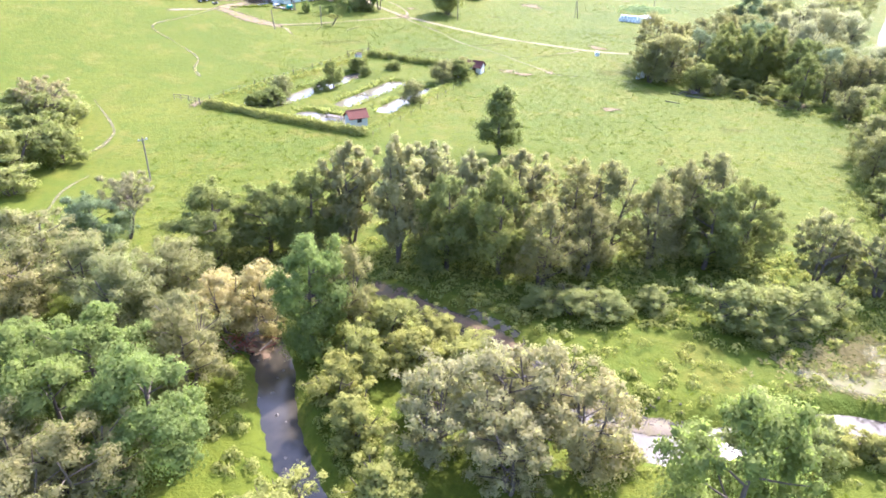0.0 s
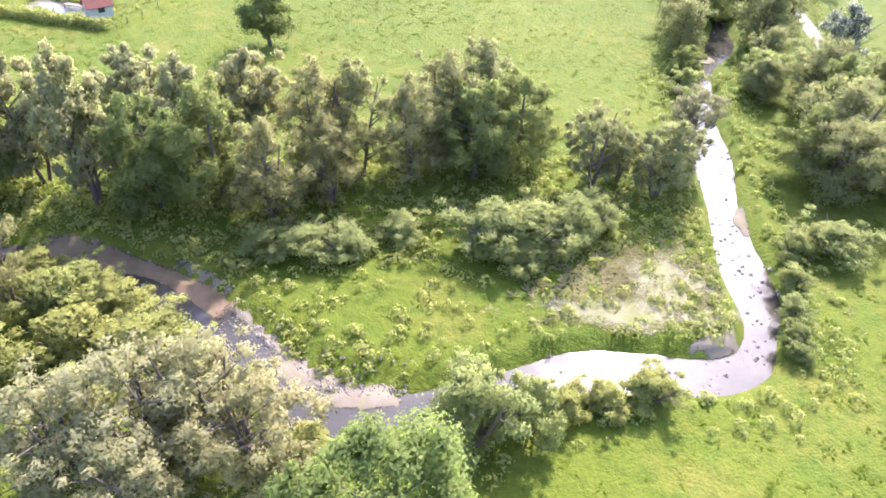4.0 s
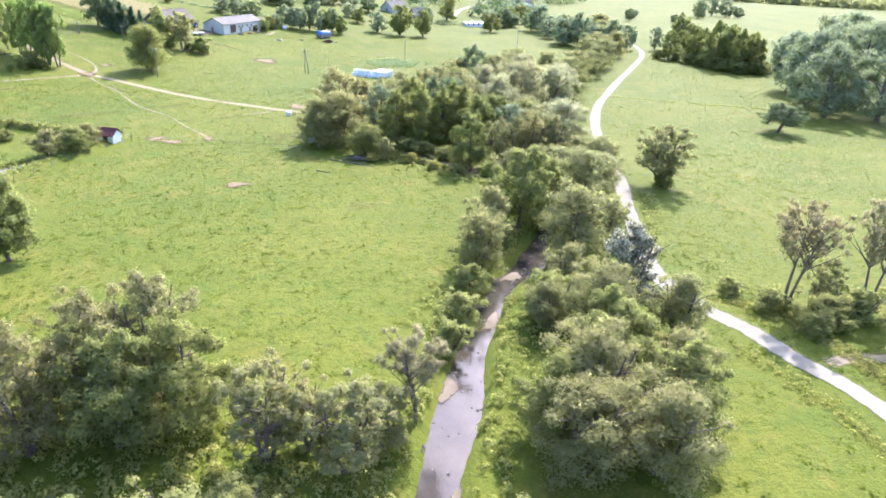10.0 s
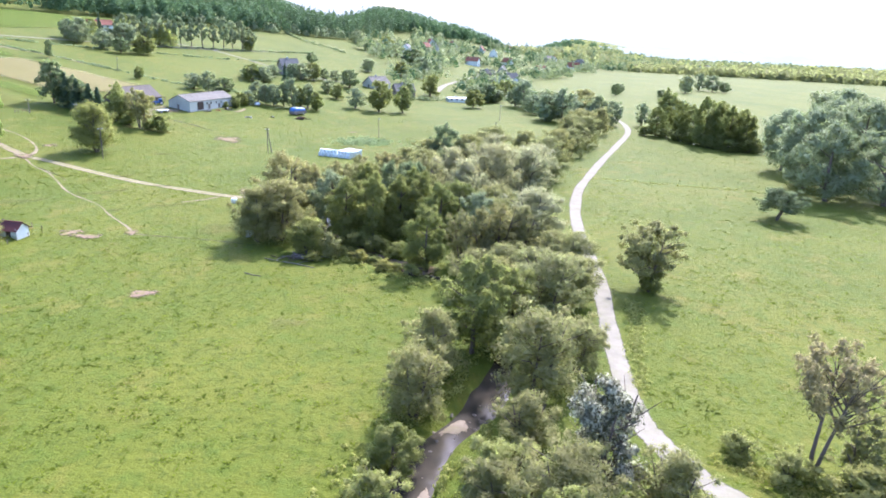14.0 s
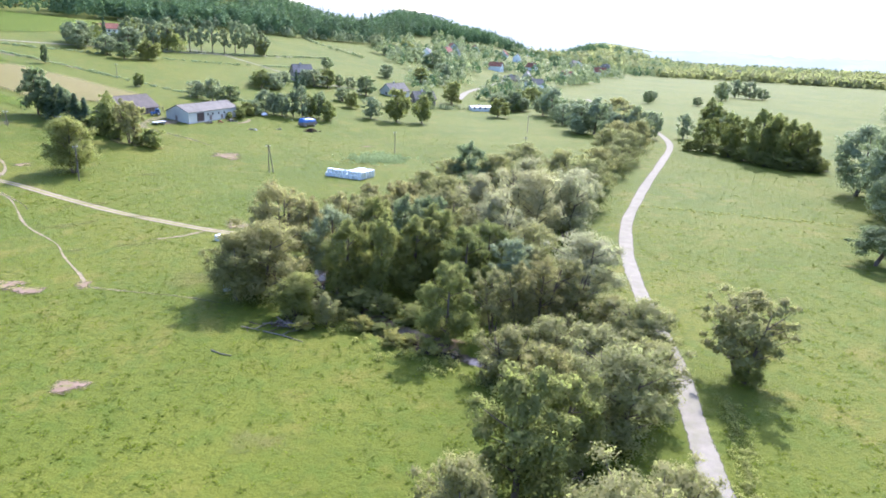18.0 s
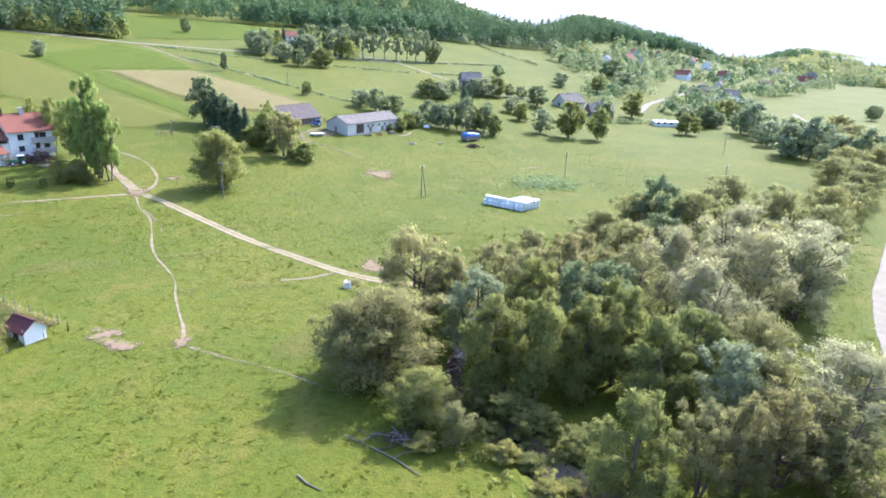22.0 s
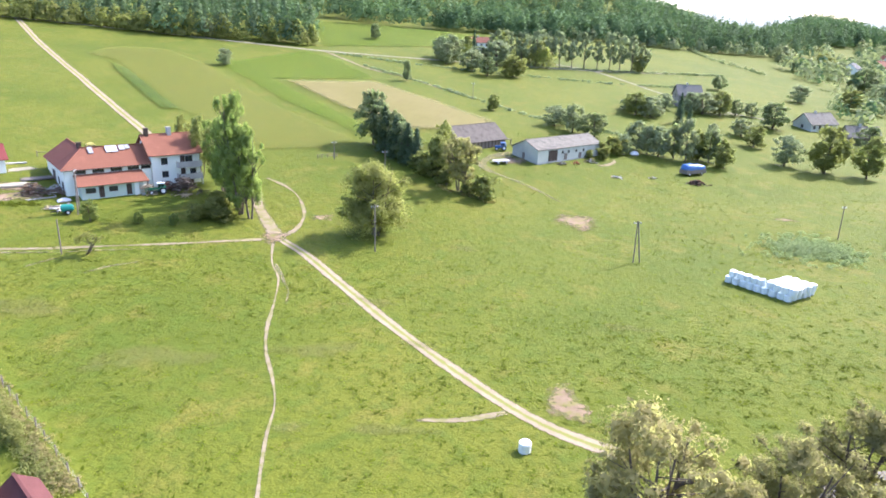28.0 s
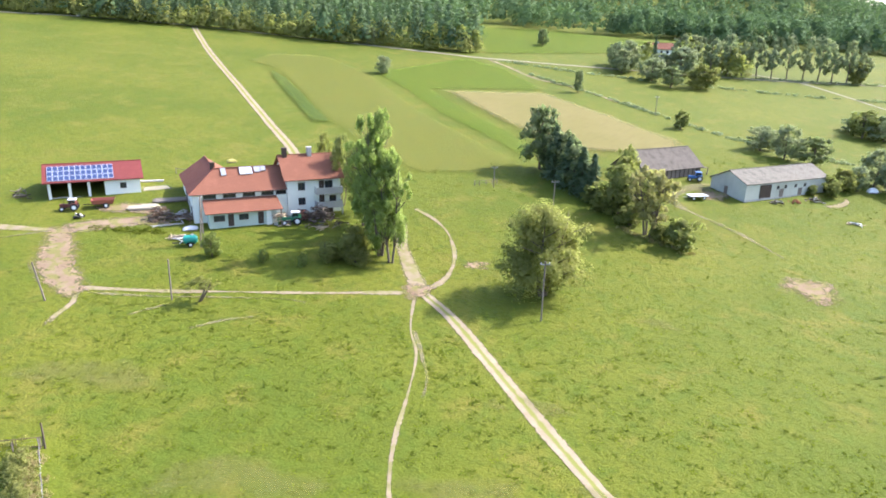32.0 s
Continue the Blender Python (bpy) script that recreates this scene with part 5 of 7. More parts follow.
    part("gutter", boxes((-0.5, -0.66, e - 0.36, 15.0, -0.52, e - 0.26)), DARKWOOD, h)
    # lean-to in front
    part("lean_to_wall", boxes((2.0, -2.7, -1.0, 12.6, -0.003, 2.3)), PALEGREEN, h, "pale green rendered lean-to wall")
    lean = [(1.4, -3.4, 2.25), (13.6, -3.4, 2.25), (13.2, -0.004, 3.85), (1.4, -0.004, 3.85)]
    part("lean_to_roof", solid(lean, [(0, 1, 2, 3)], 0.12), REDROOF, h, "terracotta lean-to roof")
    for x, w in ((2.7, 1.7), (6.6, 1.5)):
        window(h, x, 0.9, w, 0.95, -2.7)
    for x in (4.9, 9.6):
        door(h, x, 0.0, 0.9, 2.0, -2.7)
    part("post", boxes((10.9, -3.1, -1.0, 11.7, -2.95, 2.2)), WHITE, h)
    part("post", boxes((13.2, -3.2, -1.0, 13.4, -3.0, 2.3)), OLDWOOD, h)
    # tower: three storeys, balconies and an outside stair
    X, W, D, E, R = 15.06, 9.2, 9.0, 6.6, 9.7
    gable_body("wall", h, W, D, E, R, WHITE, X, -0.3, label="white rendered wall of the three-storey end")
    gable_roof(h, W, D, E, R, REDROOF, X, -0.3, 0.6)
    for x, z, w, hh in ((X + 1.8, 4.5, 1.2, 1.3), (X + 1.8, 2.0, 1.2, 1.2), (X + 2.1, 0.35, 0.7, 0.6), (X + 6.4, 4.5, 1.4, 1.4)):
        window(h, x, z, w, hh, -0.3)
    for z in (4.0, 1.6):
        door(h, X + 5.4, z, 0.9, 2.0, -0.3)
        slab = part("balcony", boxes((X + 4.6, -1.7, z - 0.2, X + 9.2, -0.304, z - 0.02)), CONCRETE, h, "concrete balcony slab")
        part("balustrade", boxes((X + 4.6, -1.7, z - 0.016, X + 4.68, -0.31, z + 0.95), (X + 4.68, -1.7, z - 0.016, X + 9.2, -1.62, z + 0.95), (X + 9.12, -1.62, z - 0.016, X + 9.2, -0.31, z + 0.95)), CONCRETE, slab)
    window(h, X + 7.2, 2.1, 1.2, 1.2, -0.3)
    door(h, X + 6.6, -0.3, 1.2, 1.7, -0.3)
    part("post", boxes((X + 9.0, -1.7, -1.0, X + 9.2, -1.5, 1.38)), CONCRETE, h)
    part("stair", boxes(*[(X + 3.0 + 0.28 * n, -1.6, -1.0, X + 3.28 + 0.28 * n, -0.6, 0.1 + 0.19 * n) for n in range(7)]), CONCRETE, h, "concrete outside stair")
    for x, y in ((X + 4.6, 3.6), (X + 0.3, 3.6)):
        part("chimney", boxes((x, y, R - 1.2, x + 0.7, y + 0.9, R + 1.3), (x - 0.07, y - 0.07, R + 1.3, x + 0.77, y + 0.97, R + 1.42)), CONCRETE if x > X + 2 else DARKWOOD, h, "plastered chimney with a flat cap")


farmhouse()


def machine_shed():
    s = thing("machine_shed", -78.3, 205.8, 60, "white three-bay machine shed with a dark red roof", "shed", 6.0)
    w, d, e, r = 14.2, 7.5, 2.9, 5.0
    part("wall", boxes((8.6, 0, -0.6, w, d, e - 0.02)), WHITE, s, "white rendered end room")
    part("back_wall", boxes((0, d - 0.25, -0.6, 8.6, d, e - 0.02), (0, 0.4, -0.6, 0.2, d - 0.25, e - 0.02)), DARKWOOD, s, "dark boarded back wall")
    for x in (0.1, 3.1, 6.0):
        part("pillar", boxes((x, 0, -0.6, x + 0.42, 0.4, e - 0.02)), WHITE, s)
    part("gable", solid([(0, 0.1, e), (0, d, e), (0, d / 2, r), (0.15, 0.1, e), (0.15, d, e), (0.15, d / 2, r)], [(0, 1, 2), (3, 4, 5), (0, 1, 4, 3), (1, 2, 5, 4), (2, 0, 3, 5)]), DARKWOOD, s)
    part("gable", solid([(w - 0.15, 0.1, e), (w - 0.15, d, e), (w - 0.15, d / 2, r), (w, 0.1, e), (w, d, e), (w, d / 2, r)], [(0, 1, 2), (3, 4, 5), (0, 1, 4, 3), (1, 2, 5, 4), (2, 0, 3, 5)]), WHITE, s)
    part("floor_slab", boxes((0.2, 0.3, -0.6, 8.6, d - 0.25, 0.02)), CONCRETE, s)
    gable_roof(s, w, d, e, r, WINE, over=0.6)
    window(s, 11.0, 1.1, 1.0, 0.95, 0.0)
    # solar panels on the front slope: three rows of twelve
    k = (r - e) / (d / 2)
    bm = boxes((0.02, 0.02, 0, 0.82, 1.20, 0.05))
    frame_me, cell_me = bpy.data.meshes.new("solar_panel"), bpy.data.meshes.new("cell_sheet")
    bm.to_mesh(frame_me)
    bm.free()
    bm = boxes((0.075, 0.08, 0.05, 0.765, 1.14, 0.056))
    bm.to_mesh(cell_me)
    bm.free()
    frame_me.materials.append(ALU)
    cell_me.materials.append(PANEL)
    for row in range(3):
        for col in range(12):
            y = -0.35 + row * 1.1
            ob = link_part("solar_panel", frame_me, s, "", Matrix.Translation((0.15 + col * 0.835, y, e + y * k + 0.30)) @ Matrix.Rotation(math.atan(k), 4, "X"))
            link_part("cell_sheet", cell_me, ob)


machine_shed()


def long_barn():
    b = thing("barn", 13.9, 298.9, 60, "long whitewashed barn with a grey corrugated roof", "barn", 2.6)
    w, d, e, r = 25.5, 9.2, 3.5, 5.6
    gable_body("wall", b, w, d, e, r, LIMEWALL, base=-0.6)
    gable_roof(b, w, d, e, r, ASBESTOS, over=0.35)
    part("barn_door", boxes((4.2, -0.12, 0.3, 7.6, -0.005, 3.1)), DARKWOOD, b, "dark boarded sliding barn door")
    part("door_rail", boxes((4.0, -0.16, 3.12, 11.0, -0.01, 3.22)), GREYMETAL, b)
    for x in (9.4, 11.8, 15.0, 18.0):
        window(b, x, 1.9, 0.7, 0.7, 0.0)
    for x, hh in ((10.4, 1.8), (16.4, 1.6)):
        door(b, x, 0.1, 1.2, hh, 0.0, material=OLDWOOD)
    door(b, 5.5, 0.4, 0.9, 1.9, -0.003, "left", OLDWOOD)
    part("foundation", boxes((-0.06, -0.06, -0.9, w + 0.06, d + 0.06, 0.25)), CONCRETE, b, "mossy concrete foundation")


def old_barn():
    b = thing("old_barn", -6.2, 295.0, 63, "old timber barn with a patched grey roof", "barn", 4.4)
    gable_body("wall", b, 17.5, 9.5, 2.6, 6.2, OLDWOOD, base=-0.7)
    gable_roof(b, 17.5, 9.5, 2.6, 6.2, OLDROOF, over=0.6)
    for x in np.arange(0.3, 17.4, 0.34):
        part("board", boxes((x, -0.05, -0.3, x + 0.3, -0.004, 2.5)), OLDWOOD if int(x * 3) % 4 else DARKWOOD, b)
    part("lean_to_roof", solid([(17.2, -0.6, 2.2), (20, -0.6, 1.9), (20, 5, 2.1), (17.2, 5, 2.6)], [(0, 1, 2, 3)], 0.1), OLDROOF, b, "sagging lean-to roof")
    for y in (-0.4, 4.7):
        part("post", boxes((19.6, y, -0.8, 19.8, y + 0.2, 1.9)), OLDWOOD, b)


long_barn()
old_barn()


def pond_shed():
    s = thing("pond_shed", 4.6, 157.6, -23, "small white shed with a brown sheet roof by the ponds", "shed", -2.9)
    w, d, e, r = 3.4, 2.6, 1.9, 2.9
    # the ridge runs away from the gable that faces the meadow
    gable_body("wall", s, w, d, e, r, WHITE, base=-0.8)
    gable_roof(s, w, d, e, r, BROWNROOF, over=0.35, thick=0.08)
    door(s, 1.4, 0.0, 0.9, 1.9, 0.0)
    part("drainpipe", drum(0.05, 2.4, "Z", (w + 0.06, -0.1, 1.0), 8), GREYMETAL, s)


def red_hut():
    s = thing("feed_hut", -16.9, 114.6, 30, "small whitewashed pond hut with a brown-red roof", "hut", -2.85)
    gable_body("wall", s, 3.3, 2.5, 1.7, 2.7, LIMEWALL, base=-1.2)
    gable_roof(s, 3.3, 2.5, 1.7, 2.7, BACKROOF, over=0.3, thick=0.08)
    window(s, 1.3, 0.8, 0.9, 0.7, 0.0)


pond_shed()
red_hut()
v = thing("white_hut", -22.2, 167.2, 35, "small white box hut at the pond corner", "hut")
gable_body("wall", v, 1.2, 1.2, 1.3, 1.6, LIMEWALL, base=-0.5)
gable_roof(v, 1.2, 1.2, 1.3, 1.6, OLDROOF, over=0.15, thick=0.06)
v = thing("jetty", -22.6, 121.6, -27, "narrow wooden plank jetty over the pond", "jetty", -2.75)
for n in range(9):
    part("plank", boxes((n * 0.42, 0, 0, n * 0.42 + 0.38, 1.0, 0.06)), OLDWOOD, v)
for x, y in ((0.1, 0.1), (3.5, 0.1), (0.1, 0.8), (3.5, 0.8)):
    part("post", boxes((x, y, -1.0, x + 0.12, y + 0.12, 0.5)), OLDWOOD, v)
for x, y, turn in ((-38.0, 127.5, 15), (3.2, 152.4, 40), (-9.8, 125.4, 60)):
    v = thing("rowing_boat", x, y, turn, "small pale boat lying by the pond", "boat")
    hull = [(-1.2, 0, 0.25), (-0.9, -0.5, 0.4), (0.9, -0.5, 0.4), (1.3, 0, 0.45), (0.9, 0.5, 0.4), (-0.9, 0.5, 0.4), (-0.9, -0.25, 0), (0.9, -0.25, 0), (0.9, 0.25, 0), (-0.9, 0.25, 0)]
    part("hull", solid(hull, [(0, 1, 6), (1, 2, 7, 6), (2, 3, 7), (3, 8, 7), (3, 4, 8), (4, 5, 9, 8), (5, 0, 9), (0, 6, 9), (6, 7, 8, 9)], 0.04), CARWHITE, v)
    part("thwart", boxes((-0.15, -0.42, 0.25, 0.15, 0.42, 0.29)), PALEWOOD, v)


# hay bales in white film
def bale_mesh():
    bm = drum(0.6, 1.02, "Z", (0, 0, 0.51), 22)
    bmesh.ops.bevel(bm, geom=[e for e in bm.edges if abs(e.verts[0].co.z - e.verts[1].co.z) < 0.01], offset=0.06, segments=2, affect="EDGES")
    for v in bm.verts:
        v.co.x *= 1 + 0.03 * math.sin(5 * v.co.z + 3 * v.co.y)
        v.co.z += 0.03 * math.sin(4 * v.co.x) * (v.co.z > 0.5)
    me = bpy.data.meshes.new("bale")
    bm.to_mesh(me)
    bm.free()
    me.materials.append(FOIL)
    me.shade_smooth()
    me.set_sharp_from_angle(angle=radians(32))
    return me


BALE = bale_mesh()
a, b = np.array([0.838, -0.545]), np.array([0.59, 0.807])
rb = random.Random(3)
for i in range(9):
    for j in range(6):
        for layer in range(2):
            if (j < 2 or i >= 5) and (layer == 0 or j < 1 or i >= 5 and j < 5):
                p = np.array([58.9, 239.2]) + a * (i * 1.2 + layer * 0.4 + rb.uniform(-0.08, 0.08)) + b * (j * 1.22 + 0.4 + layer * 0.3 + rb.uniform(-0.08, 0.08))
                ob = new("wrapped_bale", BALE)
                ob.matrix_basis = pose(p[0], p[1], height(*p) + layer * 1.0 - 0.02, rb.uniform(-9, 9) * layer, rb.uniform(-5, 5), rb.uniform(0, 360))
                tagged(ob, "round hay bale wrapped in white film, stacked in the meadow", "bale", "stack of wrapped bales")
for x, y in ((39.9, 181.7), (44.7, 156.9), (45.8, 158.0), (46.6, 160.4), (47.8, 162.0)):
    ob = new("wrapped_bale", BALE)
    ob.matrix_basis = pose(x, y, height(x, y) - 0.02, 0, 0, 40)
    tagged(ob, "round hay bale wrapped in white film standing alone" if y > 170 else "round white wrapped bale under the willow", "bale")


# poles, fences
def wood_pole(x, y, h, label="weathered wooden power pole with a crossarm", turn=40, strut=False, lean=0.0, arms=True):
    p = thing("power_pole", x, y, turn, label, "pole")
    part("post", drum(0.105, h + 0.4, "Z", (0, 0, h / 2 - 0.2), 10, 0.09), OLDWOOD, p, at=Matrix.Rotation(radians(lean), 4, "Y"))
    if strut:
        part("strut", drum(0.12, h + 0.3, "Z", (0, 0, h / 2 - 0.2), 10, 0.09), OLDWOOD, p, at=Matrix.Translation((-1.1, 0, 0)) @ Matrix.Rotation(math.atan(1.0 / h), 4, "Y"))
    if not arms:
        return
    arm = part("crossarm", boxes((-0.65, -0.05, h - 0.45, 0.65, 0.05, h - 0.35)), GREYMETAL, p)
    for k in (-0.55, 0.0, 0.55):
        part("insulator", drum(0.045, 0.2, "Z", (k, 0, h - 0.245), 8), CARWHITE, arm)


for row in ((3, 225.9, 8.2), (-14.6, 267, 5.0), (80.3, 275.7, 7.0), (-42.2, 88.8, 6.4), (140.5, 331, 7.0), (-28.0, 267.4, 4.4)):
    wood_pole(*row)
wood_pole(43.9, 242.6, 7.4, "wooden power pole propped by a second strut pole", 200, True)
wood_pole(-46.8, 212.2, 7.6, "wooden power pole with strut by the farmyard", 120, True)
wood_pole(-47.4, 188.9, 5.2, "pale leaning post on the farm slope", 60, False, -8, False)
wood_pole(-36.4, 199.1, 5.5, "thin wooden pole beside the slope track", 40, False, 0.0, False)
wood_pole(-24.5, 361, 6.0)
wood_pole(120, 265, 7.5)


def fence(points, gap=2.3, tall=1.25, rails=(), wires=(0.45, 0.8, 1.1), label="weathered wooden post fence with wire"):
    line = smooth(points, gap)
    f = thing("fence", float(line[0][0]), float(line[0][1]), 0, label, "fence")
    o = Vector(f.matrix_basis.translation)
    tops = [Vector((x, y, height(x, y))) - o for x, y in line]
    for n, p in enumerate(tops):
        lean = 0.05 * math.sin(7 * n)
        part("post", boxes((-0.045, -0.045, -0.3, 0.045, 0.045, tall * (1 + 0.08 * math.sin(3 * n)))), OLDWOOD, f, at=Matrix.Translation(p) @ Matrix.Rotation(lean, 4, "X") @ Matrix.Rotation(lean * 0.7, 4, "Y"))
    for z in wires:
        v, q = tube([p + Vector((0, 0, z)) for p in tops], [0.006] * len(tops), 3)
        link_part("wire", mesh_of("wire", v, q, GREYMETAL), f)
    for z in rails:
        for p, q in zip(tops, tops[1:]):
            v, g = tube([p + Vector((0, 0.08, z)), q + Vector((0, 0.08, z + 0.04))], [0.05, 0.045], 6)
            link_part("rail", mesh_of("rail", v, g, OLDWOOD), f)


def gate(p, q):
    """A field gate of rusty pipe hung on a tall post."""
    g = thing("field_gate", *p, 0, "rusty pipe field gate hung on a tall wooden post", "gate")
    dx, dy = q[0] - p[0], q[1] - p[1]
    wide = math.hypot(dx, dy)
    ux, uy = dx / wide, dy / wide
    rust, wood = plain("rusty_pipe", (0.13, 0.085, 0.06), 0.8, 0.3), plain("gate_post", (0.12, 0.095, 0.07), 0.9, 0.2)
    for name, at, tall, size, mat in (("post", 0, 2.6, 0.09, wood), ("post", wide, 1.5, 0.09, wood)):
        v, f = tube([(ux * at, uy * at, -0.3), (ux * at + 0.04, uy * at, tall * 0.6), (ux * at - 0.03, uy * at, tall)], [size, size * 0.95, size * 0.8], 8)
        me = mesh_of(name, v, f, mat, True)
        new(name, me).parent = g
    for name, path, size in (("rail", [(0.12, 0.3), (wide - 0.15, 0.34)], 0.05), ("rail", [(0.12, 1.2), (wide - 0.15, 1.16)], 0.035), ("upright", [(wide * 0.32, 0.3), (wide * 0.32, 1.2)], 0.035), ("upright", [(wide * 0.35, 0.3), (wide * 0.35, 1.2)], 0.035), ("upright", [(wide * 0.7, 0.3), (wide * 0.7, 1.18)], 0.035), ("upright", [(0.14, 0.3), (0.14, 1.2)], 0.04)):
        v, f = tube([(ux * s, uy * s, z) for s, z in path], [size, size], 6)
        new(name, mesh_of(name, v, f, rust, True)).parent = g


fence([(10, 160.8), (0, 165.4), (-12, 170.6), (-20.3, 174.4)])
fence([(10, 160.8), (3, 145.5), (-5, 127), (-12.5, 110.5)], 3.4, 0.9, (), (0.4, 0.75))
fence([(-20.5, 174.6), (-31, 155), (-40, 138.5), (-47.5, 126)], 3.0, 1.0, (), (0.4, 0.75))
gate((-20.2, 174.8), (-25.0, 169.8))
fence([(-47, 125), (-50, 127.5), (-53, 128)], 1.6, 1.2, (0.5, 1.0), (), "short rough rail fence at the pond corner")
fence([(-31.2, 265.2), (-29.8, 267.4), (-28.4, 269.4)], 1.2, 1.1, (0.5, 0.95), (), "rough wooden rail fence above the track")
fence([(-75, 228), (-63, 236), (-56, 242)], 3.0, 1.1, (0.9,), (), "low rail fence behind the machine shed")


# vehicles
def wheel(parent, x, y, r, w):
    tyre = part("wheel", drum(r, w, "Y", (x, y, r), 20), RUBBER, parent)
    part("rim", drum(r * 0.55, w + 0.04, "Y", (x, y, r), 14), CARWHITE, tyre)


def tractor(x, y, turn, paint_mat, roof_mat, label, loader=False, size=0.85):
    t = thing("tractor", x, y, turn, label, "tractor")
    t.scale = (size,) * 3
    bonnet = boxes((0.3, -0.38, 0.75, 2.1, 0.38, 1.45))
    part("bonnet", bonnet, paint_mat, t, soft=0.09)
    part("grille", boxes((2.1, -0.3, 0.8, 2.13, 0.3, 1.35)), RUBBER, t)
    part("chassis", boxes((-1.2, -0.25, 0.5, 2.0, 0.25, 0.75)), RUBBER, t)
    part("cab", boxes((-1.1, -0.7, 0.9, -1.02, 0.7, 2.3), (0.22, -0.7, 1.0, 0.3, 0.7, 2.3), (-1.02, -0.7, 0.9, 0.22, -0.64, 1.4), (-1.02, 0.64, 0.9, 0.22, 0.7, 1.4), (-0.45, -0.7, 1.4, -0.38, -0.64, 2.3), (-0.45, 0.64, 1.4, -0.38, 0.7, 2.3)), paint_mat, t)
    part("cab_glass", boxes((-1.0, -0.66, 1.42, 0.2, 0.66, 2.28)), GLASS, t)
    part("cab_roof", boxes((-1.25, -0.8, 2.3, 0.42, 0.8, 2.5)), roof_mat, t, soft=0.06)
    for s in (-1, 1):
        wheel(t, -0.75, s * 0.82, 0.78, 0.42)
        wheel(t, 1.65, s * 0.72, 0.48, 0.3)
        part("mudguard", boxes((-1.5, s * 0.82 - 0.24, 1.5, -0.05, s * 0.82 + 0.24, 1.62)), paint_mat, t, soft=0.03)
    part("exhaust", drum(0.05, 1.0, "Z", (1.2, 0.42, 1.8), 8), RUBBER, t)
    if loader:
        part("loader_arm", boxes((0.6, -0.75, 1.1, 2.9, -0.65, 1.25), (0.6, 0.65, 1.1, 2.9, 0.75, 1.25), (2.8, -0.75, 0.2, 2.95, -0.65, 1.1), (2.8, 0.65, 0.2, 2.95, 0.75, 1.1)), paint_mat, t)
        part("bucket", solid([(2.9, -1, 0.1), (3.7, -1, 0.15), (3.0, -1, 0.8), (2.9, 1, 0.1), (3.7, 1, 0.15), (3.0, 1, 0.8)], [(0, 1, 2), (3, 4, 5), (0, 1, 4, 3), (0, 2, 5, 3)], 0.04), GREYMETAL, t)


tractor(-71.8, 206.0, 230, paint("dark_red_paint", (0.13, 0.03, 0.025)), CARWHITE, "small dark red tractor with a white cab roof", size=0.76)
tractor(-42.9, 226.9, 225, GREENP, CARWHITE, "green tractor with a white cab roof and front loader", True)
tractor(2.4, 305.2, 200, BLUEP, BLUEP, "blue tractor parked by the old barn")
v = thing("trailer", -69.6, 210.2, 55, "rusty brown tipping farm trailer", "trailer")
part("tub", solid([(-1.5, -0.9, 0.7), (1.5, -0.9, 0.7), (1.5, 0.9, 0.7), (-1.5, 0.9, 0.7), (-1.8, -1.05, 1.4), (1.8, -1.05, 1.4), (1.8, 1.05, 1.4), (-1.8, 1.05, 1.4)], [(0, 3, 2, 1), (0, 1, 5, 4), (1, 2, 6, 5), (2, 3, 7, 6), (3, 0, 4, 7)], 0.05), REDP, v)
part("drawbar", boxes((-3.0, -0.06, 0.5, -1.4, 0.06, 0.62)), RUBBER, v)
part("axle", boxes((0.35, -0.9, 0.38, 0.5, 0.9, 0.5), (-1.4, -0.5, 0.5, 1.4, -0.4, 0.7), (-1.4, 0.4, 0.5, 1.4, 0.5, 0.7)), RUBBER, v)
for s in (-1, 1):
    wheel(v, 0.42, s * 0.95, 0.44, 0.28)
v = thing("slurry_tanker", -47.8, 210.6, 48, "teal green slurry tank trailer", "tanker")
body = drum(0.68, 2.0, "X", (0, 0, 0.98), 22)
bmesh.ops.bevel(body, geom=[e for e in body.edges if abs(e.verts[0].co.x - e.verts[1].co.x) < 0.01], offset=0.2, segments=3, affect="EDGES")
part("tank", body, TEALP, v)
part("drawbar", boxes((-2.6, -0.07, 0.4, -0.9, 0.07, 0.55)), RUBBER, v)
part("cradle", boxes((-0.5, -0.6, 0.35, 0.6, 0.6, 0.6)), RUBBER, v)
part("hatch", drum(0.25, 0.16, "Z", (0.3, 0, 1.7), 12), GREYMETAL, v)
for s in (-1, 1):
    wheel(v, 0.1, s * 0.85, 0.36, 0.24)


def car(x, y, turn, mat, label):
    c = thing("car", x, y, turn, label, "car")
    part("body", boxes((-2.1, -0.85, 0.35, 2.1, 0.85, 0.95)), mat, c, soft=0.12)
    part("cabin", solid([(-1.7, -0.78, 0.93), (1.1, -0.78, 0.93), (1.1, 0.78, 0.93), (-1.7, 0.78, 0.93), (-1.3, -0.65, 1.45), (0.4, -0.65, 1.45), (0.4, 0.65, 1.45), (-1.3, 0.65, 1.45)], [(0, 1, 5, 4), (1, 2, 6, 5), (2, 3, 7, 6), (3, 0, 4, 7), (4, 5, 6, 7)]), GLASS, c)
    part("roof", boxes((-1.35, -0.68, 1.44, 0.45, 0.68, 1.5)), mat, c, soft=0.02)
    for sx in (-1.3, 1.35):
        for s in (-1, 1):
            wheel(c, sx, s * 0.78, 0.32, 0.2)
    for s in (-1, 1):
        part("headlight", boxes((2.08, s * 0.6 - 0.16, 0.62, 2.13, s * 0.6 + 0.16, 0.8)), ALU, c)


car(8.5, 315.5, 70, CARWHITE, "white car parked behind the long barn")
car(-262, 318.5, 45, CARWHITE, "white car driving along the hill road")


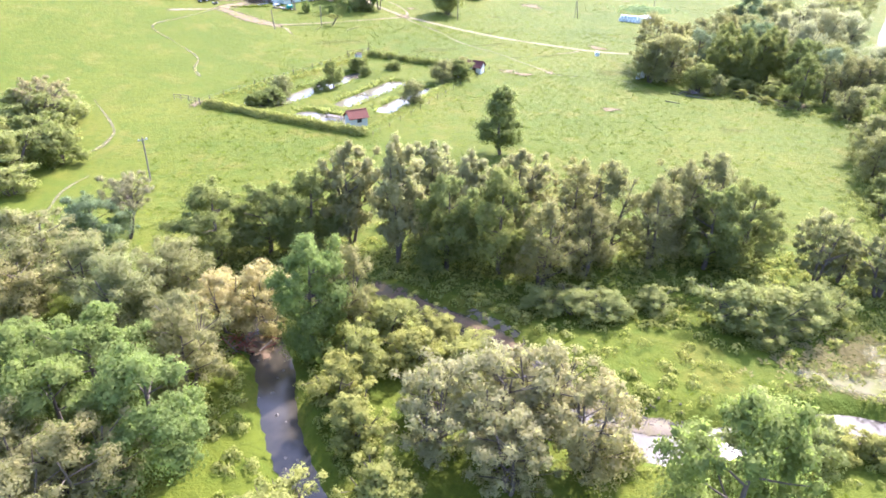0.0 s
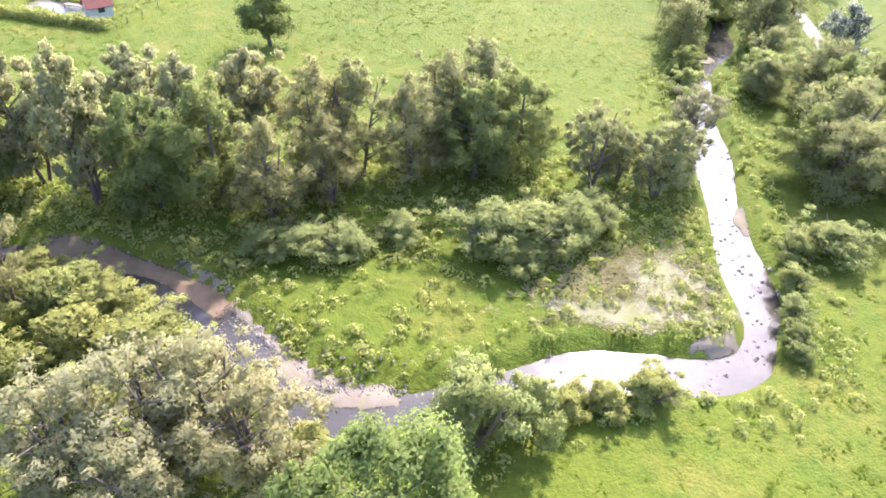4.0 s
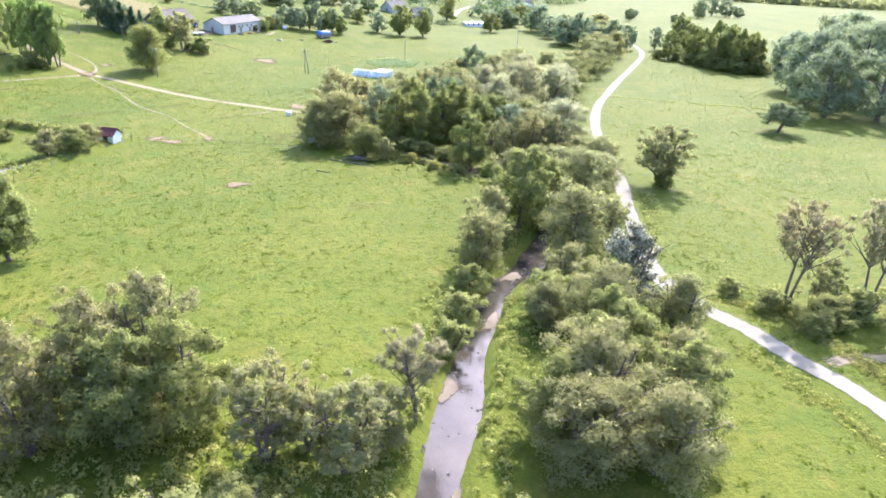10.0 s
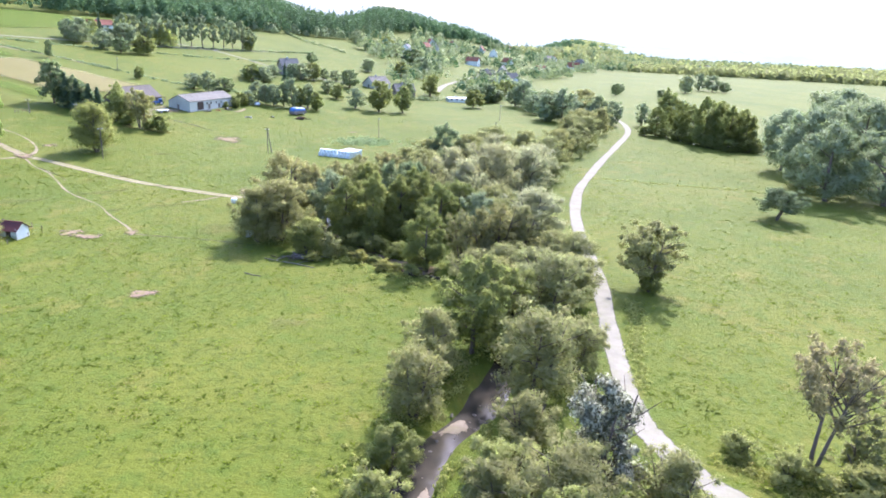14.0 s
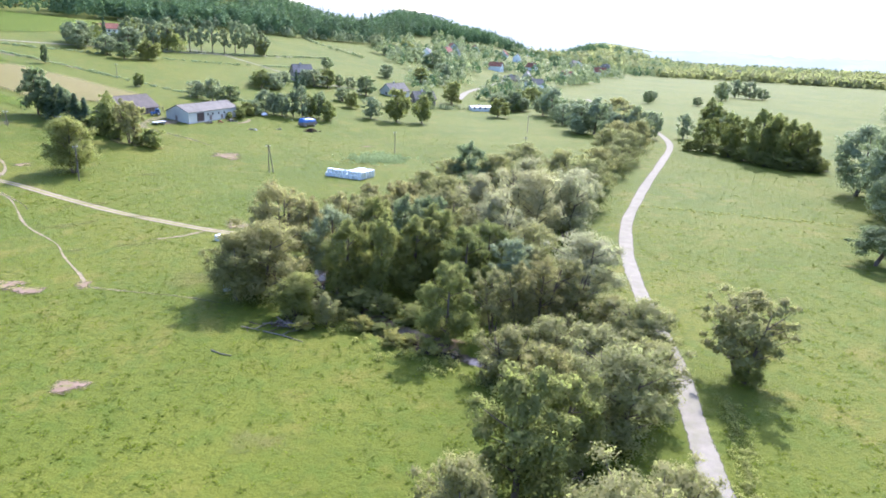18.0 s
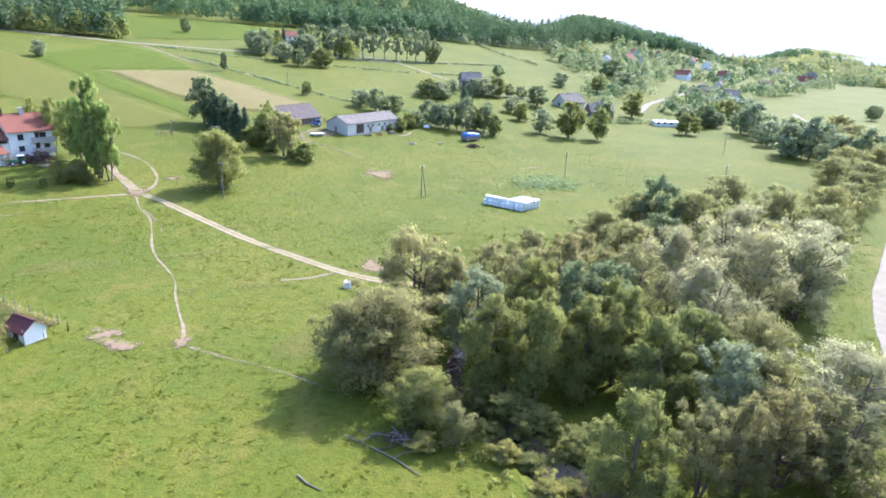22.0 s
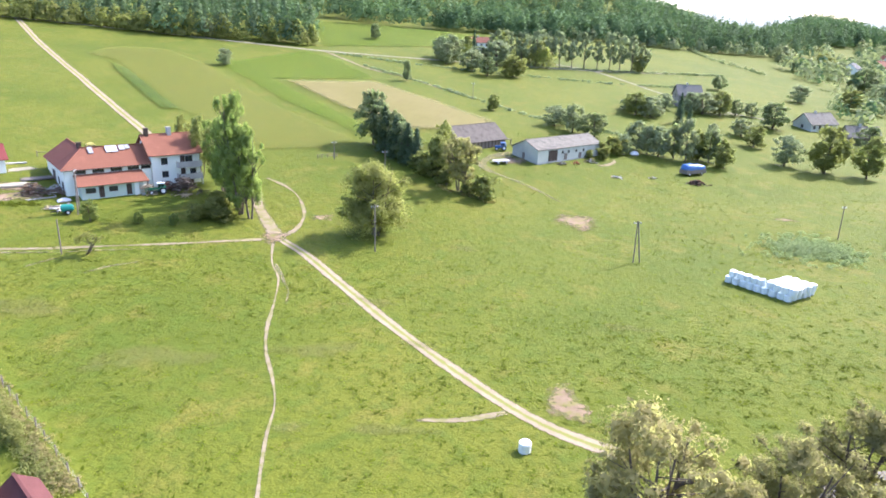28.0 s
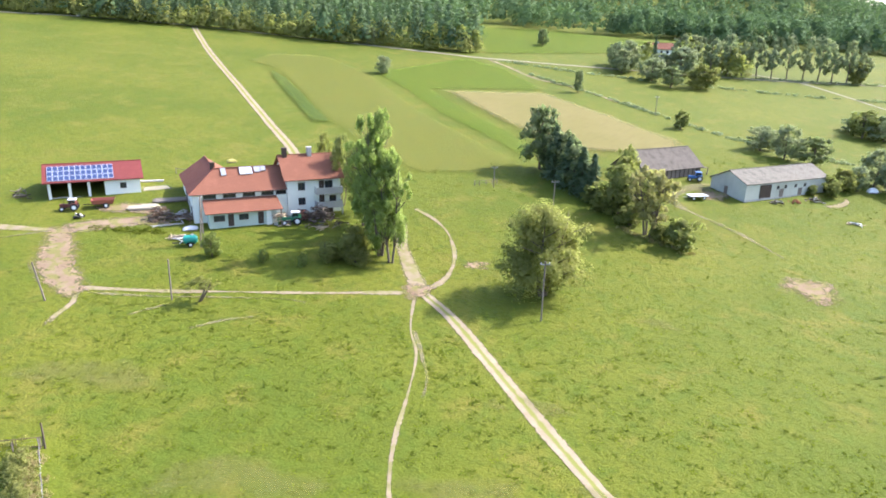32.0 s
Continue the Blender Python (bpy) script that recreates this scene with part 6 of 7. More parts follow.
# heaps and yard clutter
def heap(name, x, y, rx, ry, tall, count, length, mats, label, category, seed=1, thick=0.07, flat=0.5):
    """A loose pile of logs or boards, each piece resting in the heap."""
    rg = random.Random(seed)
    h = thing(name, x, y, 0, label, category)
    for n in range(count):
        px, py = rg.gauss(0, rx * 0.42), rg.gauss(0, ry * 0.42)
        z = tall * max(0.04, 1 - (px / rx) ** 2 - (py / ry) ** 2) * rg.uniform(0.1, 1.0)
        d = Vector((rg.gauss(0, 1), rg.gauss(0, 1), rg.gauss(0, flat * 0.35))).normalized() * length * rg.uniform(0.4, 1.0) / 2
        o = Vector((px, py, z + thick))
        v, f = tube([o - d, o + d], [thick * rg.uniform(0.7, 1.2), thick * rg.uniform(0.5, 1.0)], 6)
        v[:, 2] = np.maximum(v[:, 2], height(x + px, y + py) - height(x, y) - 0.05)
        link_part("piece", mesh_of("piece", v, f, mats[n % len(mats)]), h)


BROWNROOT = plain("earthy_roots", (0.17, 0.105, 0.065), 0.95, 0.1, 0, 2.0, 0.5)
heap("firewood_heap", -59.2, 213.6, 2.9, 2.1, 2.0, 150, 1.5, [DARKWOOD, BROWNROOT, OLDWOOD], "tangled heap of grey branches and firewood in the yard", "woodpile", 1)
heap("firewood_heap", -45.2, 225.8, 2.8, 1.7, 1.9, 110, 1.4, [PALEWOOD, OLDWOOD, PALEWOOD], "heap of pale split logs by the farmhouse", "woodpile", 2)
heap("firewood_heap", -40.6, 230.8, 3.5, 2.6, 2.6, 230, 1.7, [OLDWOOD, DARKWOOD, DARKWOOD], "heap of dark brushwood by the farmhouse", "woodpile", 3)
heap("firewood_heap", -43.4, 229.6, 2.4, 1.6, 1.7, 90, 1.5, [OLDWOOD, DARKWOOD, REDP], "long brown heap of firewood along the farmhouse", "woodpile", 13)
heap("timber_pile", -38.6, 228.5, 1.8, 0.9, 0.4, 18, 2.4, [PALEWOOD], "loose pale boards lying on the grass", "timber", 4, 0.06, 0.1)
heap("timber_pile", -51.0, 210.6, 1.9, 1.0, 0.6, 26, 2.6, [OLDWOOD, PALEWOOD, CARWHITE], "scattered pale boards and scrap on the grass", "scrap", 5, 0.07, 0.1)
heap("rubble_heap", -56.4, 216.2, 2.4, 1.7, 1.6, 90, 1.3, [BROWNROOT, OLDWOOD, CONCRETE], "heap of boards and rubble in the farmyard", "scrap", 6, 0.09)
heap("brushwood", 57.8, 160.5, 3.5, 2.2, 1.0, 46, 2.2, [PALEWOOD, OLDWOOD, REDP], "reddish heap of cut brushwood by the stream", "brushwood", 7, 0.06)
heap("brushwood", 53.5, 143.2, 3.6, 1.2, 0.7, 36, 3.2, [OLDWOOD, DARKWOOD], "fallen grey branches at the wood's edge", "brushwood", 8, 0.06)
heap("brick_heap", 22.5, 307.5, 1.4, 0.9, 0.8, 40, 0.5, [plain("brick_rubble", (0.42, 0.16, 0.09), 0.9)], "heap of red brick rubble by the barn", "rubble", 9, 0.09)
heap("brushwood", -18.6, 50.6, 2.8, 2.2, 0.7, 60, 2.4, [OLDWOOD, REDP, REDP], "washed up branches on the stream bank", "brushwood", 10, 0.05)
heap("firewood_heap", -82.5, 203.5, 2.0, 1.4, 1.3, 30, 1.6, [DARKWOOD, OLDWOOD], "dark stack of firewood behind the machine shed", "woodpile", 11)
heap("stone_heap", -68.2, 205.2, 1.0, 0.7, 0.5, 14, 0.8, [CONCRETE, RUBBER], "grey covered heap on the yard grass", "scrap", 12, 0.2)


def sheet(name, x, y, turn, w, d, h, mat, label, category):
    """A tarpaulin or tabletop over something, sagging at its rim."""
    t = thing(name, x, y, turn, label, category)
    n = 9
    pts, fs = [], []
    for j in range(n):
        for i in range(n):
            u, q = i / (n - 1) * 2 - 1, j / (n - 1) * 2 - 1
            rim = max(abs(u), abs(q))
            pts.append((u * w / 2, q * d / 2, h * (1 - rim**4 * 0.8) + 0.06 * math.sin(5 * u + 3 * q)))
    fs = [(j * n + i, j * n + i + 1, (j + 1) * n + i + 1, (j + 1) * n + i) for j in range(n - 1) for i in range(n - 1)]
    part("cover", solid(pts, fs, 0.03), mat, t)
    part("load", boxes((-w * 0.42, -d * 0.42, -0.1, w * 0.42, d * 0.42, h * 0.45)), OLDWOOD, t)


def covered_trailer():
    """A long trailer whose load bulges under a tarpaulin that is lower at one end."""
    t = thing("covered_trailer", 52.0, 320.3, 47, "farm trailer with its load under a bright blue tarpaulin", "trailer")
    n, m = 17, 13
    pts = []
    for i in range(n):
        u = i / (n - 1) * 2 - 1
        end = (1 - abs(u) ** 7) ** 0.5
        for j in range(m):
            a = math.pi * j / (m - 1)
            x, q = math.cos(a), math.sin(a)
            pts.append((u * 3.5, math.copysign(abs(x) ** 0.6, x) * 1.45 * (0.7 + 0.3 * end), 1.6 + q**0.6 * (1.35 - 0.3 * u) * (0.25 + 0.75 * end) + 0.05 * math.sin(9 * u + 3 * a)))
    fs = [(i * m + j, (i + 1) * m + j, (i + 1) * m + j + 1, i * m + j + 1) for i in range(n - 1) for j in range(m - 1)]
    fs += [tuple(range(m)), tuple(range((n - 1) * m, n * m))]
    part("tarpaulin", solid(pts, fs), BLUEP, t, "bright blue tarpaulin")
    part("side_boards", boxes((-3.45, -1.4, 0.55, 3.45, 1.4, 1.75)), OLDWOOD, t, "weathered side boards")
    part("drawbar", boxes((3.4, -0.08, 0.5, 5.0, 0.08, 0.62)), GREYMETAL, t)
    for x in (-2.2, 2.2):
        for q in (-1.1, 1.1):
            wheel(t, x, q, 0.45, 0.26)


covered_trailer()
heap("earth_heap", 53.2, 310.4, 2.4, 1.5, 1.1, 110, 1.0, [BROWNROOT, DARKWOOD], "low dark heap of old manure in the meadow", "heap", 21, 0.14)
heap("timber_pile", 33.8, 302.0, 1.6, 0.9, 0.5, 20, 1.2, [PALEWOOD, CARWHITE, CONCRETE], "small scatter of pale scrap in the grass", "scrap", 22, 0.1)
heap("timber_pile", 42.4, 308.2, 1.0, 0.7, 0.4, 12, 0.9, [OLDWOOD, CONCRETE], "few grey stones and boards in the grass", "scrap", 23, 0.1)
heap("timber_pile", 19.4, 303.6, 1.6, 0.8, 0.9, 30, 1.4, [OLDWOOD, DARKWOOD, GREYMETAL], "boards and scrap leaning by the barn wall", "scrap", 24, 0.08)
heap("timber_pile", 25.6, 311.4, 2.0, 0.7, 0.9, 36, 1.3, [DARKWOOD, OLDWOOD, CONCRETE], "dark clutter along the barn wall", "scrap", 25, 0.09)


def plank_stack(x, y, turn, long, wide, layers, mat, label):
    """Boards laid side by side in layers, each a little out of line."""
    s = thing("plank_stack", x, y, turn, label, "timber")
    rg = random.Random(int(x * 10))
    for k in range(layers):
        for n in range(int(wide / 0.26)):
            dx, q = rg.uniform(-0.35, 0.35), -wide / 2 + n * 0.26
            part("plank", boxes((-long / 2 + dx, q, k * 0.13 - 0.06, long / 2 + dx, q + 0.22, k * 0.13 + 0.06)), mat, s, at=Matrix.Rotation(rg.uniform(-0.03, 0.03), 4, "Z"))


plank_stack(-65.4, 214.6, 50, 4.2, 3.9, 2, plain("bleached_boards", (0.40, 0.35, 0.26), 0.9, 0.05, 0, 3.0, 0.5), "low stack of pale sawn planks in the farmyard")
plank_stack(-56.3, 212.8, 63, 4.8, 0.5, 2, CONCRETE, "long pale slabs stacked along the farmyard edge")
plank_stack(-74.4, 222.6, 50, 4.0, 0.9, 2, CONCRETE, "stack of pale slabs behind the machine shed")
plank_stack(-64.8, 219.4, 58, 5.2, 2.6, 2, OLDWOOD, "grey old boards laid beside the farmhouse")

sheet("covered_stack", -63.2, 215.4, 50, 1.7, 1.2, 0.7, paint("cream_sheet", (0.44, 0.42, 0.26), 0.7), "pile under a cream sheet in the farmyard", "tarpaulin")
sheet("covered_stack", -52.6, 214.2, 58, 2.3, 1.4, 0.5, paint("dull_white_sheet", (0.58, 0.58, 0.57), 0.6), "pile under a white sheet in the farmyard", "tarpaulin")
v = thing("flat_trailer", 5.7, 293.2, 45, "flat white-topped farm cart by the barn", "cart")
part("bed", boxes((-2.0, -1.05, 0.78, 2.0, 1.05, 0.9)), CARWHITE, v, "flat white bed")
part("chassis", boxes((-1.8, -0.4, 0.55, 1.8, 0.4, 0.775)), RUBBER, v)
part("drawbar", boxes((-3.2, -0.06, 0.5, -1.8, 0.06, 0.6)), GREYMETAL, v)
for x in (-1.2, 1.2):
    for q in (-0.75, 0.75):
        wheel(v, x, q, 0.38, 0.2)
sheet("covered_stack", 35.6, 329.4, 30, 2.2, 1.4, 1.1, CARWHITE, "white covered box under the orchard trees", "tarpaulin")
sheet("covered_stack", -73.6, 240, 60, 1.9, 1.1, 0.6, paint("yellow_paint", (0.42, 0.36, 0.08)), "yellow farm implement on the slope", "implement")


# houses of the village and the hill
def far_house(x, y, turn, w, d, e, r, wall, roof, label, storeys=1, name="village_house"):
    h = thing(name, x, y, turn, label, "house")
    gable_body("wall", h, w, d, e, r, wall, base=-2.0)
    gable_roof(h, w, d, e, r, roof, over=0.5, thick=0.18)
    for s in range(storeys):
        for k in range(max(2, int(w / 3))):
            window(h, 0.9 + k * (w - 1.8) / max(1, int(w / 3)), 1.0 + 2.7 * s, 1.1, 1.3, 0.0)
        window(h, d * 0.55, 1.0 + 2.7 * s, 1.1, 1.3, -0.003, "left")
    part("chimney", boxes((w * 0.4, d * 0.45, r - 0.6, w * 0.4 + 0.7, d * 0.45 + 0.7, r + 1.0)), CONCRETE, h)


far_house(43.5, 421.5, 20, 9.5, 8, 4.8, 8.4, plain("grey_timber", (0.3, 0.27, 0.23), 0.9, 0.2), DARKROOF, "tall grey timber house on the slope", 2)
far_house(93, 420, 40, 13, 9, 2.8, 6.5, LIMEWALL, ASBESTOS, "low farmhouse with a pale grey roof", 1)
far_house(-68, 484, 25, 13, 8, 3, 5.6, WHITE, REDROOF, "white house with a red roof below the forest", 1)
far_house(104, 408, 15, 11, 8, 2.6, 6.0, OLDWOOD, ASBESTOS, "old cottage with a grey roof", 1)
far_house(133, 406, 10, 11, 5, 1.8, 2.2, WHITE, plain("white_sheet_roof", (0.8, 0.8, 0.78), 0.5), "low white-roofed shelter in the meadow", 1, "shelter")
rv = random.Random(12)
LOOKS = ((WHITE, REDROOF, "white house with a red roof in the far village"), (LIMEWALL, ASBESTOS, "pale house with a grey roof in the far village"), (WHITE, DARKROOF, "white house with a dark roof in the far village"), (PALEGREEN, REDROOF, "pale green house with a red roof in the far village"))
for n in range(24):
    y = rv.uniform(455, 1000)
    x = rv.uniform(np.interp(y, [455, 560, 700, 860, 1000], [135, 140, 130, 200, 330]), np.interp(y, [455, 560, 640, 850, 1000], [200, 212, 280, 420, 680]))
    wall, roof, label = LOOKS[n % 4]
    far_house(x, y, rv.uniform(0, 180), rv.uniform(9, 14), rv.uniform(7, 9), rv.uniform(3, 5.2), rv.uniform(7, 9), wall, roof, label, 1 + n % 2)


# stones in the stream
def stream_stones():
    rg = np.random.default_rng(9)
    line = RIVER_LINE[RIVER_LINE[:, 1] < 175]
    k = rg.integers(0, len(line), 1500)
    p = line[k] + rg.normal(0, 1.5, (1500, 2))
    near_bars = rg.uniform(0, 1, 1500) < 0.35 + 0.65 * (np.sin(p[:, 0] * 0.22) * np.cos(p[:, 1] * 0.19) > 0.1)
    p = p[near_bars]
    bar = np.array(BENCH[-5:])
    q = rg.uniform(0, 3.99, 900)
    k = q.astype(int)
    p = np.concatenate([p, bar[k] + (bar[k + 1] - bar[k]) * (q - k)[:, None] + rg.normal(0, 0.75, (900, 2))])
    z = land(p[:, 0], p[:, 1])
    low = z < -3.4
    low[-900:] = True
    p, z = p[low], np.maximum(z[low], -3.8)
    s = np.r_[rg.uniform(0.08, 0.3, len(p) - 900), rg.uniform(0.06, 0.2, 900)]
    base = np.array([(1, 0, 0), (0.3, 0.9, 0), (-0.8, 0.6, 0), (-0.8, -0.5, 0), (0.3, -0.9, 0), (0.1, 0, 0.75), (0, 0.1, -0.6)])
    v = np.c_[p, z][:, None] + base[None] * s[:, None, None] * rg.uniform(0.7, 1.3, (len(p), 7, 3))
    f = np.array([(0, 1, 5), (1, 2, 5), (2, 3, 5), (3, 4, 5), (4, 0, 5), (1, 0, 6), (2, 1, 6), (3, 2, 6), (4, 3, 6), (0, 4, 6)])
    fs = (np.arange(len(p))[:, None, None] * 7 + f[None]).reshape(-1, 3)
    tagged(new("stream_stones", mesh_of("stream_stones", v.reshape(-1, 3), fs, plain("river_stone", (0.23, 0.195, 0.155), 0.9, 0.1, 0, 2.0, 0.5))), "pale stones and cobbles in the stream bed", "stones", kind="stuff")


stream_stones()


# fallen branches at the wood's edge
for line, thick in (([(50.9, 142.0), (53.2, 140.6), (55.8, 138.5)], 0.1), ([(45.5, 137.2), (46.6, 136.2), (48, 135.5)], 0.1), ([(53.2, 140.6), (53.9, 141.6), (55.3, 142.0)], 0.07)):
    x, y = line[0]
    log = thing("fallen_branch", x, y, 0, "grey bleached fallen branch lying in the grass", "branch")
    v, f = tube([(u - x, w - y, thick * 0.8) for u, w in line], [thick, thick * 0.8, thick * 0.45], 7)
    link_part("limb", mesh_of("limb", v, f, DEADBARK, True), log)

FARM = "trees around the farm"
stand("poplar", [(-26.8, 228.8, 22.2, 6.8), (-22.4, 226.7, 17.2, 7.2), (-25.0, 227.4, 16.8, 7.4), (-31.0, 231.6, 15.6, 6.6), (-34.2, 234.4, 15.4, 6.2)], "tall fresh green poplar beside the farm track", "poplar_tree", group=FARM)
stand("bright_tree", [(-42.4, 238.6, 13.2, 5.0), (-38.4, 238.0, 12.6, 5.0), (-48.6, 240.6, 11.8, 3.4)], "sunlit yellow-green young tree behind the poplars", "young_tree", group=FARM)
stand("green_shrub", [(-30.0, 227.5, 3.4, 4.0)], "leafy green undergrowth below the poplars", "shrub", "shrub")
stand("dark_shrub", [(-29, 220.6, 3.1, 3.1), (-27.5, 223.5, 4, 5), (10, 264.4, 5.4, 5.6), (-25.5, 222.8, 2.5, 4)], "dense dark green shrub by the farm", "shrub", "shrub")
stand("dark_tree", [(-26.5, 285.2, 14.2, 9.0), (-23.5, 284, 12, 7.5), (-15.5, 279, 9.5, 7.5), (-19.5, 282.5, 10.5, 7.5)], "dense dark tree in the row by the barn", "farm_tree", group="tree row by the barn")
stand("spruce", [(-21.5, 282.0, 11.4, 9.0), (-17.5, 279.5, 10.4, 8.6), (-13.4, 277.4, 9.8, 8.2), (-10.6, 276.3, 9.2, 7.6)], "dark spruce in the row by the barn", "spruce_tree", group="spruce row by the barn")
stand("round_tree", [(-3.9, 272.5, 9.6, 8.8), (-0.5, 275, 9, 8), (-6, 280, 9, 7)], "leafy green tree by the barn", "farm_tree", group=FARM)
stand("dark_shrub", [(0, 268.5, 4.5, 5), (-5, 272, 5, 6), (6.3, 266, 3, 4), (-9, 275, 4.5, 5), (27.5, 321, 4, 4), (28.5, 317.5, 3.5, 3.6), (24.5, 316, 2.4, 2.6), (30, 326, 5, 6)], "dense shrub beside the barn", "shrub", "shrub")
stand("bright_tree", [(-6.4, 284.6, 10.2, 5.6)], "sunlit yellow-green tree beside the old barn", "farm_tree", group=FARM)
stand("open_willow", [(3.9, 266.2, 12.4, 8.4)], "half open tree with a pale trunk by the barn", "farm_tree", group=FARM)
stand("fresh_tree", [(-42.6, 210.3, 3.8, 3.1), (-36, 214, 2.1, 1.7), (-31, 217, 2.2, 1.8)], "young fruit tree on the farm slope", "fruit_tree", group=FARM)
stand("apple", [(-33.8, 201.2, 3.4, 4.8)], "small crooked apple tree by the track", "apple_tree", group=FARM)
FAR_KINDS = ("garden_tree", "dark_tree", "alder", "garden_tree")
rows = [(-112.4, 337.6, 6.2, 6.5), (-54, 370, 7.9, 4), (-13.9, 351.3, 5.3, 4.6), (8.7, 345.3, 6.7, 9), (15, 342, 9.2, 8), (22.1, 341.8, 7.7, 9), (29.7, 388.6, 8.2, 10), (35.4, 335.6, 9, 9), (-154.5, 380, 7.9, 7.5), (-109.7, 456.3, 8.2, 7.2), (-25.9, 420.5, 9, 13)]
rows += [(-43.2, 417, 9.4, 11), (-57.9, 422.9, 9.9, 9), (-35, 412, 8, 10), (20, 501.2, 9.5, 8.9), (42, 333, 9, 8), (49.6, 333.2, 13, 6.5), (56.1, 337.6, 10.1, 8), (60, 334, 8, 7), (77.5, 351.4, 9.5, 9)]
rows += [(66.5, 385.8, 6.5, 8.4), (78.7, 412.4, 10, 13), (125.3, 423.9, 12, 12), (35.3, 389.8, 7.7, 11), (53.1, 415.4, 8.9, 14), (269.5, 487, 8.6, 8.9), (364, 555.9, 12.3, 12.4)]
rows += [(379, 559.8, 14.6, 11), (386, 551, 14, 14), (391, 541.9, 8.6, 11), (163.3, 421.4, 11, 12.9), (192.6, 461, 11, 15), (150, 425, 8, 10), (109, 400, 9, 9), (70, 372, 7, 8), (32.6, 327.6, 6, 5), (38.8, 333, 9, 5.6), (46.3, 334.6, 10.4, 6), (52.9, 336.6, 9, 6), (56.8, 367.2, 6.3, 4.7)]
for n, (x, y, h, w) in enumerate(rows):
    tree(FAR_KINDS[n % 4], x, y, h, w, "green broadleaf tree standing in the far pasture", "field_tree", variant=n % 2)
for n, x in enumerate(np.linspace(-42, 22, 13)):
    tree("avenue", x, 447.5 + (x + 42) * 0.87 + 2 * math.sin(5 * n), 16 + 2.5 * math.sin(3 * n), 8.5, "slim tree in the avenue along the hill road", "avenue_tree", group="avenue along the hill road", variant=n % 2)


# ---- far woods, village trees, grass: uncountable foliage ----
def tufts(name, xy, tall, wide, blades, material, label, category, rng, curl=0.35):
    """Clumps of upright blades on the ground, in one mesh."""
    n = len(xy)
    z = land(xy[:, 0], xy[:, 1])
    c = np.repeat(np.c_[xy, z], blades, 0)
    h, w = np.repeat(tall, blades) * rng.uniform(0.6, 1.2, n * blades), np.repeat(wide, blades)
    a = rng.uniform(0, 6.28, n * blades)
    off = np.c_[np.cos(a), np.sin(a), 0 * a]
    root = c + off * (w * rng.uniform(0, 0.5, n * blades))[:, None] - np.array([0, 0, 0.03])
    b = np.c_[-np.sin(a), np.cos(a), 0 * a] * (w * 0.22)[:, None]
    tip = root + off * (w * rng.uniform(0.5, 1.5, n * blades))[:, None] + np.c_[0 * a, 0 * a, h]
    mid = root + (tip - root) * 0.45 + np.c_[0 * a, 0 * a, h * curl * 0.4]
    v = np.stack([root - b * 0.6, root + b * 0.6, mid + b, tip, mid - b], 1).reshape(-1, 3)
    i = np.arange(n * blades)[:, None] * 5
    f = (i + np.array([[0, 1, 2, 3, 4]]))
    me = mesh_of(name, v, f, material)
    return tagged(new(name, me), label, category, kind="stuff")


def free_of_water(x, y, gap=0.4):
    d = away_from(RIVER_LINE, x, y)
    ok = d > 3.0 + gap
    for (ax, ay), (bx, by), w in PONDS:
        ok &= away_from(((ax, ay), (bx, by)), x, y) > w / 2 + 0.8
    return ok


LANES = [(ROAD, 2.0), (TRACK_LINE, 1.7), (PATH_LINE, 0.8)]


def free_of_lanes(x, y):
    ok = np.ones(len(x), bool)
    for line, gap in LANES:
        ok &= away_from(line, x, y) > gap
    return ok


def meadow(n, box, rng):
    x, y = rng.uniform(box[0], box[1], n), rng.uniform(box[2], box[3], n)
    ok = free_of_water(x, y, 1.0) & free_of_lanes(x, y)
    clump = np.sin(x * 0.9 + 2 * np.sin(y * 0.31)) * np.sin(y * 0.8 + 2 * np.sin(x * 0.27)) + rng.normal(0, 0.5, n)
    ok &= clump > 0.15
    return np.c_[x, y][ok]


r = np.random.default_rng(21)
xy = meadow(26000, (-45, 130, 20, 215), r)
tufts("grass_tufts", xy, r.uniform(0.06, 0.17, len(xy)), r.uniform(0.2, 0.5, len(xy)), 4, LEAVES["blade"], "short uneven tufts of grazed meadow grass", "grass", r)
xy = meadow(12000, (-70, 100, 205, 330), r)
tufts("grass_tufts", xy, r.uniform(0.06, 0.16, len(xy)), r.uniform(0.3, 0.6, len(xy)), 3, LEAVES["blade"], "short uneven tufts of grass on the farm slope", "grass", r)

xy = meadow(12000, (88, 215, 60, 300), r)
tufts("grass_tufts", xy, r.uniform(0.06, 0.16, len(xy)), r.uniform(0.3, 0.6, len(xy)), 3, LEAVES["blade"], "short uneven tufts of grass across the road", "grass", r)


# darker tussocks that the cattle leave standing
for n, box, what in ((9000, (-45, 96, 72, 215), "dark grass tussocks scattered over the grazed meadow"), (6500, (-60, 110, 190, 330), "dark grass tussocks on the farm meadow"), (5500, (88, 215, 60, 300), "dark grass tussocks across the road"), (900, (40, 92, 20, 56), "dark grass tussocks by the stream")):
    x, y = r.uniform(box[0], box[1], n), r.uniform(box[2], box[3], n)
    thick = np.sin(x * 0.11 + 2 * np.sin(y * 0.07)) * np.sin(y * 0.09 + 1) + r.normal(0, 0.6, n) > -0.3
    xy = np.c_[x, y][free_of_water(x, y, 1.0) & free_of_lanes(x, y) & thick]
    tufts("grass_tussocks", xy, r.uniform(0.06, 0.2, len(xy)), r.uniform(0.22, 0.5, len(xy)), 5, LEAVES["tussock"], what, "grass", r)


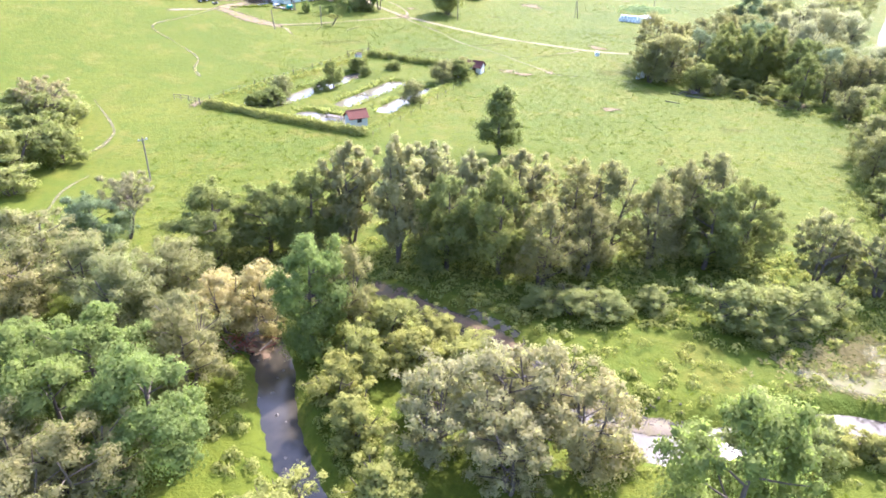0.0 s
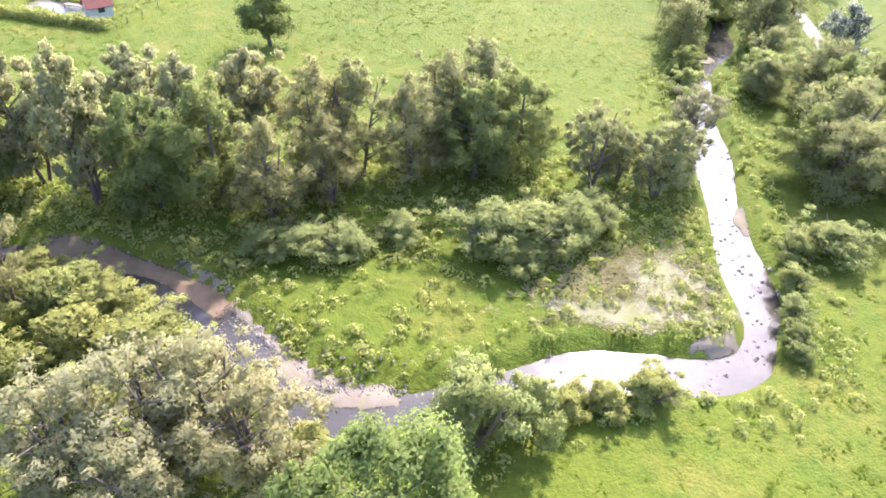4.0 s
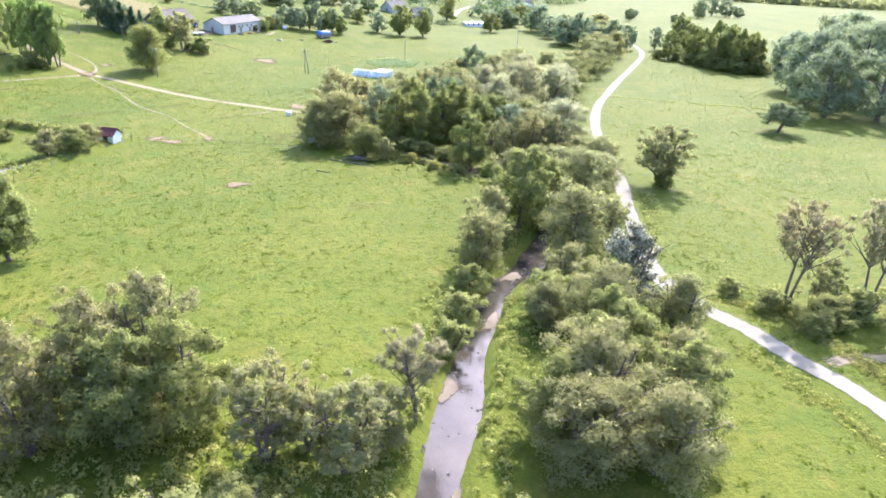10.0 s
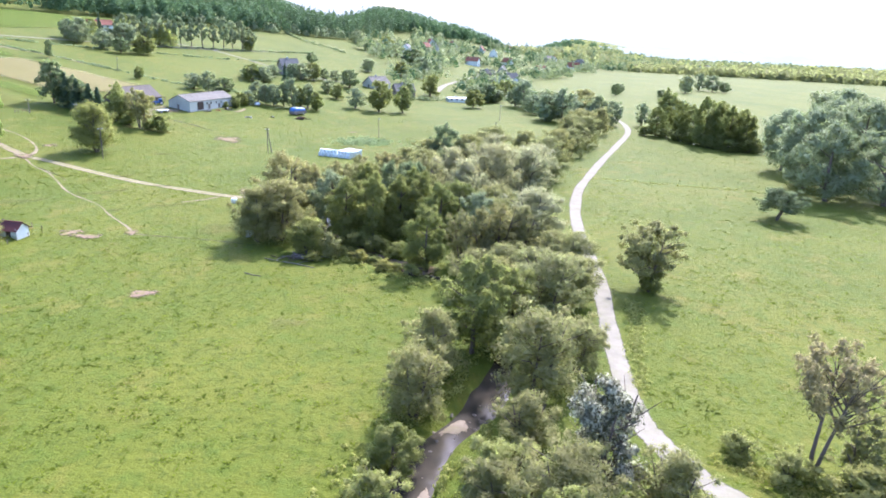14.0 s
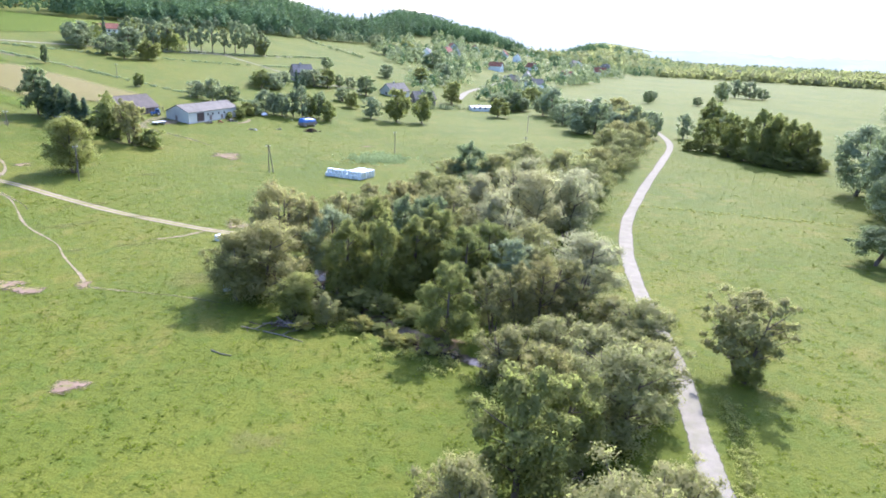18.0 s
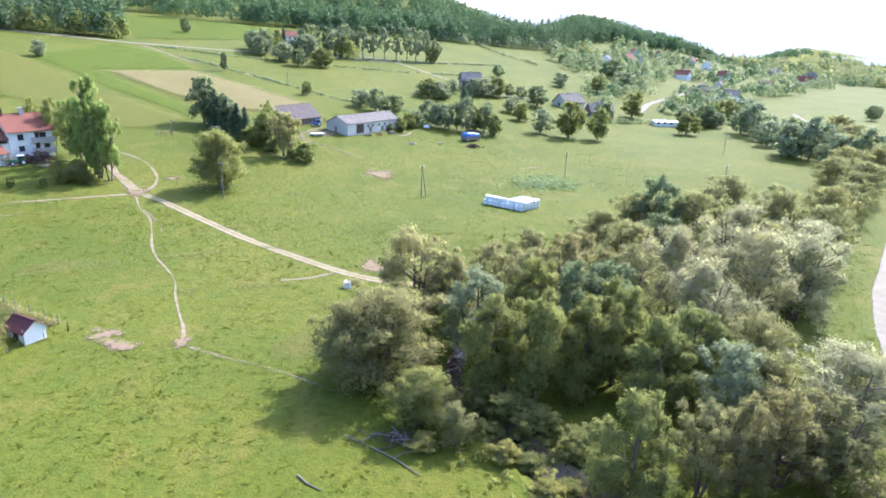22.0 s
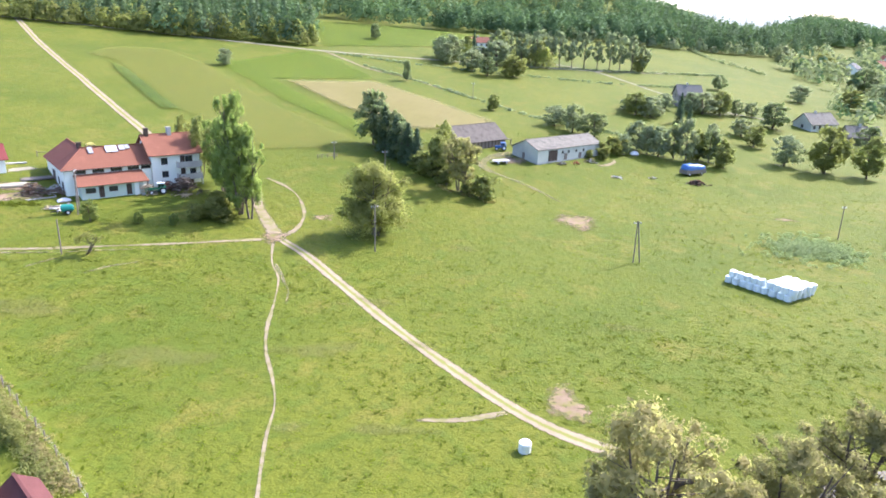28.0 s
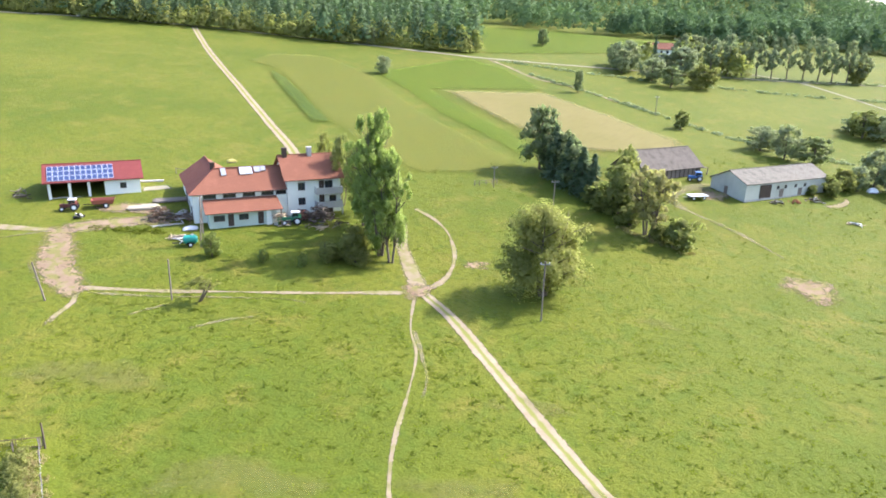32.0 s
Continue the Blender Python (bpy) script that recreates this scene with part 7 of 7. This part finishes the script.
def woodland(name, xy, tall, wide, per, size, material, label, rng, cone=0.0):
    """Many far trees in one mesh: each a heap of leaf clumps over a trunk's height."""
    n = len(xy)
    z = land(xy[:, 0], xy[:, 1])
    d = rng.normal(size=(n, per, 3))
    d /= np.linalg.norm(d, axis=2, keepdims=True)
    d[..., 2] = np.abs(d[..., 2]) * 1.25 - 0.35
    t = np.clip((d[..., 2] + 0.4) / 1.35, 0, 1)
    shrink = (1 - cone * t)[..., None]
    off = d * rng.uniform(0.7, 1.1, (n, per, 1)) * np.array([1, 1, 1.0])
    off[..., :2] *= shrink * (wide / 2)[:, None, None]
    off[..., 2] = (0.12 + 0.88 * t) * tall[:, None] * rng.uniform(0.92, 1.05, (n, per))
    c = (np.c_[xy, z][:, None] + off).reshape(-1, 3)
    nrm = d.reshape(-1, 3) + rng.normal(size=(n * per, 3)) * 0.35 + np.array([0, 0, 0.4])
    l = size * rng.uniform(0.6, 1.3, n * per) * np.repeat(wide, per) / 8
    v, f = cards(c, nrm, l, l * 0.75, 0.3, rng)
    soft = d.reshape(-1, 3) + np.array([0, 0, 0.3]) + rng.normal(size=(n * per, 3)) * 0.2
    return tagged(new(name, mesh_of(name, v, f, material, normals=np.repeat(soft, 3, 0))), label, "woods", kind="stuff")



def along(line, n, near, far, rng):
    k = rng.integers(0, len(line) - 1, n)
    t = rng.uniform(0, 1, (n, 1))
    p = line[k] * (1 - t) + line[k + 1] * t
    a = rng.uniform(0, 6.28, n)
    p = p + np.c_[np.cos(a), np.sin(a)] * rng.uniform(near, far, (n, 1))
    return p[away_from(line, p[:, 0], p[:, 1]) > near]


def weeds(name, xy, tall, wide, material, label, rng, category="weeds", per=32):
    ob = woodland(name, xy, tall, wide, per, 1.7, material, label, rng, 0.3)
    ob["category"] = category
    return ob


banks = along(RIVER_LINE[RIVER_LINE[:, 1] < 200], 4200, 2.6, 7.0, r)
flat = (banks[:, 0] > 18) & (banks[:, 0] < 49) & (banks[:, 1] > 41) & (banks[:, 1] < 55) | (banks[:, 0] > 36) & (banks[:, 1] < 46)
banks = banks[free_of_lanes(banks[:, 0], banks[:, 1]) & (~flat | (r.uniform(0, 1, len(banks)) < 0.6))]
weeds("bank_weeds", banks, r.uniform(0.3, 1.0, len(banks)), r.uniform(0.7, 1.6, len(banks)), LEAVES["herb"], "tall leafy weeds along the stream banks", r)
xy = np.c_[r.uniform(-30, 56, 2200), r.uniform(46, 76, 2200)]
xy = xy[free_of_water(xy[:, 0], xy[:, 1]) & (xy[:, 1] < 74 - 0.1 * xy[:, 0]) & ((xy[:, 1] > 54 - 0.02 * xy[:, 0]) | (r.uniform(0, 1, len(xy)) < 0.3))]
weeds("grove_weeds", xy, r.uniform(0.3, 1.0, len(xy)), r.uniform(0.8, 1.8, len(xy)), LEAVES["herb"], "dense weeds and nettles under the grove", r)
xy = np.c_[r.normal(41, 5, 800), r.normal(48, 3.2, 800)]
xy = xy[free_of_water(xy[:, 0], xy[:, 1])]
tufts("dry_grass", xy, r.uniform(0.08, 0.24, len(xy)), r.uniform(0.3, 0.7, len(xy)), 6, LEAVES["drygrass"], "tall dry yellow grass on the river flat", "grass", r)
xy = np.c_[r.normal(74, 4.0, 700), r.normal(265, 4.0, 700)]
weeds("nettle_patch", xy, r.uniform(0.4, 0.9, len(xy)), r.uniform(0.8, 1.6, len(xy)), LEAVES["nettle"], "grey-green patch of tall weeds in the meadow", r)
for line, n, leaf, what in (([(-46, 126), (-14, 111.5)], 650, "herb", "overgrown grassy bank along the pond"), ([(-14, 111.5), (8, 161)], 260, "herb", "grassy bank along the ponds"), ([(8, 161), (-20, 173.2)], 420, "drygrass", "dry weedy bank along the pond fence"), ([(6, 161), (-20, 172.4)], 480, "sallow", "green weedy bank along the pond fence"),
                            ([(-22, 174), (-46, 126)], 200, "herb", "weedy bank along the ponds"), ([(131, 205), (170, 187)], 90, "herb", "weedy ditch across the pasture"),
                            ([(91, 84), (94.5, 79), (97, 72), (97.5, 64), (97, 50)], 700, "herb", "weeds along the gravel road"), ([(100, 120), (98.7, 116), (96.7, 112), (92.7, 104.4), (89.9, 97)], 240, "sallow", "weeds along the gravel road"), ([(89.5, 55), (88.5, 66), (86.5, 73)], 140, "herb", "weeds along the gravel road"), ([(-63, 204.4), (-58.3, 207.7), (-55, 210.6)], 110, "tussock", "dark tall weeds along the farmyard edge"), ([(-1, 266), (4, 264.6), (9, 264.4), (13, 263)], 90, "drygrass", "dry weeds below the barn trees")):
    p = along(smooth(line, 2.0), n, 0.0, 1.5, r)
    weeds("bank_weeds", p, r.uniform(0.2, 0.5, len(p)), r.uniform(0.5, 1.1, len(p)), LEAVES[leaf], what, r, per=18)




r = np.random.default_rng(5)
HILL_EDGE = [(-330, 262), (-290, 296), (-240, 326), (-207, 349), (-171, 363), (-145, 384), (-114, 404), (-113, 530), (-60, 568), (-20, 612), (34, 650), (70, 672), (110, 712), (179, 861), (275, 955), (390, 1092), (520, 1260), (620, 1380), (900, 1600)]


def above_edge(x, y):
    """Metres up from the forest's edge; the clearing counts as below it."""
    edge = np.array(HILL_EDGE, float)
    up = y - np.interp(x, edge[:, 0], edge[:, 1])
    clearing = (x > -163) & (x < -112) & (y > 403 - 1.52 * (x + 113)) & (y < 528 + 0.98 * (x + 113))
    return np.where(clearing, -1.0, up)


x, y = r.uniform(-480, 430, 40000), r.uniform(260, 1250, 40000)
up = above_edge(x, y)
ok = (up > 1) & (up < 500) & (r.uniform(0, 1, len(x)) < 0.03 + 0.97 * np.exp(-np.maximum(up, 0) / 45))
xy = np.c_[x, y][ok]
conifer = (np.sin(xy[:, 0] * 0.02) + np.sin(xy[:, 1] * 0.017 + 1) + r.normal(0, 0.6, len(xy))) > 0.3
a, b = xy[conifer], xy[~conifer]
woodland("hill_forest", a, r.uniform(14, 23, len(a)), r.uniform(4.5, 7.5, len(a)), 96, 1.7, LEAVES["spruce"], "dark conifers covering the forest hill", r, 0.9)
woodland("hill_forest", b, r.uniform(10, 18, len(b)), r.uniform(7, 12, len(b)), 100, 1.5, LEAVES["wood"], "dark broadleaf forest covering the hill", r, 0.35)
x, y = r.uniform(-560, 800, 12000), r.uniform(330, 1500, 12000)
up = above_edge(x, y)
ok = (up > 30) & (up < 520)
xy = np.c_[x, y][ok]
woodland("hill_forest", xy, r.uniform(12, 20, len(xy)), r.uniform(10, 18, len(xy)), 70, 1.25, LEAVES["wood"], "dense mixed forest on the upper hill", r, 0.4)
e = smooth(HILL_EDGE[:7], 3.0)
xy = np.concatenate([e + r.normal(0, 2.5, e.shape) + np.array([-4, 6]), e + r.normal(0, 2, e.shape) + np.array([-2, 4])])
woodland("forest_edge", xy, r.uniform(4, 12, len(xy)), r.uniform(5, 9, len(xy)), 120, 1.5, LEAVES["alder"], "lighter broadleaf trees along the forest edge", r, 0.3)
e = smooth([(-60, 568), (-20, 612), (34, 650), (70, 672), (110, 712)], 5.0)
woodland("forest_edge", e + r.normal(0, 3, e.shape), r.uniform(4, 11, len(e)), r.uniform(6, 11, len(e)), 90, 1.6, LEAVES["garden"], "lighter broadleaf trees along the forest edge", r, 0.3)
# shrubs and reeds round the ponds
stand("round_tree", [(-24.2, 141.9, 6.0, 4.6)], "small dark tree on the pond bank", "pond_tree")
stand("dark_shrub", [(-34.4, 129.6, 4.2, 5.6), (-37.5, 126.5, 2.4, 3), (-26.5, 140, 3, 3.4), (-21, 158, 3.4, 4.5), (-12.5, 160, 2.2, 3.5), (3.2, 150.2, 4.4, 5), (-18.5, 152.5, 2.4, 3)], "dense dark shrub on the pond bank", "shrub", "shrub")
stand("willow", [(-6.7, 130.8, 4.6, 5.4), (-1.0, 148.5, 5.0, 6.6), (2.0, 153.0, 4.4, 5.4), (3.4, 155.6, 4.4, 6.0), (-33.6, 135.2, 4.8, 5.0)], "round grey-green willow on the pond bank", "pond_willow")
for (ax, ay), (bx, by), w in PONDS:
    p = along(smooth([(ax, ay), (bx, by)], 2.0), 260, w / 2 + 0.5, w / 2 + 1.5, r)
    tufts("reeds", p, r.uniform(0.3, 0.8, len(p)), r.uniform(0.3, 0.6, len(p)), 6, LEAVES["sallow"], "olive green reeds fringing the pond", "reeds", r)
for line, n, tall, leaf in (([(-45.5, 125), (-30, 117.6), (-14, 110.9)], 420, 1.3, "herb"), ([(-45, 124.5), (-30, 117.2), (-14, 110.4)], 260, 1.0, "alder"), ([(-19.5, 172), (-10, 167.8), (-2, 164.2)], 300, 1.7, "alder"), ([(-20.2, 171), (-31, 152), (-40, 134)], 130, 0.8, "herb")):
    p = along(smooth(line, 2.0), n, 0.0, 0.9, r)
    weeds("hedge", p, r.uniform(0.35, 1.0, len(p)) * tall, r.uniform(0.7, 1.3, len(p)), LEAVES[leaf], "rough dark hedge along the pond bank", r, "hedge", 26)
# hedges and village trees in the far valley
for line, n, tall in (([(-60, 432), (0, 480), (60, 540)], 50, 2.5), ([(-80, 384), (-37, 368), (0, 352), (30, 352)], 34, 1.8), ([(-100, 398), (-60, 410), (0, 440), (40, 470)], 40, 2.0), ([(100, 392), (150, 420), (200, 440)], 60, 5.0), ([(40, 658), (58, 614), (80, 588), (86, 578)], 40, 5.0)):
    p = along(smooth(line, 5.0), n * 5, 0.0, 1.2, r)
    woodland("hedge", p, r.uniform(0.3, 1.2, len(p)) * tall * 0.5, r.uniform(1.0, 2.4, len(p)), 20, 2.4, LEAVES["garden"], "overgrown hedge line along the fields", r, 0.2)
x, y = r.uniform(90, 1400, 16000), r.uniform(455, 1500, 16000)
belt = np.interp(y, [455, 560, 640, 850, 960, 1250, 1500], [205, 215, 290, 430, 620, 1130, 1400])
left = np.interp(y, [455, 560, 670, 712, 860, 953, 1090, 1500], [100, 112, 95, 112, 182, 278, 395, 760])
gaps = np.sin(x * 0.045 + 1.7 * np.sin(y * 0.018)) * np.sin(y * 0.032 + 1)
ok = (x < belt) & (x > left) & (gaps < 0.16) & (r.uniform(0, 1, len(x)) < 0.7) & (away_from([(128, 436), (147, 485), (222, 633)], x, y) > 7)
xy = np.c_[x, y][ok]
odd = r.uniform(0, 1, len(xy)) < 0.7
# garden leaves carry the village's haze in their colour
for pick, leaf, lean, what in ((odd, "garden", 0.25, "gardens and trees of the far village, greyed for haze"), (~odd, "wood", 0.45, "darker trees of the far village")):
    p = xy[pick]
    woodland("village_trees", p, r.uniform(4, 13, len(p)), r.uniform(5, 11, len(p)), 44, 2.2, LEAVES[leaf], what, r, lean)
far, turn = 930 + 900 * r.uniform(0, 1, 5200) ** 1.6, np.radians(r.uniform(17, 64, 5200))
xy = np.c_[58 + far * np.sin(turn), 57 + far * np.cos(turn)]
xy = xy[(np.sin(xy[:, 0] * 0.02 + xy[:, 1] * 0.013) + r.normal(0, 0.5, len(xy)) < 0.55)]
# willow leaf colour chosen for its paleness, standing in for distance haze
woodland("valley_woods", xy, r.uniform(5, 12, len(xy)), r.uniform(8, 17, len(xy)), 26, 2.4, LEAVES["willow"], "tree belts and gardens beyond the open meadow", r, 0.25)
# single trees of the far pastures and gardens
more = [(131.6, 625, 11, 17), (138.7, 574.5, 14, 17), (135.9, 516, 13, 15), (117.7, 496, 9, 12.7), (95.7, 492, 8.3, 11), (65.6, 425, 6.6, 6.3), (72, 428.5, 6.2, 6.4), (60, 419.5, 9.3, 11), (28, 397, 6.3, 10), (59.4, 487, 7.4, 7.9), (104.7, 681, 11.6, 14), (126.4, 662, 11, 18), (36.8, 394.5, 4, 6.8)]
more += [(156.5, 410.6, 11.3, 12), (171, 391, 15, 14), (179.8, 458, 9.7, 14), (163.3, 332.6, 12.5, 14), (179.8, 343.5, 11.7, 14), (204.8, 376, 7.8, 14), (140.8, 383.5, 9.2, 11), (281.8, 509.7, 7.4, 10.9), (300, 478, 5.9, 8.8), (348.7, 529, 13.6, 12), (220, 325.7, 14.4, 11.6), (213.8, 304, 13.3, 9.6)]
for n, (x, y, h, w) in enumerate(more):
    tree(("garden_tree", "dark_tree", "garden_tree", "alder")[n % 4], x, y, h, w, "grey-green broadleaf tree on the far valley side", "valley_tree", variant=n % 2)
stand("garden_tree", [(-39, 441, 12, 14), (-31.6, 471, 13.5, 14), (-57.9, 431, 12.4, 14), (-48.7, 445, 7.7, 12), (-66, 438, 10, 11)], "tall grey-green tree by the upper farmhouse", "valley_tree")
stand("round_tree", [(88.2, 349.8, 14.2, 12.4), (99.3, 349.6, 12.2, 9.6)], "big round dark tree standing in the far pasture", "field_tree")
stand("garden_tree", [(48.6, 412, 8.5, 8), (39, 410, 6.5, 7)], "garden tree in front of an upper house", "valley_tree")
stand("spruce", [(45.5, 388, 11, 6), (49, 378, 9, 5), (-53, 448, 14, 6)], "dark spruce beside an upper house", "spruce_tree")
xy = np.c_[r.uniform(-60, -20, 14), r.uniform(455, 480, 14)]
woodland("hill_garden_trees", xy, r.uniform(9, 15, len(xy)), r.uniform(6, 10, len(xy)), 110, 1.7, LEAVES["alder"], "trees around the upper farmhouse", r, 0.4)


# ---- far hills, their haze painted as glow ----
def far_hills(name, dist, lo, hi, wave, tone, label, rough=0.0):
    """A long ridge far behind the valley that glows by itself, its haze painted into the pale tone."""
    a = np.linspace(radians(-40), radians(100), 500)
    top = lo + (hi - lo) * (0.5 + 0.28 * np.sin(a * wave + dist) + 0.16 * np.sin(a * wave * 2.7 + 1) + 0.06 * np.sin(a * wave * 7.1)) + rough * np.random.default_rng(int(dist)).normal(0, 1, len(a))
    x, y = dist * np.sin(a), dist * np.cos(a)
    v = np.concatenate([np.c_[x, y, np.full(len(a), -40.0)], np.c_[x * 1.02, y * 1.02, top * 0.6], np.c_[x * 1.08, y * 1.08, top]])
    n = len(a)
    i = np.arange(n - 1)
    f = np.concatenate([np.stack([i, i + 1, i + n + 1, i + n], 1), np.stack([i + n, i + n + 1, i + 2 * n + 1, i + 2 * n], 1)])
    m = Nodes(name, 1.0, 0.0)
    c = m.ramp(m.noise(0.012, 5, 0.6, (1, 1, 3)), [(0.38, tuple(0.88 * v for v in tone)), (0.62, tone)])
    # black surface; the hazy tone is emitted, not lit by the sun
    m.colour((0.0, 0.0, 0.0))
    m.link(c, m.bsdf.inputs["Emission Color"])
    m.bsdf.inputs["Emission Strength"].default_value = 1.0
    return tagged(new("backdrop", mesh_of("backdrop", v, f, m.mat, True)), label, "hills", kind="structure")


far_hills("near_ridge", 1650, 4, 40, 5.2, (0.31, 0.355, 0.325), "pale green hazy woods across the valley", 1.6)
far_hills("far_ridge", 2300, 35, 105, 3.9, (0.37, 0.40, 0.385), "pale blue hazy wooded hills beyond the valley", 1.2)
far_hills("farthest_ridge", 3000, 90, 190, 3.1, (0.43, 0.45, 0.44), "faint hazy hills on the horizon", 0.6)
